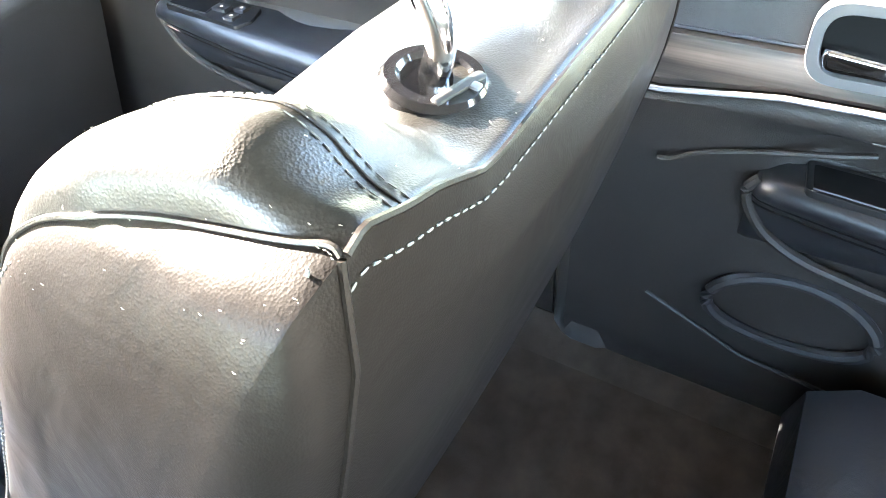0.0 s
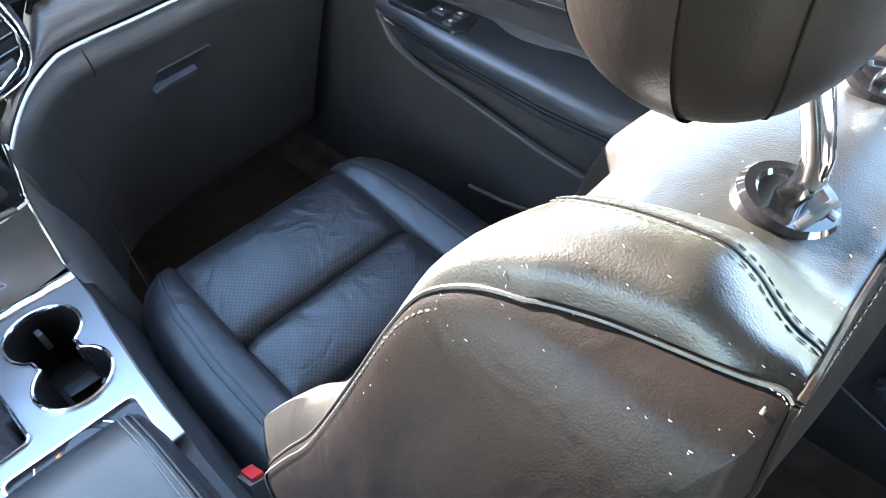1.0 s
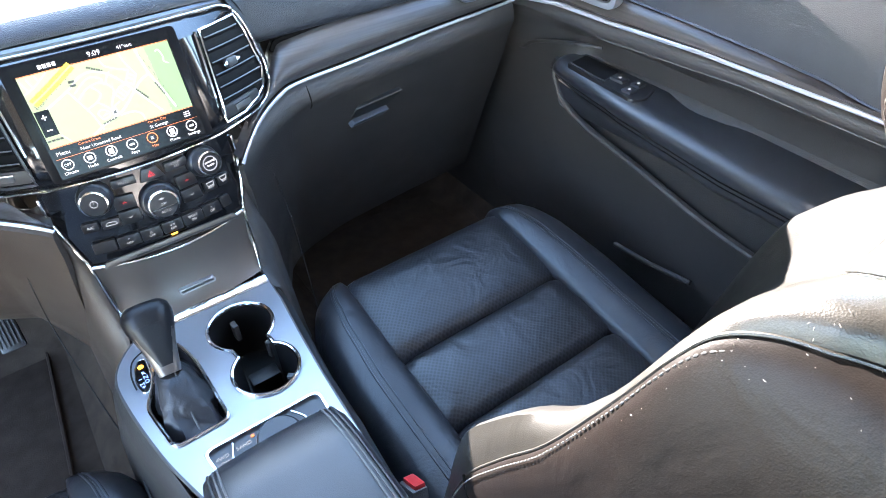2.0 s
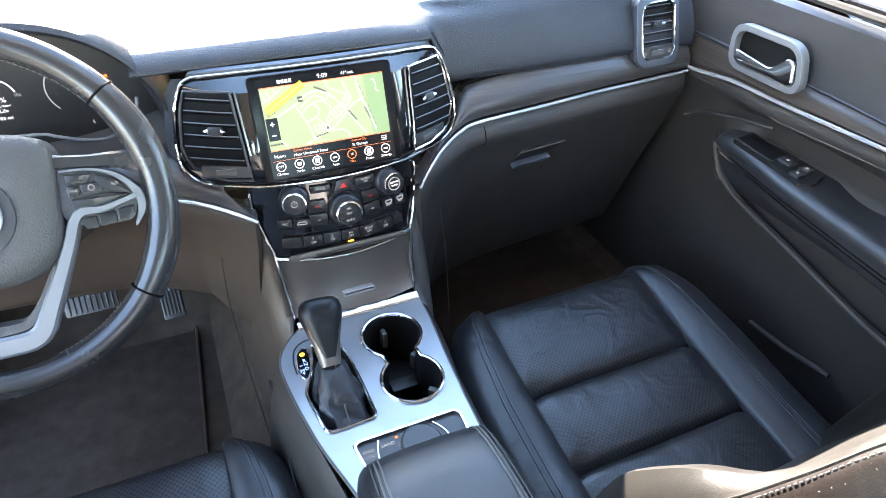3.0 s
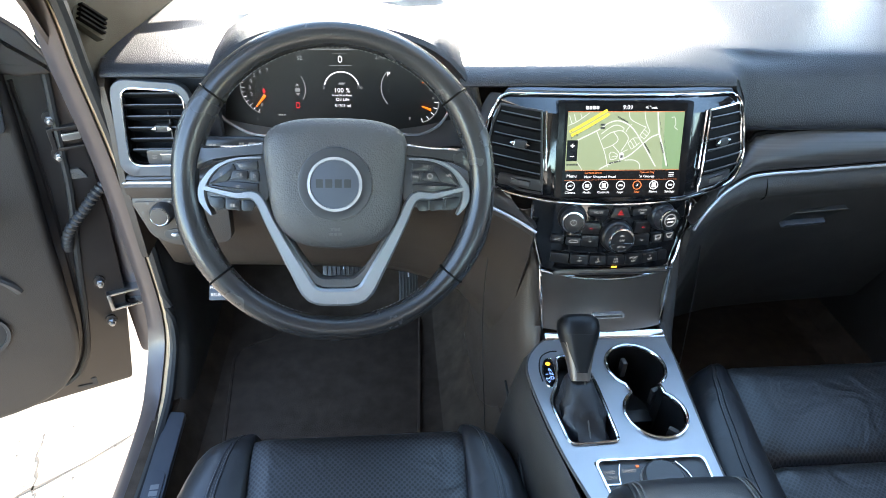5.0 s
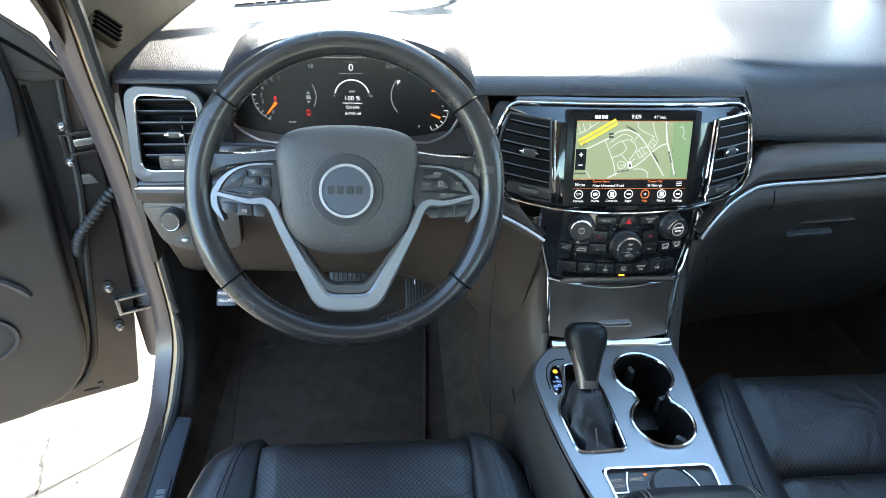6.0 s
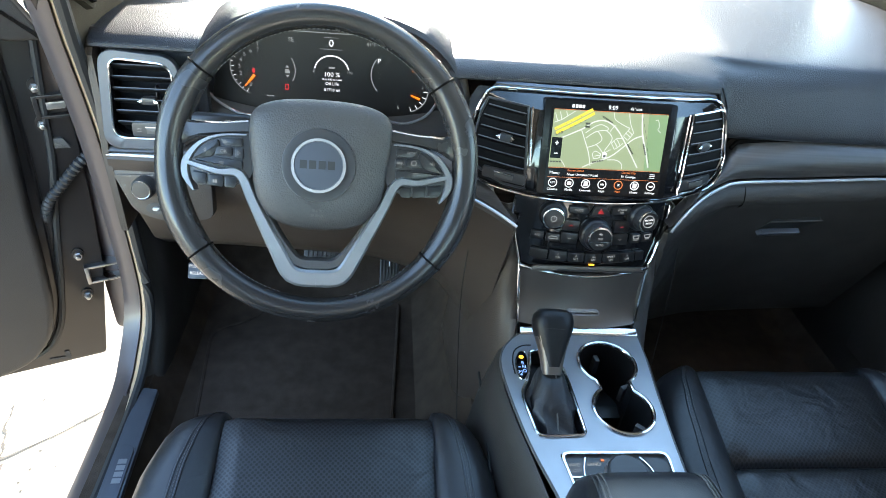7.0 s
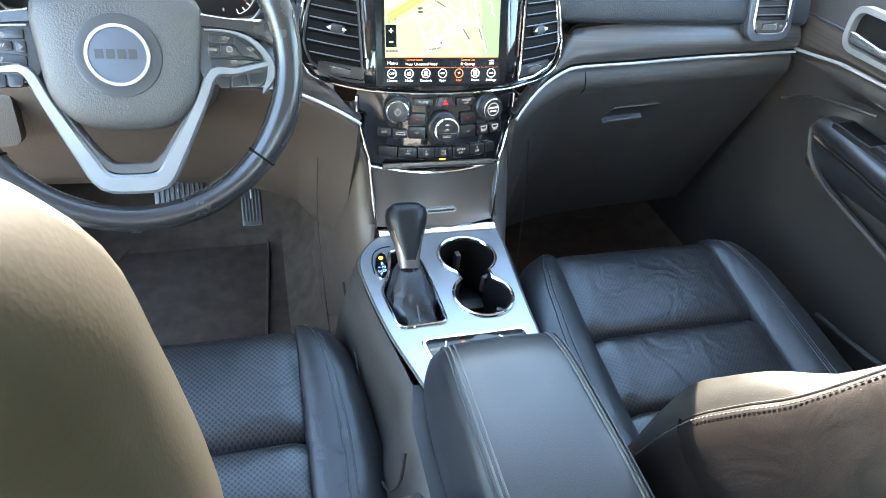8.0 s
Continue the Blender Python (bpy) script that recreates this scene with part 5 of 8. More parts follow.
# column shroud and stalk behind the wheel
col = thing("steering_column", (-0.406, -0.02, 0.98), "dark plastic steering column shroud with lever", "steering column")
ca, cb = HUBC - W_N * 0.055, HUBC - W_N * 0.21
rings = []
for t in (0, 0.08, 0.5, 1.0):
    p = ca.lerp(cb, t)
    rings.append([p + V(0.075 * (0.9 if t == 0 else 1 + 0.3 * t) * math.cos(a), 0, 0) + W_UP * (0.055 * (0.9 if t == 0 else 1 + 0.3 * t) * math.sin(a)) for a in [2 * math.pi * j / 24 for j in range(24)]])
part("shroud", loft(rings), BROWN, col)
sa = V(-0.455, -0.020, 1.088)
part("lever", loft([[sa + V(-d, 0.006, 0.0) + V(0, 0.009 * math.cos(a), w * math.sin(a)) for a in [2 * math.pi * j / 14 for j in range(14)]] for d, w in ((0, 0.009), (0.04, 0.009), (0.055, 0.014), (0.06, 0.0152), (0.122, 0.0155), (0.130, 0.013), (0.133, 0.005))]), BUTTON, col, "black lever with printed marks that are given a glow")
part("lever_edge", tube([sa + V(-0.052, -0.001, -0.0145), sa + V(-0.09, -0.001, -0.0155), sa + V(-0.128, -0.001, -0.012)], 0.0012, 6), SILVER, col)
part("lever_slider", box(-0.085, -0.062, -0.0055, -0.002, -0.006, 0.004, 0.001, m=Matrix.Translation(sa)), RUBBER, col)
# the lever's print is brightened by emission, no lamp behind it
for dx, dz, w in ((-0.066, 0.009, 0.009), (-0.080, 0.009, 0.007), (-0.101, 0.004, 0.011), (-0.101, -0.003, 0.009), (-0.118, 0.007, 0.010), (-0.058, -0.008, 0.010), (-0.073, -0.0095, 0.010)):
    bars(w, 0.0026, 2, frame_at(sa + V(dx, -0.0032, dz), (1, 0, 0), (0, -1, 0.15)), E_GREY, col, "mark")

# light switch panel at the dash end
lsw = thing("light_switch_panel", (-0.70, 0.05, 0.90), "taupe panel with round chrome headlamp knob", "switch panel")
LM = frame_at((-0.690, 0.048, 0.945), (1, 0.02, 0), (0, -0.96, 0.22))
LK = LM @ Matrix.Translation((0.003, 0.003, 0)) @ Matrix.Diagonal((0.82, 0.82, 1.3, 1))
part("panel", slab(rounded([(-0.048, 0.028), (0.10, 0.03), (0.10, -0.05), (0.02, -0.055), (-0.02, -0.04)], 0.015), -0.02, 0.002, 0.002, LM), BROWN, lsw)
part("face", slab(rounded([(-0.040, 0.020), (0.06, 0.022), (0.06, -0.022), (-0.02, -0.022)], 0.004), 0.0, 0.004, 0.001, LM), BROWN, lsw)
part("dial_ring", turned([(0.021, 0.003), (0.021, 0.014), (0.018, 0.017)], 28, LK), PLASTIC_SMOOTH, lsw)
part("dial", turned([(0.0175, 0.014), (0.0172, 0.020), (0.0163, 0.0212), (0.0152, 0.0208), (0.001, 0.0205)], 28, LK), CHROME, lsw, "chrome-edged knob")
part("dial_cap", turned([(0.0156, 0.0200), (0.0154, 0.0212), (0.001, 0.0214)], 24, LK), BROWN, lsw)
part("dial_grip", turned([(0.0172, 0.013), (0.0178, 0.0142), (0.0178, 0.0192), (0.0170, 0.0196)], 28, LK), PLASTIC_SMOOTH, lsw)
for a in (60, 95, 130, 165, 30):
    bars(0.004, 0.003, 1, LM @ Matrix.Translation((0.028 * math.cos(radians(a)), 0.028 * math.sin(radians(a)) - 0.004, 0.0042)), E_GREY, lsw, "mark")
part("dimmer_ring", turned([(0.0125, 0.001), (0.0125, 0.0035), (0.009, 0.0035)], 20, LM @ Matrix.Translation((0.015, -0.034, 0)) @ Matrix.Diagonal((1.3, 0.75, 1, 1))), PLASTIC_SMOOTH, lsw)
part("dimmer", turned([(0.0065, 0.002), (0.0065, 0.006), (0.004, 0.0075), (0.001, 0.0075)], 20, LM @ Matrix.Translation((0.015, -0.034, 0)) @ Matrix.Diagonal((0.9, 0.55, 1, 1))), SILVER, lsw)

# ---- centre console ----
con = thing("center_console", (0, -0.3, 0.43), "dark center console with satin silver top plate", "console")


def con_row(y, wl, wr, z):
    return [V(-wl - 0.045, y, 0.44), V(-wl - 0.038, y, 0.56), V(-wl - 0.022, y, 0.68), V(-wl - 0.010, y, z - 0.045), V(-wl - 0.002, y, z - 0.012), V(-wl + 0.008, y, z - 0.003), V(-wl * 0.5, y, z - 0.002), V(0, y, z - 0.002), V(wr * 0.5, y, z - 0.002), V(wr - 0.006, y, z - 0.003),
            V(wr + 0.004, y, z - 0.012), V(wr + 0.010, y, z - 0.045), V(wr + 0.02, y, 0.68), V(wr + 0.032, y, 0.56), V(wr + 0.04, y, 0.44)]


rows = [con_row(y, wl, wr, z) for y, wl, wr, z in ((0.12, 0.10, 0.10, 0.79), (-0.05, 0.102, 0.104, 0.783), (-0.088, 0.106, 0.104, 0.779), (-0.115, 0.132, 0.106, 0.779), (-0.15, 0.146, 0.105, 0.779), (-0.20, 0.146, 0.100, 0.779), (-0.26, 0.138, 0.093, 0.779), (-0.32, 0.126, 0.090, 0.779),
                                                  (-0.385, 0.115, 0.088, 0.779), (-0.43, 0.125, 0.085, 0.765), (-0.60, 0.125, 0.085, 0.76), (-0.80, 0.12, 0.085, 0.74), (-0.84, 0.11, 0.08, 0.70))]
part("left_side", shell([r[:6] for r in rows], 0.004, (1, 0, 0)), LOWER, con, "black console side")
part("right_side", shell([r[9:] for r in rows], 0.004, (-1, 0, 0)), PLASTIC_SMOOTH, con, "black console side")
part("rear_box", shell([r[5:10] for r in rows[-5:]], 0.004), PLASTIC_SMOOTH, con)
part("rear_face", slab([(-0.15, 0.44), (0.115, 0.44), (0.09, 0.70), (-0.115, 0.70)], 0, 0.01, 0.003, Matrix(((1, 0, 0, 0), (0, 0, -1, -0.84), (0, 1, 0, 0), (0, 0, 0, 1)))), PLASTIC_SMOOTH, con)
side_p = spline([(-0.155, -0.10, 0.70), (-0.158, -0.25, 0.695), (-0.157, -0.40, 0.665), (-0.150, -0.46, 0.68), (-0.142, -0.485, 0.73), (-0.134, -0.47, 0.765)], 5)
part("side_groove", tube(side_p, 0.002, 6), RUBBER, con)
# upper side panels flowing up to the stack
for s in (-1, 1):
    a = [on_stack(s * w, z) for z, w in ((0.975, 0.128), (0.95, 0.124), (0.92, 0.117), (0.885, 0.108), (0.84, 0.103), (0.79, 0.101))]
    rows = []
    for p in a:
        t = (0.975 - p.z) / 0.185
        rows.append([p + V(-s * 0.004, 0.004, 0), p + V(s * 0.004, 0.0, 0), p + V(s * (0.014 + 0.012 * t), 0.010, -0.004), p + V(s * (0.030 + 0.012 * t), 0.045, -0.015), p + V(s * (0.038 + 0.02 * t), 0.11, -0.03), p + V(s * (0.04 + 0.02 * t), 0.25, -0.04)])
    p = a[-1]
    rows.append([V(s * (0.102 if s > 0 else 0.108), -0.10, 0.776), V(s * 0.112, -0.098, 0.765), V(s * 0.128, -0.08, 0.74), V(s * 0.148, -0.03, 0.70), V(s * 0.165, 0.05, 0.66), V(s * 0.17, 0.2, 0.64)])
    rows.append([V(s * 0.112, -0.085, 0.70), V(s * 0.125, -0.08, 0.68), V(s * 0.142, -0.06, 0.62), V(s * 0.16, -0.02, 0.58), V(s * 0.175, 0.06, 0.52), V(s * 0.18, 0.22, 0.5)])
    rows.append([V(s * 0.12, -0.08, 0.45), V(s * 0.135, -0.08, 0.45), V(s * 0.16, -0.06, 0.45), V(s * 0.175, -0.02, 0.45), V(s * 0.19, 0.07, 0.45), V(s * 0.19, 0.24, 0.45)])
    part("cheek", shell([spline(r, 3) for r in rows], 0.004), BROWN if s < 0 else PLASTIC, con)
    part("cheek_seam", tube(spline([V(s * 0.178, 0.02, 0.90), V(s * 0.185, 0.0, 0.80), V(s * 0.182, -0.03, 0.68), V(s * 0.175, -0.07, 0.55), V(s * 0.172, -0.09, 0.46)], 5), 0.0009, 6), RUBBER, con)

# silver plate with openings
def plate_outline():
    L = [(-0.097, -0.092), (-0.112, -0.104), (-0.130, -0.128), (-0.138, -0.155), (-0.137, -0.19), (-0.130, -0.245), (-0.118, -0.31), (-0.100, -0.375), (-0.092, -0.405)]
    Rr = [(0.080, -0.405), (0.081, -0.36), (0.084, -0.30), (0.090, -0.22), (0.098, -0.14), (0.099, -0.092)]
    return [V(p.x, p.y, 0) for p in spline([(x, y, 0) for x, y in L], 4)] + [V(x, y, 0) for x, y in Rr]


def cut(bm, outlines, z):
    """Cuts through-holes of the given outlines into a flat sheet by a planar fill."""
    loops = []
    for o in outlines:
        vs = [bm.verts.new((p[0], p[1], z)) for p in o]
        loops += [bm.edges.new((vs[i], vs[(i + 1) % len(vs)])) for i in range(len(vs))]
    return loops


def holed_plate(outer, holes, z0, z1):
    bm = bmesh.new()
    e = cut(bm, [outer] + holes, z0)
    bmesh.ops.triangle_fill(bm, edges=e, use_beauty=True)
    r = bmesh.ops.extrude_face_region(bm, geom=bm.faces[:])
    bmesh.ops.translate(bm, vec=(0, 0, z1 - z0), verts=[v for v in r["geom"] if isinstance(v, bmesh.types.BMVert)])
    return bm


CUP1, CUP2 = (0.029, -0.157, 0.045), (0.028, -0.247, 0.0435)
cupline = []
for cx, cy, r, a0, a1 in ((*CUP1, -58, 233), (*CUP2, 122, 413)):
    cupline += [V(cx + r * math.cos(radians(a0 + (a1 - a0) * i / 30)), cy + r * math.sin(radians(a0 + (a1 - a0) * i / 30)), 0) for i in range(31)]
boot_hole = rounded([(-0.090, -0.133), (-0.055, -0.130), (-0.042, -0.175), (-0.038, -0.292), (-0.106, -0.294), (-0.117, -0.218), (-0.102, -0.190), (-0.0935, -0.160)], [0.008, 0.01, 0.02, 0.010, 0.012, 0.012, 0.01, 0.01], 5)
tray_hole = rounded([(-0.083, -0.320), (0.066, -0.320), (0.062, -0.392), (-0.070, -0.392)], 0.006, 4)
part("top_plate", holed_plate([(p.x, p.y) for p in plate_outline()], [[(p.x, p.y) for p in cupline], [(p.x, p.y) for p in boot_hole], [(p.x, p.y) for p in tray_hole]], 0.7785, 0.7835), PLATE, con, "satin silver top plate")
part("plate_edge", tube([V(p.x, p.y, 0.7815) for p in plate_outline()], 0.0024, 6, closed=True), PLASTIC, con)

cups = thing("cup_holder", (0.03, -0.2, 0.70), "twin black cup holder with polished chrome rim", "cup holder")
for nmm, rr, zz in (("chrome_rim", 0.0031, 0.7845),):
    part(nmm, tube([V(p.x, p.y, zz) for p in cupline], rr, 8, closed=True), CHROME, cups, "polished chrome rim")
rows = [[V(p.x, p.y, 0.783) for p in cupline], [V(p.x, p.y, 0.68) for p in cupline]]
part("well", merge(loft(rows, True, False), slab([(p.x, p.y) for p in cupline], 0.674, 0.68, 0)), DEEP, cups, "deep black well")
for cx, cy, a in ((0.025, -0.122, 5), (0.058, -0.265, -130), (0.06, -0.185, -70)):
    part("grip_tab", box(-0.004, 0.004, -0.012, 0.002, 0.735, 0.765, 0.002, m=Matrix.Translation((cx, cy, 0)) @ pose(0, 0, 0, 0, 0, a)), PLASTIC, cups)
part("saddle", box(0.010, 0.052, -0.212, -0.188, 0.675, 0.722, 0.004), DEEP, cups)

# shifter
sh = thing("gear_shifter", (-0.075, -0.23, 0.78), "black leather gear shifter with silver collar and boot", "gear shifter")
part("boot_frame", tube([V(p.x, p.y, 0.7845) for p in boot_hole], 0.0026, 8, closed=True), CHROME, sh, "thin chrome frame")
part("boot_well", merge(loft([[V(p.x, p.y, 0.783) for p in boot_hole], [V(p.x, p.y, 0.755) for p in boot_hole]], True, False), slab([(p.x, p.y) for p in boot_hole], 0.750, 0.755, 0)), RUBBER, sh)
ax0, ax1 = V(-0.076, -0.228, 0.765), V(-0.0755, -0.206, 0.816)
rings = []
random.seed(9)
for k in range(9):
    t = k / 8
    c = V(-0.074, -0.238, 0.772).lerp(ax1, t)
    w, d = 0.033 * (1 - t) ** 0.8 + 0.0145 * t, 0.05 * (1 - t) ** 0.8 + 0.015 * t
    rings.append([c + V(w * (1 + (0.13 * math.sin(7 * a + 4 * t + 1) + 0.06 * math.sin(15 * a - 6 * t)) * (1 - t)) * math.copysign(abs(math.cos(a)) ** 0.7, math.cos(a)), d * (1 + 0.11 * math.sin(6 * a + 7 * t) * (1 - 0.6 * t)) * math.copysign(abs(math.sin(a)) ** 0.7, math.sin(a)) , 0.004 * math.sin(3 * a + 9 * t) * (1 - t)) for a in [2 * math.pi * j / 32 for j in range(32)]])
part("boot", loft(rings), BOOT, sh, "creased black leather boot")
part("boot_seam", tube([V(-0.074, -0.283, 0.775), V(-0.074, -0.262, 0.79), V(-0.072, -0.232, 0.806), V(-0.071, -0.214, 0.818)], 0.0012, 6), STITCH, sh)
kd = V(0.004, 0.058, 0.052).normalized()
KM = frame_at(ax1, (1, 0, 0), kd)
def oval(w, d, z, n=20, e=0.8):
    return [KM @ V(w * math.copysign(abs(math.cos(a)) ** e, math.cos(a)), d * math.copysign(abs(math.sin(a)) ** e, math.sin(a)), z) for a in [2 * math.pi * j / n for j in range(n)]]
PROF = [(0.0135, 0.0125, -0.004), (0.0150, 0.0135, 0.004), (0.0172, 0.0152, 0.018), (0.0205, 0.0180, 0.034), (0.0250, 0.0210, 0.048), (0.0282, 0.0240, 0.062), (0.0288, 0.0248, 0.072)]
part("knob_core", loft([oval(*p) for p in PROF]), BRONZE, sh, "taupe metal flanks and collar of the knob")
part("knob", loft([oval(0.0255, 0.0215, 0.050), oval(0.0292, 0.0250, 0.062), oval(0.0305, 0.0262, 0.073), oval(0.0285, 0.0245, 0.083), oval(0.0215, 0.0180, 0.0895), oval(0.005, 0.004, 0.0915)]), GRIP, sh, "black leather knob head")
face = []
for w, d, z, v in ((0.0150, 0.0138, 0.007, 0.0075), (0.0155, 0.0140, 0.010, 0.0085), (0.0172, 0.0152, 0.018, 0.0110), (0.0205, 0.0180, 0.034, 0.0165), (0.0250, 0.0210, 0.048, 0.0232), (0.0278, 0.0236, 0.060, 0.0272)):
    face.append([KM @ V(v * k / 5, -(d * (1 - (abs(v * k / 5) / w) ** 2.5) ** 0.4 + 0.0016 * (1 - (k / 5) ** 4)), z) for k in range(-5, 6)])
part("knob_face", shell(face, 0.002, KM.to_3x3() @ V(0, 1, 0)), GRIP, sh, "black leather front of the knob")
gi = thing("gear_indicator", (-0.106, -0.155, 0.783), "black oval gear indicator with lit blue letters", "indicator")
go = rounded([(-0.105, -0.134), (-0.097, -0.135), (-0.0965, -0.156), (-0.1005, -0.181), (-0.1085, -0.194), (-0.1145, -0.189), (-0.1165, -0.166), (-0.1125, -0.146)], 0.005, 4)
part("lens", slab([(p.x, p.y) for p in go], 0.7836, 0.7855, 0.0008), DARKGLASS, gi)
part("rim", tube([V(p.x, p.y, 0.785) for p in go], 0.0011, 6, closed=True), CHROME, gi)
part("recess_line", tube(spline([(-0.1195, -0.180, 0.784), (-0.1195, -0.155, 0.784), (-0.113, -0.132, 0.784), (-0.099, -0.121, 0.784), (-0.085, -0.1195, 0.784)], 5), 0.0011, 6), RUBBER, gi)
part("park_lamp", slab(circle(-0.105, -0.147, 0.0038, 12), 0.7857, 0.7862, 0), E_AMBER, gi, "lit amber park lamp")
for t, x, y in (("R", -0.1048, -0.160), ("N", -0.1040, -0.168), ("D", -0.1040, -0.176), ("M", -0.1110, -0.178)):
    lettering(t, 0.0085, Matrix.Translation((x, y, 0.786)), E_BLUE, gi)
part("mode_marks", merge(box(-0.113, -0.109, -0.1685, -0.1675, 0.7858, 0.7862, 0), box(-0.1125, -0.1085, -0.1835, -0.1825, 0.7858, 0.7862, 0), box(-0.111, -0.110, -0.185, -0.181, 0.7858, 0.7862, 0)), E_BLUE, gi)

# drive mode tray
dmp = thing("drive_mode_panel", (-0.01, -0.355, 0.78), "black drive mode keypad with silver frame and rotary dial", "control panel")
ti = rounded([(-0.079, -0.3225), (0.0635, -0.3225), (0.060, -0.402), (-0.068, -0.402)], 0.010, 4)
to = rounded([(-0.083, -0.319), (0.067, -0.319), (0.063, -0.405), (-0.071, -0.405)], 0.013, 4)
part("silver_frame", ring_slab([(p.x, p.y) for p in to], [(p.x, p.y) for p in ti], 0.780, 0.7865), CHROME, dmp, "bright silver frame")
part("keys", slab([(p.x, p.y) for p in ti], 0.776, 0.7815, 0), PLASTIC_SMOOTH, dmp, "black keypad")
part("divider", sweep_strip([(-0.049, -0.326), (-0.055, -0.345), (-0.056, -0.365), (-0.05, -0.39)], [0.002] * 4, 0.78, 0.7835, Matrix()), CHROME, dmp)
part("divider", sweep_strip([(0.026, -0.326), (0.036, -0.342), (0.040, -0.365), (0.034, -0.395)], [0.002] * 4, 0.78, 0.7835, Matrix()), CHROME, dmp)
part("divider", box(-0.077, -0.056, -0.356, -0.354, 0.78, 0.783, 0), CHROME, dmp)
part("dial", turned([(0.027, 0.0), (0.027, 0.010), (0.024, 0.013), (0.001, 0.0132)], 36, Matrix.Translation((0.0, -0.354, 0.780))), PLASTIC_SMOOTH, dmp, "black rotary dial")
part("dial_ring", turned([(0.029, 0.0), (0.029, 0.004), (0.0272, 0.0055), (0.0268, 0.002)], 36, Matrix.Translation((0.0, -0.354, 0.780))), SILVER, dmp)
part("mode_lamp", box(-0.028, -0.024, -0.331, -0.328, 0.7815, 0.7825, 0), E_ORANGE, dmp)
for t, x, y in (("4WD", -0.0655, -0.337), ("LOW", -0.0655, -0.345), ("SAND", -0.039, -0.336), ("SNOW", -0.039, -0.362)):
    lettering(t, 0.0072, Matrix.Translation((x, y, 0.7819)), E_GREY, dmp)

# armrest lid
arm = thing("console_armrest", (-0.02, -0.6, 0.78), "black padded leather armrest lid with double stitching", "armrest")
def arm_row(y, z, w0, w1, zb):
    c, hw, hb = -0.019, w0 / 2 - 0.006, w1 / 2 - 0.006
    return [V(c - hb, y, zb), V(c - hb - 0.002, y, zb + (z - zb) * 0.4), V(c - hw - 0.006, y, z - 0.022), V(c - hw, y, z - 0.008), V(c - hw + 0.012, y, z - 0.001), V(c - hw * 0.5, y, z + 0.002), V(c, y, z + 0.003), V(c + hw * 0.5, y, z + 0.002), V(c + hw - 0.012, y, z - 0.001),
            V(c + hw, y, z - 0.008), V(c + hw + 0.006, y, z - 0.022), V(c + hb + 0.002, y, zb + (z - zb) * 0.4), V(c + hb, y, zb)]
rows = [arm_row(y, z, w0, w1, zb) for y, z, w0, w1, zb in ((-0.402, 0.80, 0.145, 0.15, 0.77), (-0.396, 0.826, 0.15, 0.158, 0.77), (-0.400, 0.856, 0.152, 0.166, 0.77), (-0.412, 0.874, 0.153, 0.170, 0.77), (-0.430, 0.886, 0.155, 0.174, 0.77), (-0.47, 0.892, 0.158, 0.178, 0.77), (-0.58, 0.894, 0.16, 0.18, 0.77),
                                                     (-0.70, 0.892, 0.16, 0.18, 0.77), (-0.77, 0.885, 0.158, 0.176, 0.77), (-0.80, 0.86, 0.15, 0.17, 0.77), (-0.81, 0.82, 0.14, 0.16, 0.77))]
part("pad", loft([spline(r, 3) for r in rows]), SMOOTH_LEATHER, arm, "padded black leather")
for s in (-1, 1):
    for d in (0.0, 0.006, 0.0115):
        P = spline([(-0.019 + s * (0.072 - d * 0.9 + k), y, z + 0.0006 - 0.004 * (1 - d / 0.0115)) for y, z, k in ((-0.404, 0.85, -0.006), (-0.413, 0.874, -0.005), (-0.432, 0.8855, -0.004), (-0.48, 0.8910, -0.002), (-0.58, 0.893, -0.001), (-0.70, 0.891, -0.001), (-0.77, 0.884, -0.002))], 5)
        part("stitched_seam", tube(P, 0.0012 if d else 0.0017, 6), STITCH if d else RUBBER, arm)

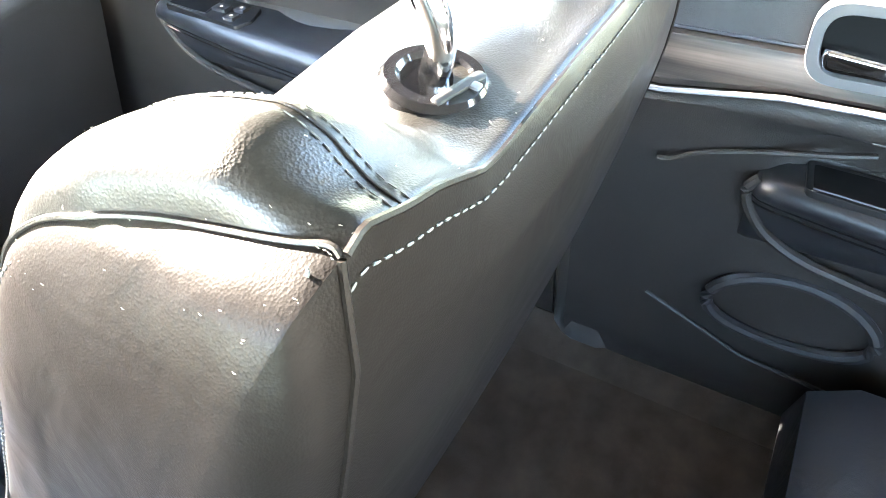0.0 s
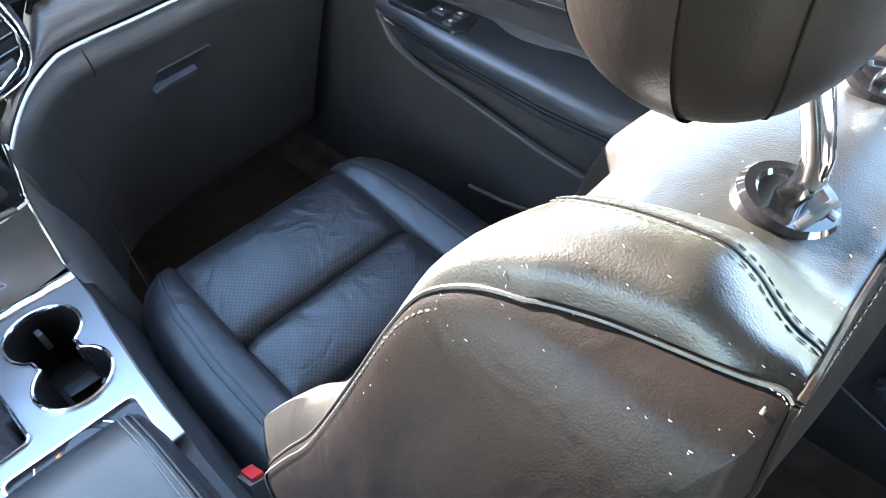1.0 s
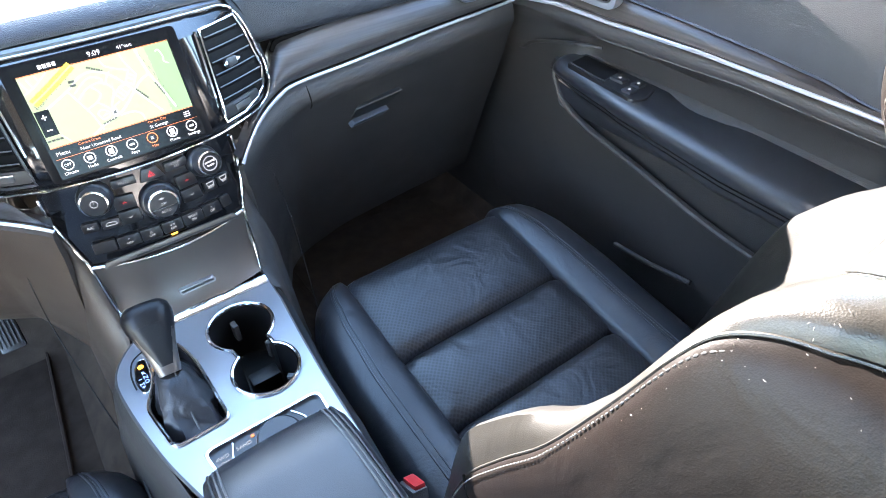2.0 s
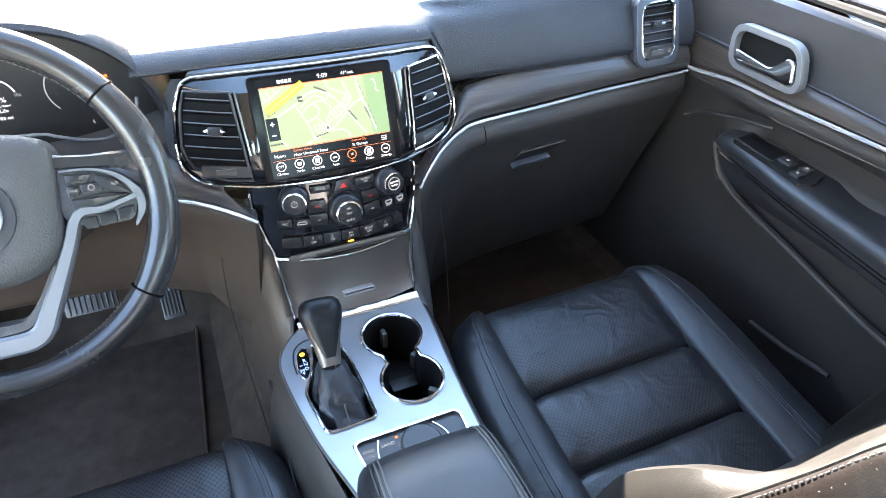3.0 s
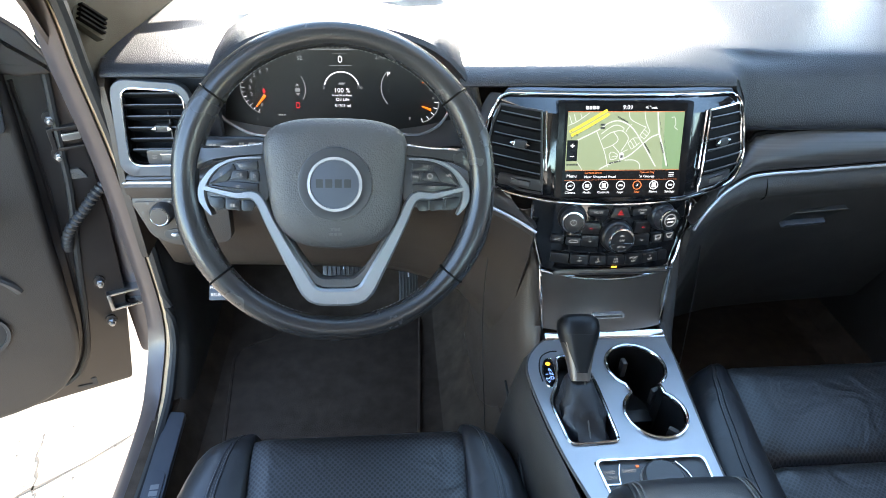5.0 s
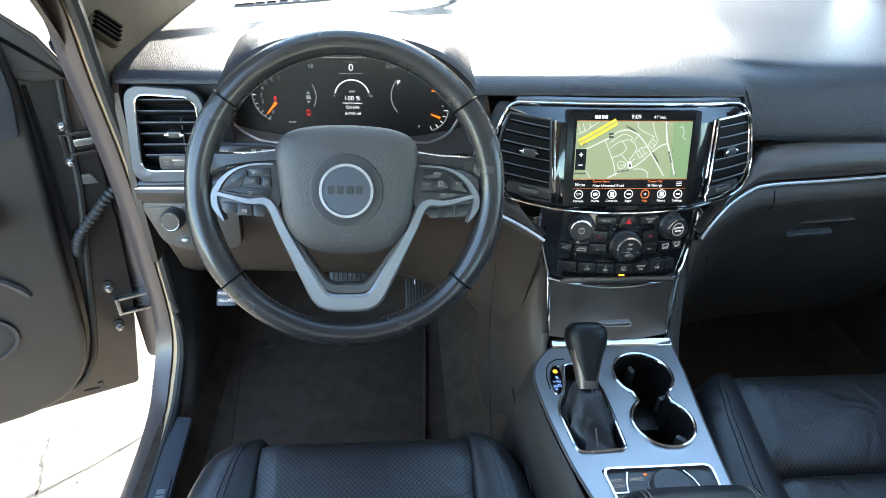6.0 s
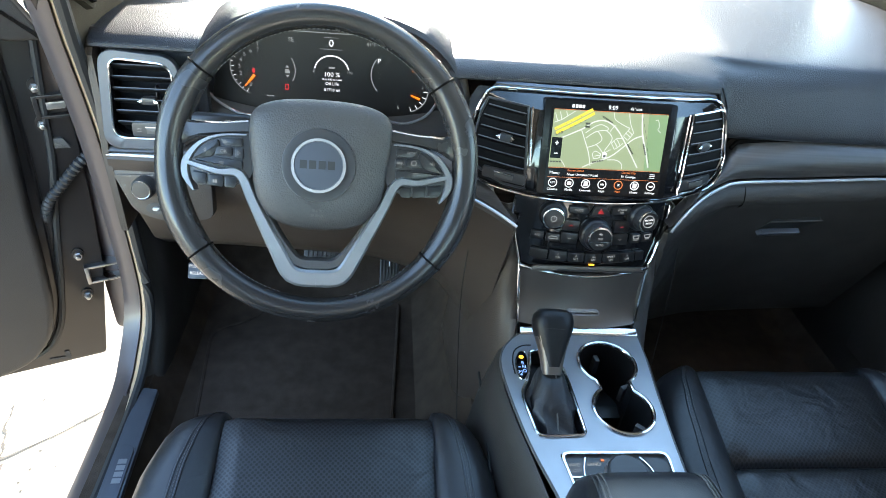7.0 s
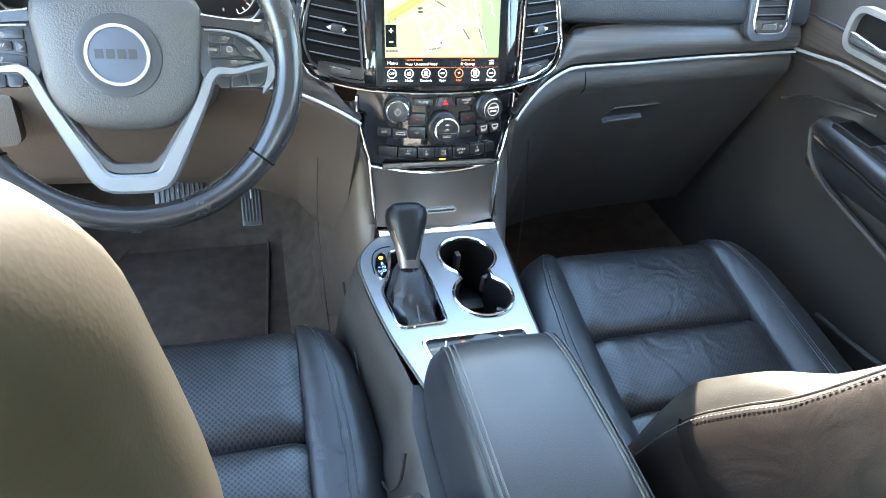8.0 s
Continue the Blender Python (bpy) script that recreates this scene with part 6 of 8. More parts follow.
# ---- seats ----
def seat(cx, dy, dz, inboard, head_z, label, back_dy=0.0, back_dz=0.0, head_dx=0.0, head_dy=0.0):
    """A front seat centred on cx; inboard is the sign of the side towards the console."""
    o = -inboard                       # sign of the door side
    e = thing("front_seat", (cx, -0.45 + dy, 0.45 + dz), label, "car seat", "front seats")

    def T(x, y, z):
        return V(cx + x, y + dy, z + dz)

    def base(y):
        return interp(y, [-0.60, -0.45, -0.28, -0.17, -0.12, -0.10, -0.09], [0.672, 0.684, 0.706, 0.726, 0.734, 0.728, 0.715])

    def swell(x):
        a = abs(x)
        return interp(a, [0.0, 0.10, 0.15, 0.165, 0.19, 0.215, 0.235, 0.25, 0.256], [0.0, 0.001, 0.003, 0.006, 0.012, 0.013, 0.008, -0.006, -0.03])

    # three perforated insert cushions
    cuts = [-0.098, -0.283, -0.415, -0.58]
    for k in range(3):
        ya, yb = cuts[k], cuts[k + 1]
        rows = []
        for v in (0, 0.015, 0.035, 0.07, 0.12, 0.2, 0.32, 0.5, 0.68, 0.8, 0.88, 0.93, 0.965, 0.985, 1):
            y = ya + (yb - ya) * v
            ev = min(v, 1 - v) * abs(yb - ya)
            row = []
            for i in range(19):
                u = i / 18
                x = -0.153 + 0.306 * u
                eu = min(u, 1 - u) * 0.306
                edge = 0.016 * math.exp(-ev / 0.006) + 0.010 * math.exp(-eu / 0.007)
                if k == 0 and v < 0.5:
                    edge = 0.007 * math.exp(-eu / 0.008) + 0.035 * math.exp(-ev / 0.012)
                puff = 0.006 * math.sin(math.pi * u) * math.sin(math.pi * v)
                crease = 0.0012 * noise.noise(V(x * 18 + cx, y * 30, 3))
                row.append(T(x, y, base(y) + swell(x) + puff + crease - edge))
            rows.append(row)
        part("insert", shell(rows, 0.02, (0, 0, -1)), LEATHER_PERF, e, "perforated black leather insert")
    # side bolsters and front apron
    for s in (-1, 1):
        rows = []
        for y in (-0.082, -0.085, -0.09, -0.10, -0.11, -0.125, -0.145, -0.17, -0.20, -0.24, -0.30, -0.40, -0.50, -0.58):
            f = interp(y, [-0.22, -0.16, -0.12, -0.10, -0.088, -0.082], [0, 0.004, 0.012, 0.026, 0.055, 0.12])
            nar = interp(y, [-0.30, -0.20, -0.14, -0.10, -0.082], [0, 0.010, 0.026, 0.050, 0.075])
            prof = [(0.152, -0.012), (0.156, 0.000), (0.165, 0.006), (0.18, 0.011), (0.20, 0.014), (0.218, 0.012), (0.235, 0.004), (0.248, -0.014), (0.256, -0.05), (0.258, -0.12), (0.255, -0.20)]
            wid = 0.014 if s == o else 0.0
            rows.append([T(s * (a + wid * min(1, max(0, (a - 0.15) / 0.08)) - nar * min(1, max(0, (a - 0.15) / 0.08))), y, max(base(y) + b - f * (0.3 + 0.7 * min(1, (a - 0.15) / 0.06)), 0.47)) for a, b in prof])
        part("bolster", shell([spline(r, 2) for r in rows], 0.006, (-s, -0.3, -1)), LEATHER, e, "smooth black leather side bolster")
        for d, rad, mt in ((0.0, 0.0016, LEATHER), (0.005, 0.0007, STITCH), (0.010, 0.0016, LEATHER)):
            P = []
            for y in (-0.10, -0.11, -0.125, -0.145, -0.17, -0.20, -0.24, -0.30, -0.42, -0.56):
                f = interp(y, [-0.22, -0.16, -0.12, -0.10, -0.088, -0.082], [0, 0.004, 0.012, 0.026, 0.055, 0.12])
                nar = interp(y, [-0.30, -0.20, -0.14, -0.10, -0.082], [0, 0.010, 0.026, 0.050, 0.075])
                a = 0.207 - d
                P.append(T(s * (a - nar * min(1, max(0, (a - 0.15) / 0.08))), y, base(y) + 0.0138 - f * (0.3 + 0.7 * min(1, (a - 0.15) / 0.06))))
            P = spline(P, 4)
            part("piping" if mt == LEATHER else "stitching", tube(P, rad, 6) if mt == LEATHER else dashes(P, rad), mt, e)
    rows = []
    for i in range(15):
        x = -0.185 + 0.37 * i / 14
        rows.append([T(x, -0.110, 0.700), T(x, -0.094, 0.685), T(x, -0.086, 0.65), T(x, -0.09, 0.58), T(x, -0.11, 0.50)])
    part("front_apron", shell([spline(r, 3) for r in rows], 0.01, (0, -1, -0.3)), LEATHER, e)
    part("seat_base", box(cx - 0.235, cx + 0.235, -0.62 + dy, -0.13 + dy, 0.43, 0.62 + dz, 0.02), PLASTIC, e, "black plastic seat base")
    part("side_shield", slab(rounded([(-0.62, 0.48), (-0.14, 0.48), (-0.12, 0.60), (-0.3, 0.64), (-0.60, 0.66)], 0.03), 0.0, 0.012, 0.004, Matrix(((0, 0, o, cx + o * 0.25), (1, 0, 0, dy), (0, 1, 0, dz), (0, 0, 0, 1)))), PLASTIC, e)

    # backrest
    cushion_dy, dy = dy, back_dy
    dz += back_dz
    FRONT = [(-0.515, 0.66), (-0.545, 0.80), (-0.583, 0.92), (-0.617, 0.985), (-0.651, 1.04), (-0.683, 1.112), (-0.701, 1.158), (-0.716, 1.185), (-0.737, 1.200), (-0.761, 1.208), (-0.787, 1.2125), (-0.812, 1.215), (-0.836, 1.217), (-0.848, 1.2180), (-0.853, 1.2165)]
    BACK = [(-0.857, 1.18), (-0.850, 1.10), (-0.82, 0.98), (-0.775, 0.84), (-0.725, 0.70), (-0.69, 0.60), (-0.60, 0.58)]
    fr, bk = spline([(0, *p) for p in FRONT], 4), spline([(0, *p) for p in BACK], 4)

    def half(z):
        return interp(z, [0.58, 0.80, 0.938, 1.05, 1.12, 1.19, 1.208, 1.218], [0.25, 0.256, 0.261, 0.240, 0.222, 0.198, 0.190, 0.174])

    def tuck(z):
        return interp(z, [0.6, 0.7, 1.185, 1.218], [0.006, 0.016, 0.018, 0.001])

    def inset(y):
        return interp(y, [-0.853, -0.849, -0.842, -0.828], [0.003, 0.002, 0.001, 0.0])

    def puff_f(u, z):
        a = abs(2 * u - 1)
        low = interp(z, [0.8, 0.95, 1.02, 1.06, 1.10, 1.15, 1.2], [0.9, 1.4, 1.1, 0.40, 0.15, 0.20, 0.3])
        deep = interp(z, [0.8, 0.95, 1.05, 1.2], [0.5, 0.7, 1.0, 0.4])
        return low * interp(a, [0, 0.6, 0.75, 0.86, 0.94, 0.98, 1.0], [0, 0, 0.008, 0.022, 0.022, 0.010, 0.0]) + deep * interp(a, [0, 0.5, 0.62, 0.72, 0.84, 0.92, 1], [-0.030, -0.035, -0.035, -0.022, -0.006, 0, 0])

    def puff_r(u):
        return interp(abs(2 * u - 1), [0, 0.35, 0.535, 0.727, 0.837, 0.95, 1.0], [-0.026, -0.027, -0.0275, -0.0115, -0.0055, 0.003, 0.0])

    def puff_t(u):
        a = abs(2 * u - 1)
        return interp(a, [0, 0.35, 0.46, 0.54, 0.62, 0.72, 0.80, 0.86, 0.90, 0.94, 0.97, 0.99, 1.0], [-0.016, -0.019, -0.024, -0.014, 0.002, 0.0135, 0.0185, 0.0200, 0.0200, 0.0180, 0.0140, 0.0075, 0.0])

    us = [0, 0.006, 0.013, 0.02, 0.03, 0.04, 0.055, 0.07, 0.09, 0.11, 0.13, 0.15, 0.17, 0.185, 0.2, 0.22, 0.26, 0.32, 0.4, 0.5, 0.6, 0.68, 0.74, 0.78, 0.8, 0.815, 0.83, 0.85, 0.87, 0.89, 0.91, 0.93, 0.945, 0.96, 0.97, 0.98, 0.987, 0.994, 1.0]

    def cover_pt(p, u, kind):
        h = half(p.z) - (inset(p.y) if kind == 'f' else 0)
        x = -h + 2 * h * u
        y, z = p.y, p.z
        if kind == 'f':
            w = ease(interp(z, [1.165, 1.213], [1, 0]))
            y += puff_f(u, z) * w
            r = ease(interp(y, [-0.851, -0.806], [1, 0]))          # the rear edge lies lower than the dome
            z += (puff_t(u) * (1 - r) + puff_r(u) * r) * (1 - w) + 0.2 * puff_f(u, z) * w
        else:
            x -= math.copysign(1.0, x) * tuck(z) * min(1, abs(2 * u - 1)) ** 8
        if kind == 'b' and z > 1.10:
            z += puff_r(u) * (z - 1.10) / 0.1165
        return T(inboard * -1 * x * 1.0, y, z) if inboard < 0 else T(-x, y, z)

    part("cover", shell([[cover_pt(p, u, 'f') for p in fr] for u in us], 0.004, (0, -1, -0.6)), COVER, e, "black leather backrest cover")
    part("back_panel", shell([[cover_pt(fr[-1], u, 'f')] + [cover_pt(p, u, 'b') + V(0, -0.012 * math.sin(math.pi * u), 0) for p in bk] for u in us], 0.004, (0, 1, 0)), LEATHER_SIDE, e, "dark vinyl rear panel")
    for sgn in (0, 1):
        outl = [p for p in fr] + [p for p in bk[:-1]]
        c = V(0, -0.72, 0.93)
        rings = []
        for k, bul in ((1.0, 0.0), (0.985, 0.003), (0.97, 0.005), (0.94, 0.0072), (0.9, 0.009), (0.83, 0.011), (0.75, 0.012), (0.5, 0.014), (0.2, 0.014), (0.03, 0.014)):
            ring = []
            for i, p in enumerate(outl):
                q = c + (p - c) * k
                q.x = 0
                h = half(q.z) + bul - (tuck(p.z) * interp(k, [0.8, 0.9, 0.97, 1.0], [0, 0.12, 0.45, 1]) if i >= len(fr) else inset(p.y) * interp(k, [0.8, 0.9, 0.97, 1.0], [0, 0.2, 0.6, 1]))
                ring.append(T((1 if sgn else -1) * h, q.y, q.z))
            rings.append(ring)
        part("side_panel", loft(rings), LEATHER_SIDE, e, "smooth dark vinyl side panel")
        for off, rad, mt in ((0.0, 0.0012, COVER), (0.010, 0.0008, STITCH)):
            P = []
            for p in fr[4:]:
                P.append(T((1 if sgn else -1) * (half(p.z) - inset(p.y) * (0.6 if off else 1) + 0.001 + (0.0068 if off else 0)), c.y + (p.y - c.y) * (1 - off * 3.2), c.z + (p.z - c.z) * (1 - off * 3.2)))
            part("piping" if not off else "stitching", tube(P, rad, 6) if not off else dashes(P, rad, 0.0032, 0.0018), mt, e)
        P = [T((1 if sgn else -1) * (half(p.z) - tuck(p.z) + 0.0005), p.y - 0.0005, p.z) for p in [fr[-1]] + bk[:18]]
        part("rear_seam", tube(P, 0.0014, 6, up=(1, 0, 0)), LEATHER_SIDE, e)
        part("rear_stitching", dashes([q + V((1 if sgn else -1) * 0.0062, 0.0068, 0) for q in P], 0.0007), STITCH, e)
    # split line across each side panel
    for sgn in (-1, 1):
        part("side_seam", tube([T(sgn * (half(0.91) + b), y, z) for y, z, b in ((-0.583, 0.925, 0.004), (-0.59, 0.918, 0.0075), (-0.60, 0.913, 0.0105), (-0.62, 0.910, 0.0122), (-0.65, 0.909, 0.0136), (-0.72, 0.905, 0.0144), (-0.76, 0.90, 0.0138))], 0.0012, 6), SEAM, e)
    # stitched seams over the shoulders
    for side in (-1, 1):
        for dx, rad in ((-0.0045, 0.0004), (0.0, 0), (0.0045, 0.0004)):
            P = []
            for p in fr:
                if p.z > 1.1 and -0.8525 < p.y < -0.735:
                    off = 0.139 + dx + interp(p.y, [-0.8525, -0.825], [0.008, 0.0])
                    P.append(cover_pt(p, 0.5 + side * off / (2 * half(p.z)), 'f') + V(0, 0.0003, 0.0006))
            part("shoulder_seam" if rad else "seam_ridge", dashes(P, rad, 0.0036, 0.0016) if rad else tube(P, 0.0006, 6), STITCH if rad else COVER, e)
    part("top_rear_seam", tube([cover_pt(fr[-1], u, 'f') + V(0, -0.001, 0.0008) for u in us], 0.0015, 6), LEATHER_SIDE, e)
    part("top_rear_stitching", dashes([cover_pt(fr[-1], u, 'f').lerp(cover_pt(bk[0], u, 'b') + V(0, -0.012 * math.sin(math.pi * u), 0), 0.3) + V(0, -0.0006, 0) for u in us], 0.0007), STITCH, e)
    # head restraint with its posts and guides
    rings = head(cx + head_dx, dy + head_dy, head_z, *((0.55, 0.75) if inboard < 0 else (1.07, 0.51, False)))
    hr = part("headrest", loft(rings), LEATHER_SIDE if inboard < 0 else HEADL, e, "rounded dark leather headrest")
    if inboard > 0:
        part("headrest_seam", tube([r[59] for r in rings[6:]] + [r[5] for r in reversed(rings[6:])], 0.0011, 6), SEAM, hr)
    if inboard < 0:
        part("headrest_seam", tube([rings[17][j % 64] for j in range(34, 63)], 0.0008, 6), SEAM, hr)
    for j in ((40, 56) if inboard < 0 else ()):
        part("headrest_seam", tube([r[j] for r in rings[3:17]], 0.0007, 6), SEAM, hr)
    for j in ((8, 24) if inboard < 0 else ()):
        part("headrest_seam", tube([r[j] for r in rings[3:24]], 0.0007, 6), SEAM, hr)
        part("headrest_stitch", dashes([r[j + (1 if j < 12 else -1)].lerp(r[j], 0.4) for r in rings[3:14]], 0.0005), STITCH, hr)
    for s in (-1, 1):
        g = T(0.012 * o + s * 0.066, -0.808, 1.192)
        gm = frame_at(g, (1, 0, 0), (0, -0.18, 0.98))
        part("guide", turned([(0.0245, -0.008), (0.0245, 0.004), (0.022, 0.007), (0.017, 0.0072), (0.015, 0.005), (0.008, 0.005)], 40, gm), GLOSS, e, "glossy black plastic post guide")
        if s == inboard:
            part("release_tab", box(-0.016, 0.016, -0.0165, -0.011, 0.003, 0.0085, 0.002, m=gm @ pose(0, 0, 0, 0, 0, -12)), RUBBER, e)
            part("tab_mark", box(-0.0025, 0.0025, -0.021, -0.0165, 0.004, 0.0085, 0.001, m=gm @ Matrix.Translation((0.002, 0, 0))), SILVER_LIGHT, e)
        part("post", tube(spline([g + V(0, 0, 0.004), g + V(0, -0.004, 0.03), V(g.x, -0.785 + dy, head_z + 0.03)], 4), 0.0068, 14, up=(1, 0, 0)), CHROME, e, "polished steel post")
    # lint and dust on the sunlit shoulder and side
    if inboard < 0:
        rng = random.Random(11)
        bm = bmesh.new()
        for k in range(120):
            if k < 70:
                i, u = rng.randrange(33, len(fr) - 1), (rng.random() ** 1.5) * 0.62
                a, b2, c2 = cover_pt(fr[i], u, 'f'), cover_pt(fr[i + 1], u, 'f'), cover_pt(fr[i], u + 0.02, 'f')
                a = a.lerp(b2, rng.random())
            else:
                p, kk = fr[rng.randrange(14, len(fr) - 1)], 1 - 0.12 * rng.random() ** 2
                q = V(0, -0.72, 0.93) + (p - V(0, -0.72, 0.93)) * kk
                a = T(-(half(q.z) + interp(kk, [0.83, 0.9, 0.94, 0.97, 0.985, 1.0], [0.011, 0.009, 0.0072, 0.005, 0.003, 0.0])), q.y, q.z)
                b2, c2 = a + V(0, 0.01, 0), a + V(-0.002, 0, 0.01)
            e1, e2 = (b2 - a).normalized(), (c2 - a).normalized()
            n = e1.cross(e2).normalized()
            if (n.z < 0 and k < 70) or (n.x > 0 and k >= 70):
                n = -n
            t, ln, w = rng.uniform(0, 3.14), rng.uniform(0.0003, 0.0009), rng.uniform(0.00010, 0.0002)
            d1, d2 = e1 * math.cos(t) + e2 * math.sin(t), e2 * math.cos(t) - e1 * math.sin(t)
            a = a + n * 0.0007
            vs = [bm.verts.new(a + d1 * x * ln + d2 * y * w) for x, y in ((-1, -1), (1, -1), (1, 1), (-1, 1))] + [bm.verts.new(a + n * 0.0004)]
            for x in range(4):
                bm.faces.new((vs[x], vs[(x + 1) % 4], vs[4]))
        tagged(link_mesh("lint", bm, LINER), "pale lint flecks on the black leather seat", "lint", kind="stuff")
    return e


def spline4(*rows):
    """Smooth rows of four numbers, three steps a span."""
    a, b = spline([r[:3] for r in rows], 3), spline([(r[3], 0, 0) for r in rows], 3)
    return [(max(p.x, 0), max(p.y, 0.02), max(p.z, 0.008), q.x) for p, q in zip(a, b)]


def head(cx, dy, zb, ec=0.55, es=0.75, lean=True):
    """A rounded headrest block whose underside is at zb."""
    rings = []
    for t, w, d, yo in spline4((0.0, 0.085, 0.034, 0.0), (0.005, 0.112, 0.050, 0.0), (0.02, 0.126, 0.060, 0.002), (0.05, 0.131, 0.064, 0.005), (0.10, 0.132, 0.064, 0.006), (0.14, 0.127, 0.056, 0.009), (0.165, 0.125, 0.050, 0.004), (0.182, 0.117, 0.040, 0.0), (0.190, 0.104, 0.028, -0.003), (0.193, 0.06, 0.012, -0.005)):
        ring = []
        for j in range(64):
            a = 2 * math.pi * j / 64
            c, s = math.cos(a), math.sin(a)
            if not lean:
                ring.append(V(cx + 0.987 * w * math.copysign(abs(c) ** ec, c), -0.757 + dy + yo + 0.70 * d * math.copysign(abs(s) ** es, s), zb + t))
                continue
            ring.append(V(cx + 1.07 * w * math.copysign(abs(c) ** ec, c), -0.757 + dy + yo + d * (interp(t, [0.13, 0.165, 0.18], [1.0, 0.62, 0.42]) if s > 0 else 1.0) * math.copysign(abs(s) ** es, s) - 0.02 * (c * c) * (s > 0), zb + t))
        rings.append(ring)
    return rings


seat(0.362, 0.0, 0.0, -1, 1.252, "black leather passenger seat with sunlit shoulder and raised headrest")
seat(-0.392, -0.085, -0.022, 1, 1.170, "black leather driver seat with creased cushion and raised headrest", -0.005, -0.075, -0.012, -0.043)

bk = thing("seat_belt_buckle", (0.105, -0.475, 0.70), "black seat belt buckle with red release button", "belt buckle")
bmx = frame_at((0.104, -0.475, 0.735), (0, -1, 0.2), (0.25, 0.45, 0.85))
part("stalk", box(-0.014, 0.014, -0.009, 0.009, -0.12, -0.02, 0.004, m=bmx), PLASTIC, bk)
part("housing", box(-0.017, 0.017, -0.011, 0.011, -0.045, 0.004, 0.004, m=bmx), PLASTIC, bk)
part("release", box(-0.014, 0.014, -0.006, 0.009, -0.004, 0.009, 0.002, m=bmx), RED, bk, "bright red release button")

# rear bench seat
rs = thing("rear_seat", (0, -1.5, 0.43), "black leather rear bench seat", "car seat")
part("bench", loft([[V(x, y, z) for y, z in ((-1.09, 0.45), (-1.065, 0.60), (-1.075, 0.66), (-1.12, 0.695), (-1.5, 0.70), (-1.7, 0.68), (-1.7, 0.45))] for x in (-0.66, -0.62, -0.3, 0, 0.3, 0.62, 0.66)]), LEATHER, rs)
part("bench_back", loft([[V(x, y, z) for y, z in ((-1.60, 0.66), (-1.66, 0.9), (-1.75, 1.15), (-1.80, 1.20), (-1.88, 1.18), (-1.86, 0.66))] for x in (-0.66, -0.6, -0.2, 0.2, 0.6, 0.66)]), LEATHER, rs)

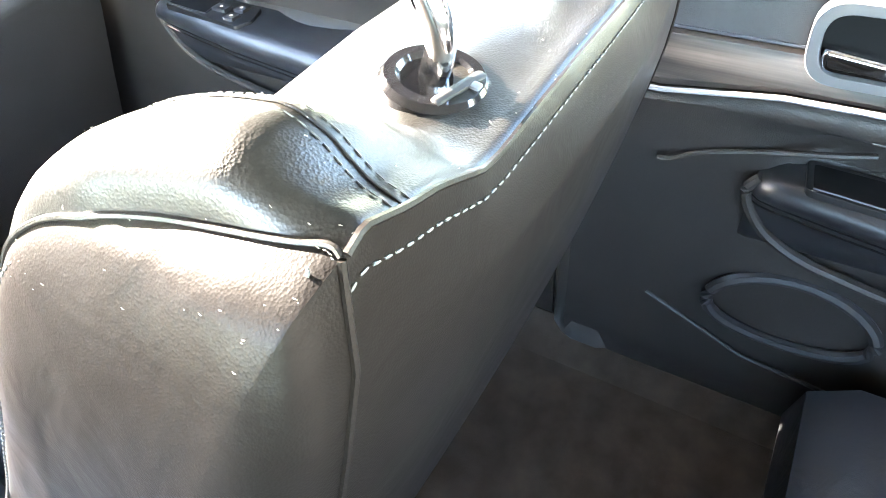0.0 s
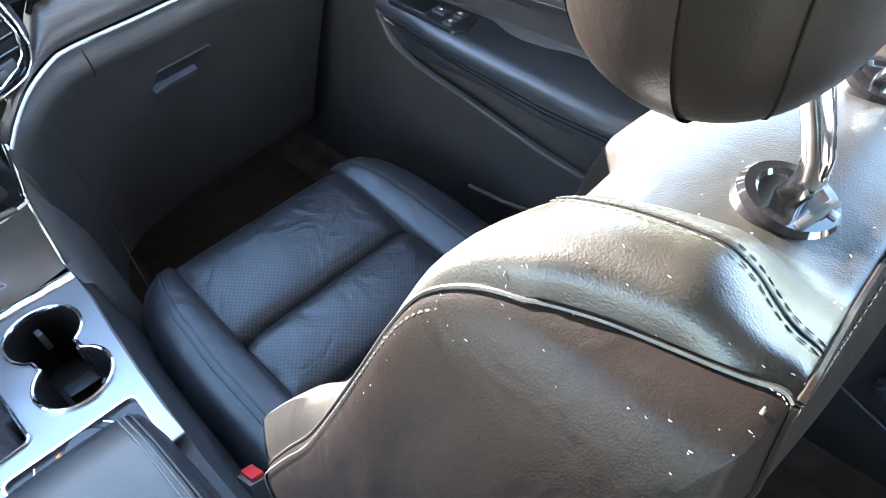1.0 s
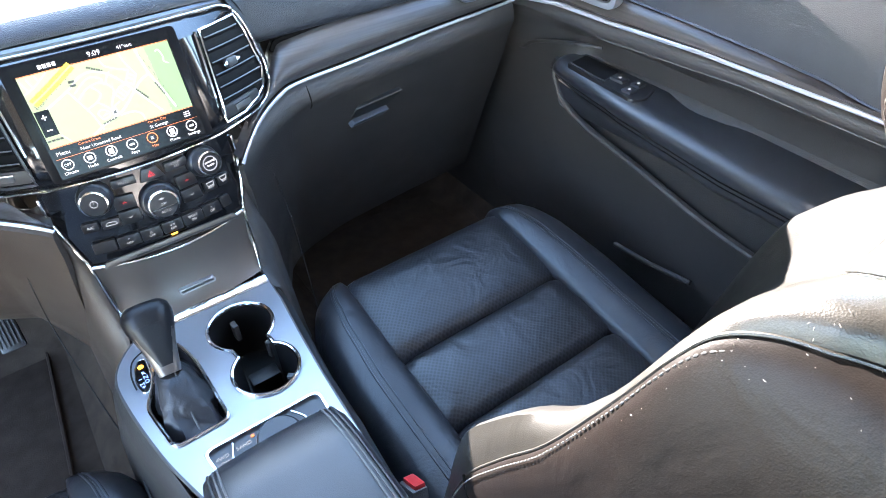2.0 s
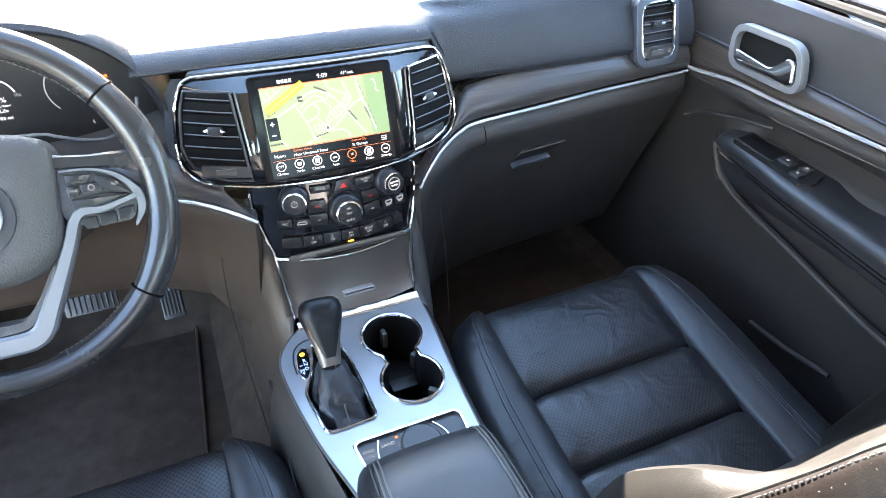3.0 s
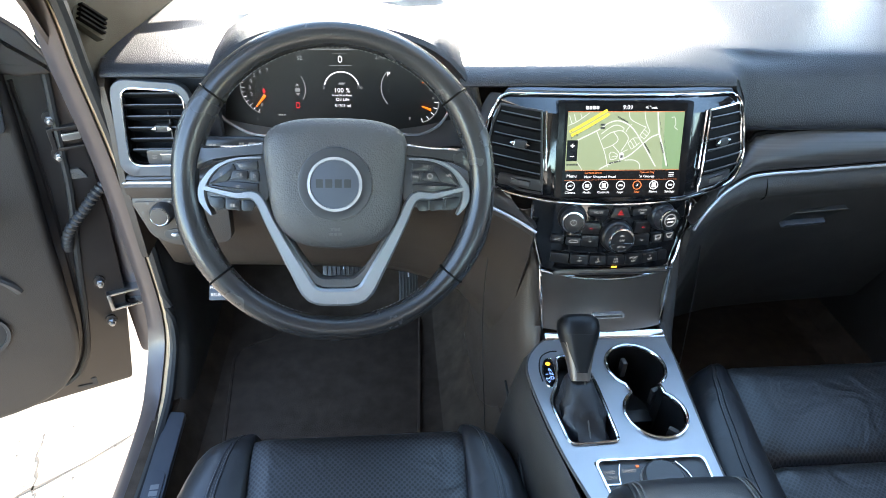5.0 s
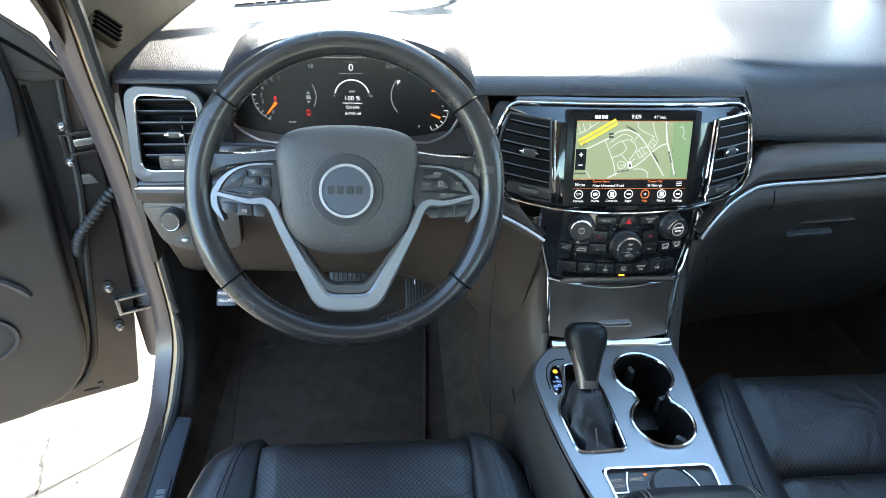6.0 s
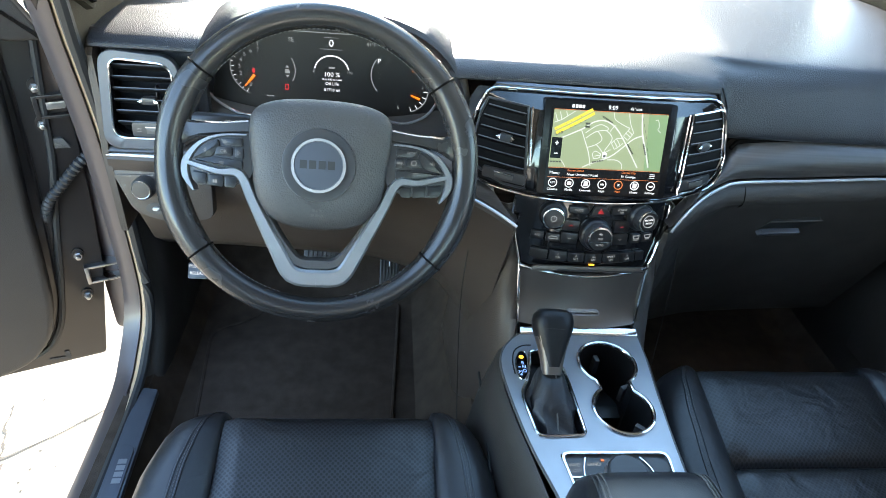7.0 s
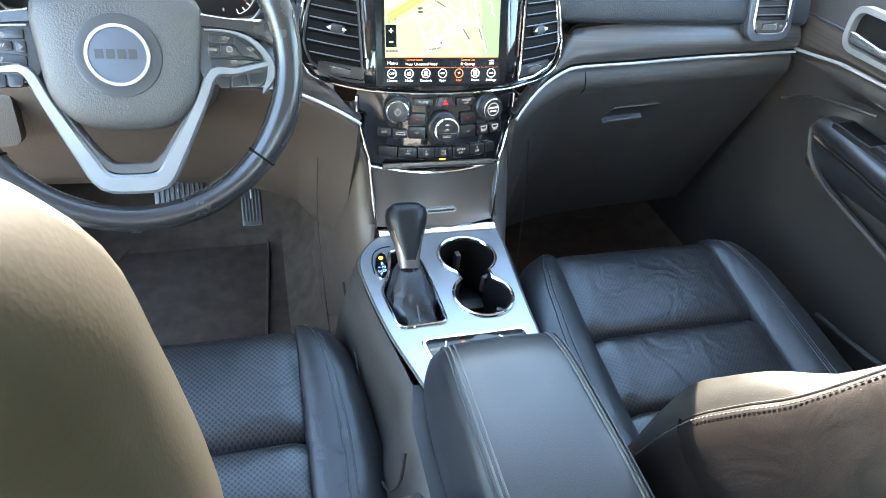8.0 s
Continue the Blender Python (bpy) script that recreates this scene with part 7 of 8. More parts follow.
# ---- doors ----
def door(y0, y1, label, x=0.70, s=1, name="car_door", handle=-0.149, full=True, at=None, dz0=0.0):
    """A door seen from inside: y0 is its front edge, y1 its rear edge, s its side."""
    L = y0 - y1
    e = thing(name, at or (s * 0.8, (y0 + y1) / 2, 0.45), label, "car door")

    def D(xx, yy, zz):
        return V(s * xx, yy, zz + dz0)

    ys = [y0 + 0.10 - (L + 0.10) * k / 36 for k in range(37)]

    def cl(y):
        return interp(y - y0, [-0.60, -0.38, -0.215, -0.095, 0.015], [1.060, 1.058, 1.050, 1.047, 1.031])

    def wt(y):      # upper edge of the wood strip, which runs out into the chrome line at the rear
        return interp(y - y0, [-0.62, -0.594, -0.552, -0.455, -0.333, -0.1], [1.061, 1.064, 1.072, 1.079, 1.084, 1.090])

    def crease(y):
        return interp(y - y0, [-0.608, -0.457, -0.30, -0.21, -0.1, 0.1], [1.031, 1.033, 1.024, 1.018, 1.018, 1.010])

    def deep(y):
        return interp(y - y0, [-0.60, -0.30, -0.15, -0.10, 0.1], [0.030, 0.038, 0.034, 0.002, 0.0])

    # upper pad, wood strip, lower panel as sheets in rows from belt to sill
    part("upper_panel", shell([[D(0.765, y, 1.178), D(0.752, y, 1.182), D(0.736, y, 1.175), D(0.722, y, 1.14), D(0.714, y, 1.105), D(0.712, y, wt(y) + 0.002)] for y in ys], 0.006, (s, 0, 0)), PAD_FINE, e, "black grained upper door pad")
    part("wood_strip", shell([[D(0.716, y, wt(y)), D(0.706, y, wt(y) - 0.004), D(0.700, y, wt(y) * 0.6 + cl(y) * 0.4), D(0.697, y, wt(y) * 0.2 + cl(y) * 0.8), D(0.704, y, cl(y) + 0.001)] for y in ys], 0.004, (s, 0, 0)), WOOD_Y, e, "dark wood strip")
    part("upper_line", tube([D(0.711, y, wt(y) + 0.001) for y in ys], 0.0017, 6), SATIN, e)
    part("chrome_line", tube([D(0.6955, y, cl(y)) for y in ys], 0.0030, 8), BRIGHT, e, "thin polished chrome line")
    part("middle_panel", shell([[D(0.712, y, cl(y) - 0.001), D(0.701, y, cl(y) - 0.006), D(0.696, y, cl(y) - 0.014), D(0.6965, y, crease(y) + 0.005), D(0.700, y, crease(y)), D(0.704 + deep(y) * 0.5, y, crease(y) - 0.012), D(0.707 + deep(y), y, 0.995), D(0.710 + deep(y), y, 0.962), D(0.722, y, 0.94), D(0.724, y, 0.88), D(0.727, y, 0.80), D(0.732, y, 0.70), D(0.738, y, 0.58), D(0.748, y, 0.52), D(0.77, y, 0.49)] for y in ys], 0.006, (s, 0, 0)), LOWER, e, "black lower door panel")
    # rod of paler plastic imitates the highlight along the sharp crease
    part("crease", tube([D(0.6995, y, crease(y) + 0.001) for y in ys if y < y0 - 0.17], 0.0016, 6), PLASTIC, e)
    part("core", box(min(s * 0.775, s * 0.86), max(s * 0.775, s * 0.86), y1, y0, 0.48, 1.16, 0.01), JAMB, e)
    part("outer_skin", shell([[D(xx, y, z) for xx, z in ((0.84, 1.185), (0.875, 1.12), (0.915, 0.98), (0.935, 0.80), (0.93, 0.6), (0.90, 0.42), (0.86, 0.40))] for y in ys], 0.006, (-s, 0, 0)), PAINT, e, "dark grey painted outer skin")

    # armrest: blunt nose, flat top with a grab pocket behind the switches, stitched side
    def edge(u):
        return interp(u, [-0.70, -0.582, -0.434, -0.335, -0.262, -0.202, -0.122, -0.106, -0.098], [0.634, 0.632, 0.643, 0.650, 0.658, 0.670, 0.682, 0.690, 0.704])

    def side(u):
        return interp(u, [-0.70, -0.593, -0.493, -0.383, -0.285, -0.251, -0.209, -0.119, -0.106, -0.098], [0.640, 0.640, 0.640, 0.652, 0.663, 0.671, 0.677, 0.694, 0.699, 0.707])

    rows, us = [], [-0.098, -0.101, -0.106, -0.113] + [-0.122 - (L - 0.16) * k / 28 for k in range(29)]
    for u in us:
        xi, xs = edge(u), side(u)
        zt = 0.958 - interp(u, [-0.7, -0.12, -0.098], [0.006, 0.0, 0.010])
        dip = interp(u, [-0.455, -0.43, -0.38, -0.345, -0.325], [0.0, 0.004, 0.007, 0.006, 0.0])
        rows.append([D(0.752, y0 + u, zt + 0.001 - dip), D(0.728, y0 + u, zt + 0.002 - dip), D(min(xi + 0.050, 0.724), y0 + u, zt + 0.003 - dip * 0.8), D(xi + 0.024, y0 + u, zt + 0.003), D(xi + 0.010, y0 + u, zt), D(xi + 0.002, y0 + u, zt - 0.007), D(xi, y0 + u, zt - 0.017),
                     D(xs, y0 + u, 0.926), D(xs + 0.002, y0 + u, 0.918), D(xs + 0.010, y0 + u, 0.900), D(max(0.712, xs + 0.012), y0 + u, 0.868), D(0.730, y0 + u, 0.845)])
    part("armrest", shell([spline(r, 2) for r in rows], 0.004, (s, 0, -0.3)), SMOOTH_LEATHER, e, "padded black armrest with a stitched edge")
    for dz in (0.9265, 0.9185):
        part("armrest_stitch", tube([D(side(u) - 0.0005 + (0.0022 if dz < 0.92 else 0.0), y0 + u, dz) for u in us], 0.0012, 5), SEAM, e)
    # sweep line from the armrest nose down to the rear
    P = spline([D(0.706, y0 - 0.103, 0.949), D(0.706, y0 - 0.093, 0.930), D(0.707, y0 - 0.105, 0.901), D(0.708, y0 - 0.127, 0.876), D(0.708, y0 - 0.165, 0.855), D(0.709, y0 - 0.216, 0.842), D(0.710, y0 - 0.285, 0.829), D(0.711, y0 - 0.348, 0.816), D(0.712, y0 - 0.449, 0.795), D(0.713, y0 - 0.521, 0.786), D(0.716, y1 + 0.02, 0.765)], 5)
    part("sweep_line", tube(P, 0.0065, 8), LOWER, e)
    part("brow", tube(spline([D(0.711, y0 + 0.005, 0.938), D(0.707, y0 - 0.012, 0.944), D(0.7045, y0 - 0.039, 0.962), D(0.704, y0 - 0.095, 0.980), D(0.706, y0 - 0.155, 0.993), D(0.716, y0 - 0.19, 0.996)], 5), 0.0035, 8), LOWER, e)
    # handle bezel and lever
    hy, hz = y0 + handle, 1.107 + dz0
    hm = Matrix(((0, 0, -s, s * 0.694), (-s * 1.0, 0, 0, hy), (0, 1, 0, hz), (0, 0, 0, 1)))
    if s < 0:
        hm = Matrix(((0, 0, -s, s * 0.694), (1.0, 0, 0, hy), (0, 1, 0, hz), (0, 0, 0, 1)))
    ho = rounded([(-0.073, -0.038), (0.083, -0.037), (0.060, 0.038), (-0.079, 0.036)], 0.030, 9)
    hi = rounded([(-0.063, -0.028), (0.071, -0.028), (0.053, 0.028), (-0.068, 0.026)], 0.022, 9)
    part("handle_bezel", ring_slab([(p.x, p.y) for p in ho], [(p.x, p.y) for p in hi], -0.012, 0.004, hm), SILVER_LIGHT, e, "satin silver handle surround")
    part("handle_well", slab([(p.x, p.y) for p in hi], -0.014, -0.009, 0, hm), SLAT, e)
    part("lever", slab(rounded([(-0.063, -0.004), (-0.024, -0.008), (0.014, -0.012), (0.028, -0.001), (0.042, 0.014), (0.056, 0.012), (0.064, -0.022), (0.054, -0.027), (-0.059, -0.025)], 0.009, 5), -0.006, 0.006, 0.005, hm, 3), CHROME, e, "polished chrome pull lever")
    # switches
    sw = Matrix(((0, s, 0, s * 0.700), (-1, 0, 0, y0 - 0.215), (0, 0, 1, 0.9635 + dz0), (0, 0, 0, 1)))
    part("switch_plate", slab(rounded([(-0.077, 0.037), (0, 0.032), (0.082, 0.030), (0.098, -0.009), (0.088, -0.032), (-0.008, -0.022), (-0.072, -0.015)], 0.007), -0.014, 0.0, 0.002, sw), BUTTON, e, "black switch panel")
    part("pull_recess", slab(rounded([(-0.070, 0.030), (0.010, 0.026), (0.016, -0.015), (-0.006, -0.016), (-0.066, -0.010)], 0.005), -0.002, 0.0006, 0, sw), SLAT, e)
    part("recess_rim", tube([sw @ V(*p, 0.0012) for p in ((-0.066, -0.012), (-0.006, -0.018), (0.018, -0.018), (0.012, 0.027))], 0.0012, 6), PLASTIC_SMOOTH, e)
    for kx, ky, kw in ((0.030, 0.004, 0.013), (0.066, -0.014, 0.009), (0.062, 0.012, 0.009)):
        part("switch", slab(rounded([(kx - kw, ky - 0.009), (kx + kw, ky - 0.009), (kx + kw, ky + 0.009), (kx - kw, ky + 0.009)], 0.002), -0.001, 0.0045, 0.0015, sw), PLASTIC_SMOOTH, e)
        part("switch_mark", slab(circle(kx, ky, 0.0026, 10), 0.0044, 0.0049, 0, sw), E_GREY, e)
    # pocket strip low down
    part("pocket_strip", tube([D(0.722, y0 - 0.285, 0.632), D(0.716, y0 - 0.37, 0.645), D(0.720, y0 - 0.455, 0.658)], 0.005, 8), LOWER, e)
    # glass and frame
    g = part("glass", shell([[D(0.80, y0 - 0.04 - (L - 0.06) * k, 1.17), D(0.70, y0 - (0.42 if full else 0.04) - (L - (0.48 if full else 0.06)) * k, 1.585)] for k in (0, 0.5, 1)], 0.004), GLASS, e, "clear side window glass")
    g.visible_shadow = False
    part("belt_seal", tube([D(0.778, y, 1.186) for y in ys], 0.007, 8), RUBBER, e)
    return e


pd = door(0.045, -0.72, "black passenger door trim with silver handle surround and wood strip")
part("sail_panel", slab(rounded([(0.30, 1.165), (0.054, 1.165), (0.050, 1.22), (0.030, 1.30), (0.11, 1.30)], [0.004, 0.004, 0.02, 0.01, 0.02]), -0.012, 0.0, 0.003, Matrix(((0, 0, -1, 0.744), (1, 0, 0, 0), (0, 1, 0, 0), (0, 0, 0, 1)))), DOORTRIM, pd, "dark triangular sail panel at the mirror")

rd = door(-0.845, -1.75, "black rear door trim with silver handle surround and wood strip", full=False, name="car_door", handle=-0.175, dz0=-0.042)
door(-0.845, -1.75, "black rear door trim on the driver side", s=-1, full=False, name="car_door")

ov = [V(0.728 - 0.012 * math.cos(radians(a)) ** 2, -1.03 + 0.095 * math.cos(radians(a)), 0.705 + 0.055 * math.sin(radians(a))) for a in range(0, 360, 12)]
part("pocket_rim", tube(ov, 0.008, 8, closed=True), PLASTIC_SMOOTH, rd, "smooth oval pocket rim")
part("trim_line", tube([V(0.731, -0.86, 0.66), V(0.729, -1.0, 0.60), V(0.732, -1.3, 0.56)], 0.003, 6), PLASTIC_SMOOTH, rd)

# small slotted defogger outlet in the driver side pillar trim
dv = thing("defogger_vent", (-0.722, 0.07, 1.228), "small brown slotted side defogger vent in the pillar trim", "vent")
vm = frame_at((-0.722, 0.066, 1.232), (0, 0.94, -0.26), (0.9, -0.22, 0.3)) @ pose(0, 0, 0, 0, 0, -38)
part("bezel", slab(rounded([(-0.026, -0.016), (0.026, -0.016), (0.026, 0.016), (-0.026, 0.016)], 0.006), -0.012, -0.001, 0.0015, vm), PILLAR, dv)
for k in range(4):
    part("slot", slab(rounded([(-0.021, 0.008 - 0.0068 * k), (0.020, 0.0105 - 0.0068 * k), (0.020, 0.0135 - 0.0068 * k), (-0.021, 0.011 - 0.0068 * k)], 0.001), -0.004, 0.0060, 0, vm), SEAM, dv)

# small round speaker in the passenger side pillar trim
sp = thing("pillar_speaker", (0.714, 0.131, 1.203), "small round black speaker with a ribbed grille in the pillar trim", "speaker")
tm = frame_at((0.714, 0.131, 1.203), (0, 1, 0), (-0.97, -0.2, 0.1))
part("ring", turned([(0.029, -0.010), (0.029, 0.000), (0.027, 0.003), (0.024, 0.003), (0.022, 0.000), (0.022, -0.010)], 36, tm), BUTTON, sp, "smooth black ring")
part("grille", slab(circle(0, 0, 0.0225, 28), -0.010, -0.001, 0, tm), RUBBER, sp)
for k in range(-4, 5):
    w = math.sqrt(0.0215 ** 2 - (0.0046 * k) ** 2)
    part("rib", box(-w, w, 0.0046 * k - 0.0012, 0.0046 * k + 0.0012, -0.001, 0.0006, 0, m=tm), BUTTON, sp)

# ---- pedals, mats, sill ----
for nm, at, w, h, tilt in (("brake_pedal", (-0.445, 0.34, 0.60), 0.05, 0.027, 35), ("accelerator_pedal", (-0.30, 0.335, 0.575), 0.022, 0.055, 40)):
    e = thing(nm, at, "black ribbed rubber " + nm.replace("_", " "), "pedal")
    m = Matrix.Translation(at) @ pose(0, 0, 0, 90 - tilt)
    part("pad", box(-w, w, -h, h, -0.008, 0.0, 0.005, m=m), PLASTIC_SMOOTH, e)
    for k in range(9 if w > 0.03 else 6):
        n = 9 if w > 0.03 else 6
        x = -w * 0.8 + 1.6 * w * k / (n - 1)
        part("rib", box(x - 0.0018, x + 0.0018, -h * 0.82, h * 0.82, 0.0, 0.003, 0.001, m=m), RUBBER, e)
    part("arm", tube([Vector(at) + V(0, 0.008, 0), Vector(at) + V(0.0, 0.09, 0.10), Vector(at) + V(0, 0.14, 0.30)], 0.008, 8), STEEL, e)

pr = thing("brake_release", (-0.684, 0.206, 0.64), "black brake release lever with printed words given a glow", "release lever")
rm = frame_at((-0.684, 0.20, 0.662), (1, 0, 0), (0, -0.75, 0.66))
part("lever", slab(rounded([(-0.020, -0.017), (0.020, -0.017), (0.020, 0.017), (-0.020, 0.017)], 0.005), -0.012, 0.004, 0.002, rm), BUTTON, pr)
# plain print, made to glow so it reads in the dark footwell
lettering("PUSH TO", 0.0085, rm @ Matrix.Translation((0, 0.008, 0.0045)), E_WHITE, pr)
lettering("RELEASE", 0.0085, rm @ Matrix.Translation((0, -0.006, 0.0045)), E_WHITE, pr)
part("stem", tube([V(-0.684, 0.21, 0.66), V(-0.684, 0.30, 0.70), V(-0.684, 0.4, 0.80)], 0.01, 8), PLASTIC, pr)

fm = thing("floor_mat", (-0.47, 0.18, 0.425), "black carpet floor mat with bound edge", "floor mat")
mo = rounded([(-0.66, -0.15), (-0.298, -0.15), (-0.270, 0.40), (-0.56, 0.40), (-0.61, 0.305), (-0.700, 0.265)], 0.04, 6)
part("carpet_pad", slab([(p.x, p.y) for p in mo], 0.4315, 0.4365, 0.001), MATM, fm)
part("binding", tube([V(p.x, p.y, 0.4355) for p in mo], 0.004, 6, closed=True), MATM, fm, "dark bound edge")
fm2 = thing("floor_mat", (0.45, 0.18, 0.425), "black carpet floor mat in the passenger footwell", "floor mat")
mo = rounded([(0.685, -0.15), (0.245, -0.15), (0.255, 0.38), (0.66, 0.38)], 0.04, 6)
part("carpet_pad", slab([(p.x, p.y) for p in mo], 0.4315, 0.4365, 0.001), MATM, fm2)

# door opening on the driver side: painted sill and front post, seals, scuff plate
def opening(x, off):
    return spline([(x, -0.95, 0.49 + off), (x, -0.4, 0.485 + off), (x, -0.02, 0.49 + off), (x, 0.10, 0.53 + off), (x + 0.005, 0.16 - off, 0.62), (x + 0.01, 0.155 - off, 0.80), (x + 0.02, 0.12 - off, 1.0), (x + 0.03, 0.07 - off, 1.16), (x + 0.06, -0.02 - off, 1.32), (x + 0.13, -0.28, 1.56 - off)], 6)


a, b = opening(-0.795, 0.0), opening(-0.826, -0.012)
c, d = opening(-0.775, 0.012), opening(-0.755, 0.02)
rows = [[q + V(-0.012, 0.06, -0.12), q + V(-0.003, 0.006, -0.006), q, p + V(-0.012, 0.0, -0.001), p] for p, q in zip(a, b)]
structure("door_frame", shell(rows, 0.006, (-1, 0.3, -0.5)), PAINT, "dark grey painted door opening flange and sill", "door frame")
# inner flange: its tan is painted-in sun bounce over the dark grey body
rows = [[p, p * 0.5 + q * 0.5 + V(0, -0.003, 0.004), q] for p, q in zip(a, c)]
structure("door_frame_inner", shell(rows, 0.004, (0, 0.5, -0.5)), FLANGE_LIT, "painted inner flange with warm sun bounce put into its tan colour", "door frame")
structure("door_seal", tube(c, 0.009, 8), RUBBER, "black rubber door seal along the opening", "seal")
sp = thing("sill_plate", (-0.755, -0.15, 0.505), "satin grey scuff plate with an embossed blank mark", "sill plate")
part("plate", slab(rounded([(-0.775, 0.03), (-0.738, 0.026), (-0.722, -0.50), (-0.762, -0.50)], 0.006), 0.498, 0.509, 0.003), SATIN, sp)
part("step", slab(rounded([(-0.766, -0.10), (-0.738, -0.105), (-0.728, -0.42), (-0.756, -0.42)], 0.012), 0.508, 0.5125, 0.002), SATIN, sp)
bars(0.05, 0.014, 4, frame_at((-0.748, -0.155, 0.513), (0.05, -1, 0), (0, 0, 1)) @ pose(0, 0, 0, 0, 0, 180), SILVER_LIGHT, sp, "mark_bar")
def mouth(z):
    return interp(z, [0.46, 0.50, 0.53, 0.62, 0.80, 1.0], [0.02, 0.06, 0.10, 0.158, 0.155, 0.12])


structure("kick_panel_left", shell([[V(x, min(0.75, mouth(z) + d), z) for z in (0.44, 0.50, 0.53, 0.57, 0.62, 0.70, 0.80, 0.90, 0.96)] for x, d in ((-0.778, 0.002), (-0.768, 0.006), (-0.756, 0.016), (-0.749, 0.035), (-0.746, 0.07), (-0.745, 0.2), (-0.745, 0.6))], 0.006, (-1, 0.3, 0)), LOWER, "dark curved plastic kick panel", "trim")
structure("kick_panel_right", shell([[V(0.745, y, z) for z in (0.42, 0.6, 0.8, 1.1)] for y in (0.04, 0.3, 0.7)], 0.01, (1, 0, 0)), LOWER, "dark plastic kick panel", "trim")
structure("post_outer", box(-0.93, -0.85, 0.30, 0.7, 0.40, 1.15, 0.02), PAINT, "dark grey painted hinge post", "post")
structure("fender", box(-0.955, -0.90, 0.42, 1.6, 0.55, 1.12, 0.04), PAINT, "dark grey painted front fender", "fender")

# ---- the open driver door, swung out on its hinges ----
od = thing("car_door", (-0.945, 0.265, 0.36), "open driver door with dark trim, bolts, hinges and loom", "car door")
DA, DD, DN = V(-0.945, 0.265, 0.0), V(-0.917, -0.40, 0), V(0.40, -0.917, 0)
DM = Matrix(((DD.x, 0, DN.x, DA.x), (DD.y, 0, DN.y, DA.y), (0, 1, 0, 0), (0, 0, 0, 1)))   # local: along the door, up, inwards
edge = [(0.0, 0.36), (-0.022, 0.486), (-0.043, 0.61), (-0.054, 0.78), (-0.058, 0.90), (-0.055, 1.04), (-0.052, 1.115), (0.03, 1.17), (0.2, 1.185), (0.95, 1.19), (0.95, 0.40), (0.3, 0.365)]
part("frame_metal", slab(rounded(edge, 0.01, 3), -0.13, 0.0, 0.006, DM), JAMB, od, "dark painted door metal")
trim = [(0.030, 1.175), (0.026, 1.09), (0.036, 0.92), (0.048, 0.78), (0.056, 0.65), (0.068, 0.53), (0.10, 0.455), (0.17, 0.405), (0.35, 0.395), (0.92, 0.42), (0.93, 1.19)]
to = [V(p.x, p.y, 0) for p in spline([(*p, 0) for p in trim], 4, False)]
part("trim_panel", slab([(p.x, p.y) for p in to], -0.002, 0.045, 0.014, DM, 4), DOORTRIM, od, "dark moulded trim panel")
part("upper_trim", slab(rounded([(0.036, 1.175), (0.033, 1.09), (0.045, 1.01), (0.92, 1.0), (0.93, 1.19)], 0.012, 4), 0.043, 0.058, 0.006, DM), PAD_FINE, od, "grained upper pad")
part("sweep", tube(spline([DM @ V(0.125, 0.695, 0.042), DM @ V(0.14, 0.725, 0.046), DM @ V(0.18, 0.755, 0.048), DM @ V(0.35, 0.80, 0.050), DM @ V(0.6, 0.84, 0.052), DM @ V(0.9, 0.86, 0.052)], 5), 0.008, 8), PLASTIC_SMOOTH, od)
part("armrest", tube(spline([DM @ V(0.13, 0.88, 0.055), DM @ V(0.3, 0.91, 0.085), DM @ V(0.6, 0.93, 0.095), DM @ V(0.88, 0.93, 0.08)], 6), 0.035, 12), LEATHER, od, "padded black armrest")
part("speaker_grille", slab(circle(0.245, 0.62, 0.075, 30, 0.055), 0.044, 0.048, 0.002, DM), RUBBER, od, "black speaker grille")
part("speaker_ring", ring_slab(circle(0.245, 0.62, 0.08, 30, 0.06), circle(0.245, 0.62, 0.073, 30, 0.053), 0.044, 0.052, DM), PLASTIC_SMOOTH, od)
seal = spline([DM @ V(*p, 0.004) for p in ((-0.035, 1.10), (-0.018, 0.95), (-0.008, 0.86), (0.022, 0.70), (0.045, 0.57), (0.075, 0.46), (0.14, 0.40), (0.35, 0.385))], 6)
part("door_seal", tube(seal, 0.007, 8), RUBBER, od, "black rubber seal")
part("inner_crease", tube(spline([DM @ V(*p, 0.002) for p in ((0.02, 1.08), (0.022, 0.95), (0.03, 0.80), (0.045, 0.62), (0.065, 0.50), (0.12, 0.42), (0.3, 0.39))], 6), 0.004, 6), JAMB, od)
for u, z in ((-0.016, 1.003), (-0.011, 0.934), (-0.003, 0.644), (0.001, 0.539)):
    b = DM @ Matrix.Translation((u, z, 0.0))
    part("washer", turned([(0.0115, 0.0), (0.0115, 0.004), (0.008, 0.0045)], 20, b @ Matrix.Diagonal((1, 1.4, 1, 1))), JAMB, od)
    part("bolt", turned([(0.0085, 0.002), (0.0085, 0.009), (0.0075, 0.010), (0.005, 0.010), (0.005, 0.017), (0.004, 0.0175)], 6, b), STEEL, od, "zinc hex bolt")
for z in (0.968, 0.592):
    part("hinge", merge(box(-0.075, -0.008, z - 0.022, z - 0.016, -0.03, 0.012, 0.002, m=DM), box(-0.075, -0.008, z + 0.016, z + 0.022, -0.03, 0.012, 0.002, m=DM), box(-0.014, -0.006, z - 0.022, z + 0.022, -0.03, 0.013, 0.002, m=DM)), STEEL if z < 0.8 else JAMB, od, "stamped steel hinge")
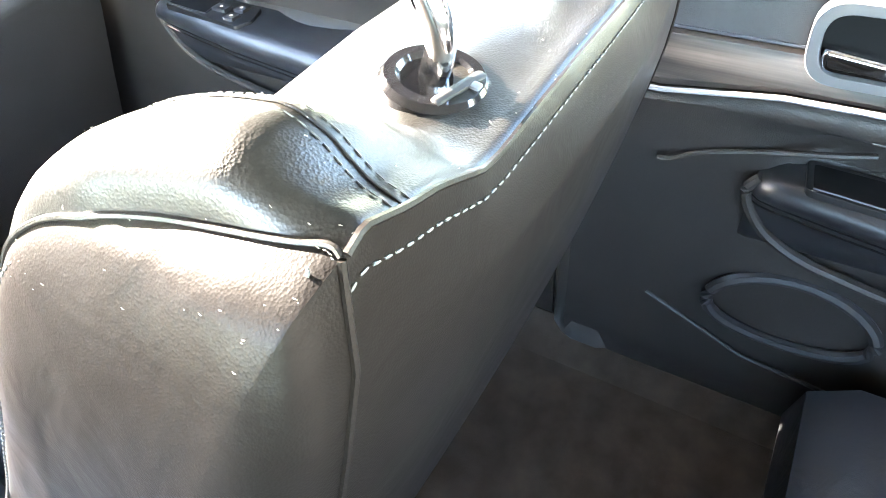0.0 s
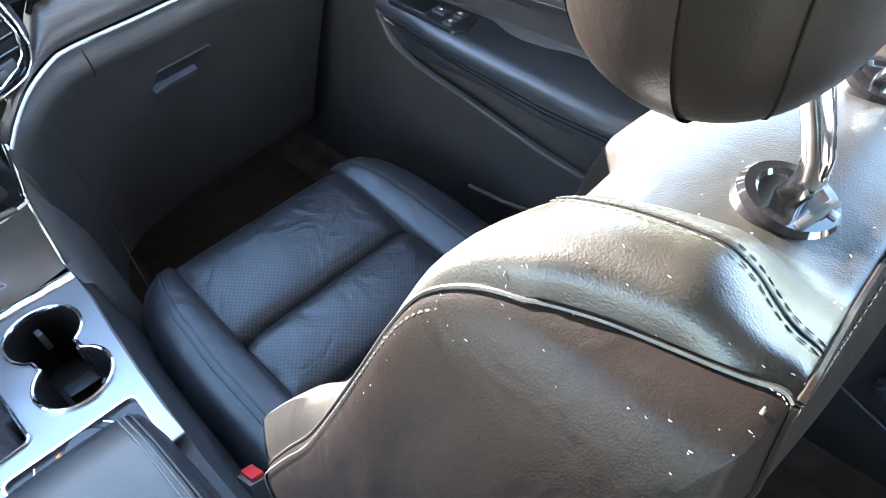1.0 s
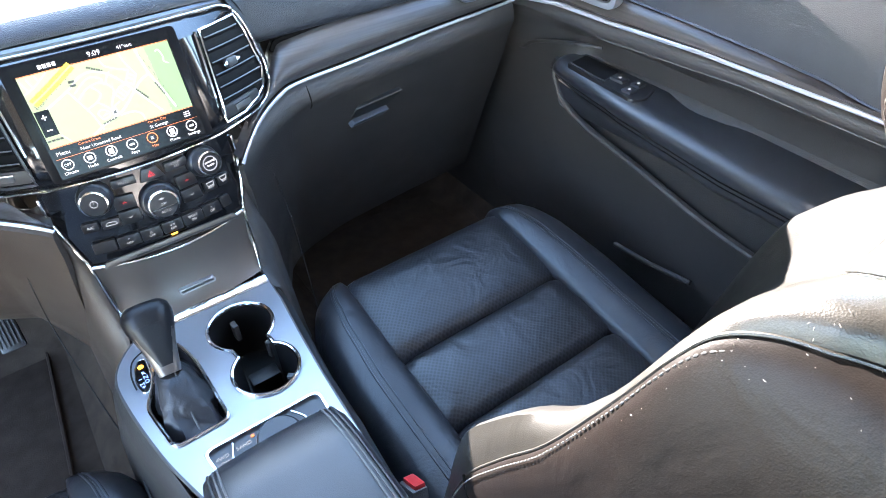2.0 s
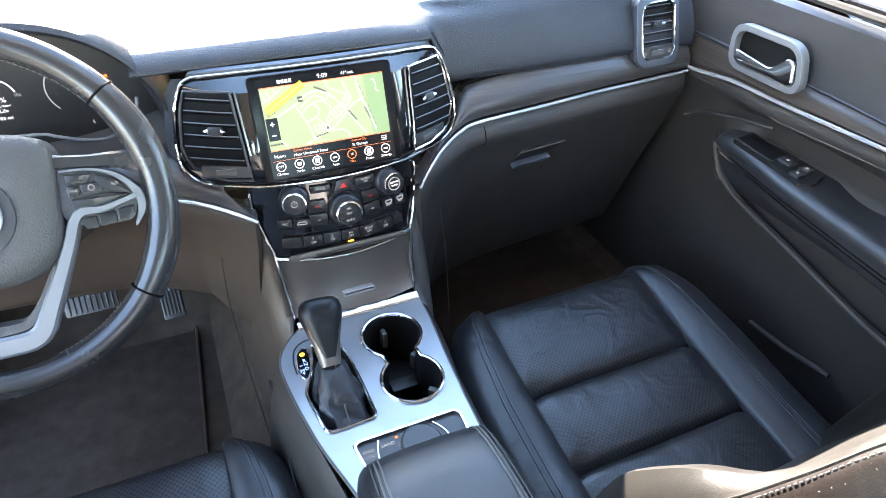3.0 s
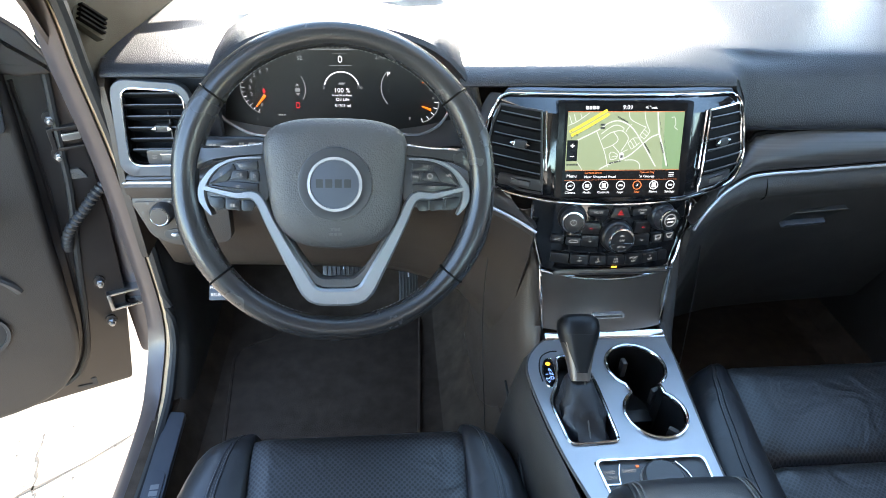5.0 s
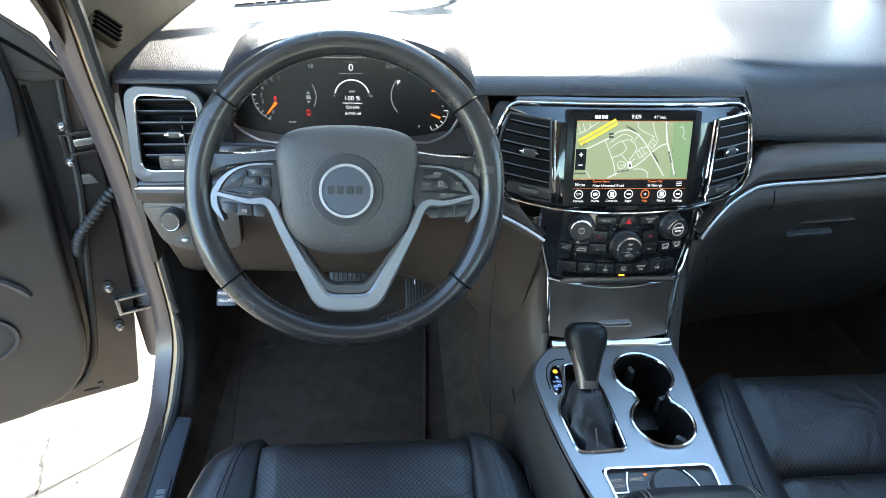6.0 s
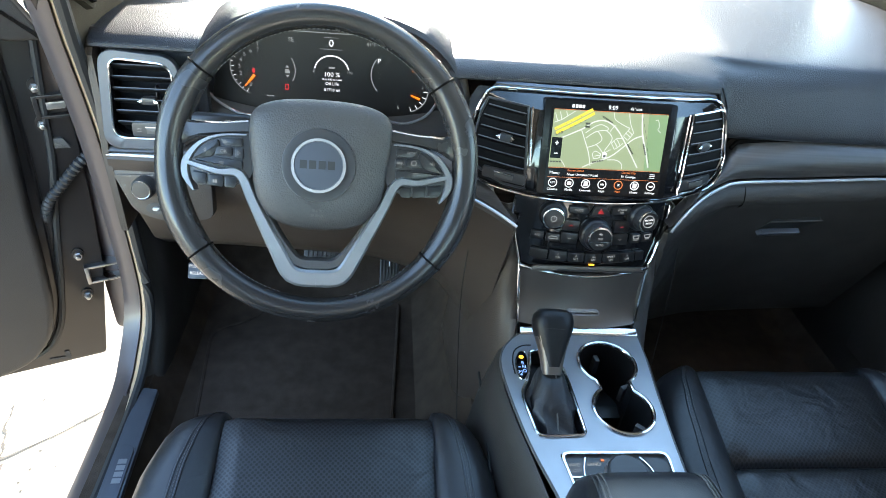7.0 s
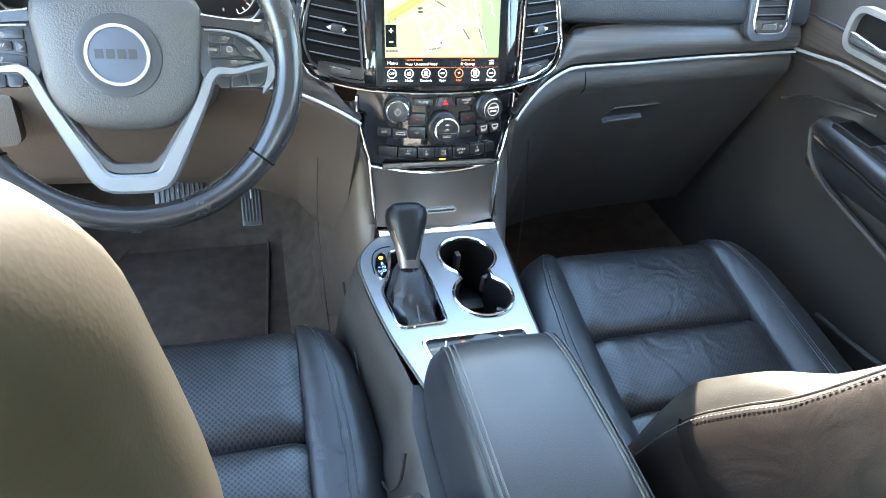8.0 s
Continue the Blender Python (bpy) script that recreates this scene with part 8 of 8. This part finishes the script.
part("check_strap", box(-0.09, -0.025, 0.962, 0.976, 0.004, 0.010, 0.002, m=DM), STEEL, od, "steel check strap")
part("tag", slab(rounded([(-0.046, 0.882), (-0.012, 0.886), (-0.008, 0.906), (-0.036, 0.904)], 0.004), 0.0, 0.006, 0.002, DM), PLASTIC, od, "grey plastic clip")
lp = spline([DM @ V(-0.075, 0.868, 0.006), DM @ V(-0.05, 0.857, 0.022), DM @ V(-0.018, 0.825, 0.026), DM @ V(0.012, 0.792, 0.024), DM @ V(0.026, 0.757, 0.014), DM @ V(0.028, 0.74, 0.0)], 9)
part("loom", tube(lp, [0.011 if i % 2 else 0.0085 for i in range(len(lp))], 12), RUBBER, od, "ribbed rubber wiring loom")
part("drain_slot", slab(rounded([(0.07, 0.372), (0.11, 0.378), (0.11, 0.384), (0.08, 0.380), (0.08, 0.395), (0.07, 0.395)], 0.001), 0.0, 0.002, 0, DM), RUBBER, od)
part("mirror_sail", slab(rounded([(-0.054, 1.09), (-0.048, 1.112), (-0.023, 1.161), (0.022, 1.206), (0.10, 1.275), (0.16, 1.30), (0.17, 1.15), (0.0, 1.09)], 0.004), -0.11, 0.03, 0.008, DM, 3), DOORTRIM, od, "dark plastic mirror sail panel")
part("sail_seal", tube([DM @ V(*p, 0.028) for p in ((-0.052, 1.10), (-0.046, 1.116), (-0.021, 1.165), (0.024, 1.21), (0.10, 1.279))], 0.004, 6), BROWN, od)
part("belt_cap", slab(rounded([(0.15, 1.165), (0.15, 1.195), (0.94, 1.200), (0.94, 1.17)], 0.002), -0.125, 0.062, 0.004, DM), DEEP, od, "matt black belt line strip")
g = part("glass", slab([(0.0, 1.15), (0.9, 1.18), (0.9, 1.58), (0.45, 1.56)], -0.07, -0.066, 0, DM), GLASS, od, "clear side window glass")
g.visible_shadow = False
part("window_frame", tube([DM @ V(-0.03, 1.12, -0.07), DM @ V(0.2, 1.34, -0.09), DM @ V(0.45, 1.56, -0.13), DM @ V(0.7, 1.60, -0.14), DM @ V(0.93, 1.58, -0.14), DM @ V(0.94, 1.18, -0.07)], 0.014, 8), RUBBER, od)
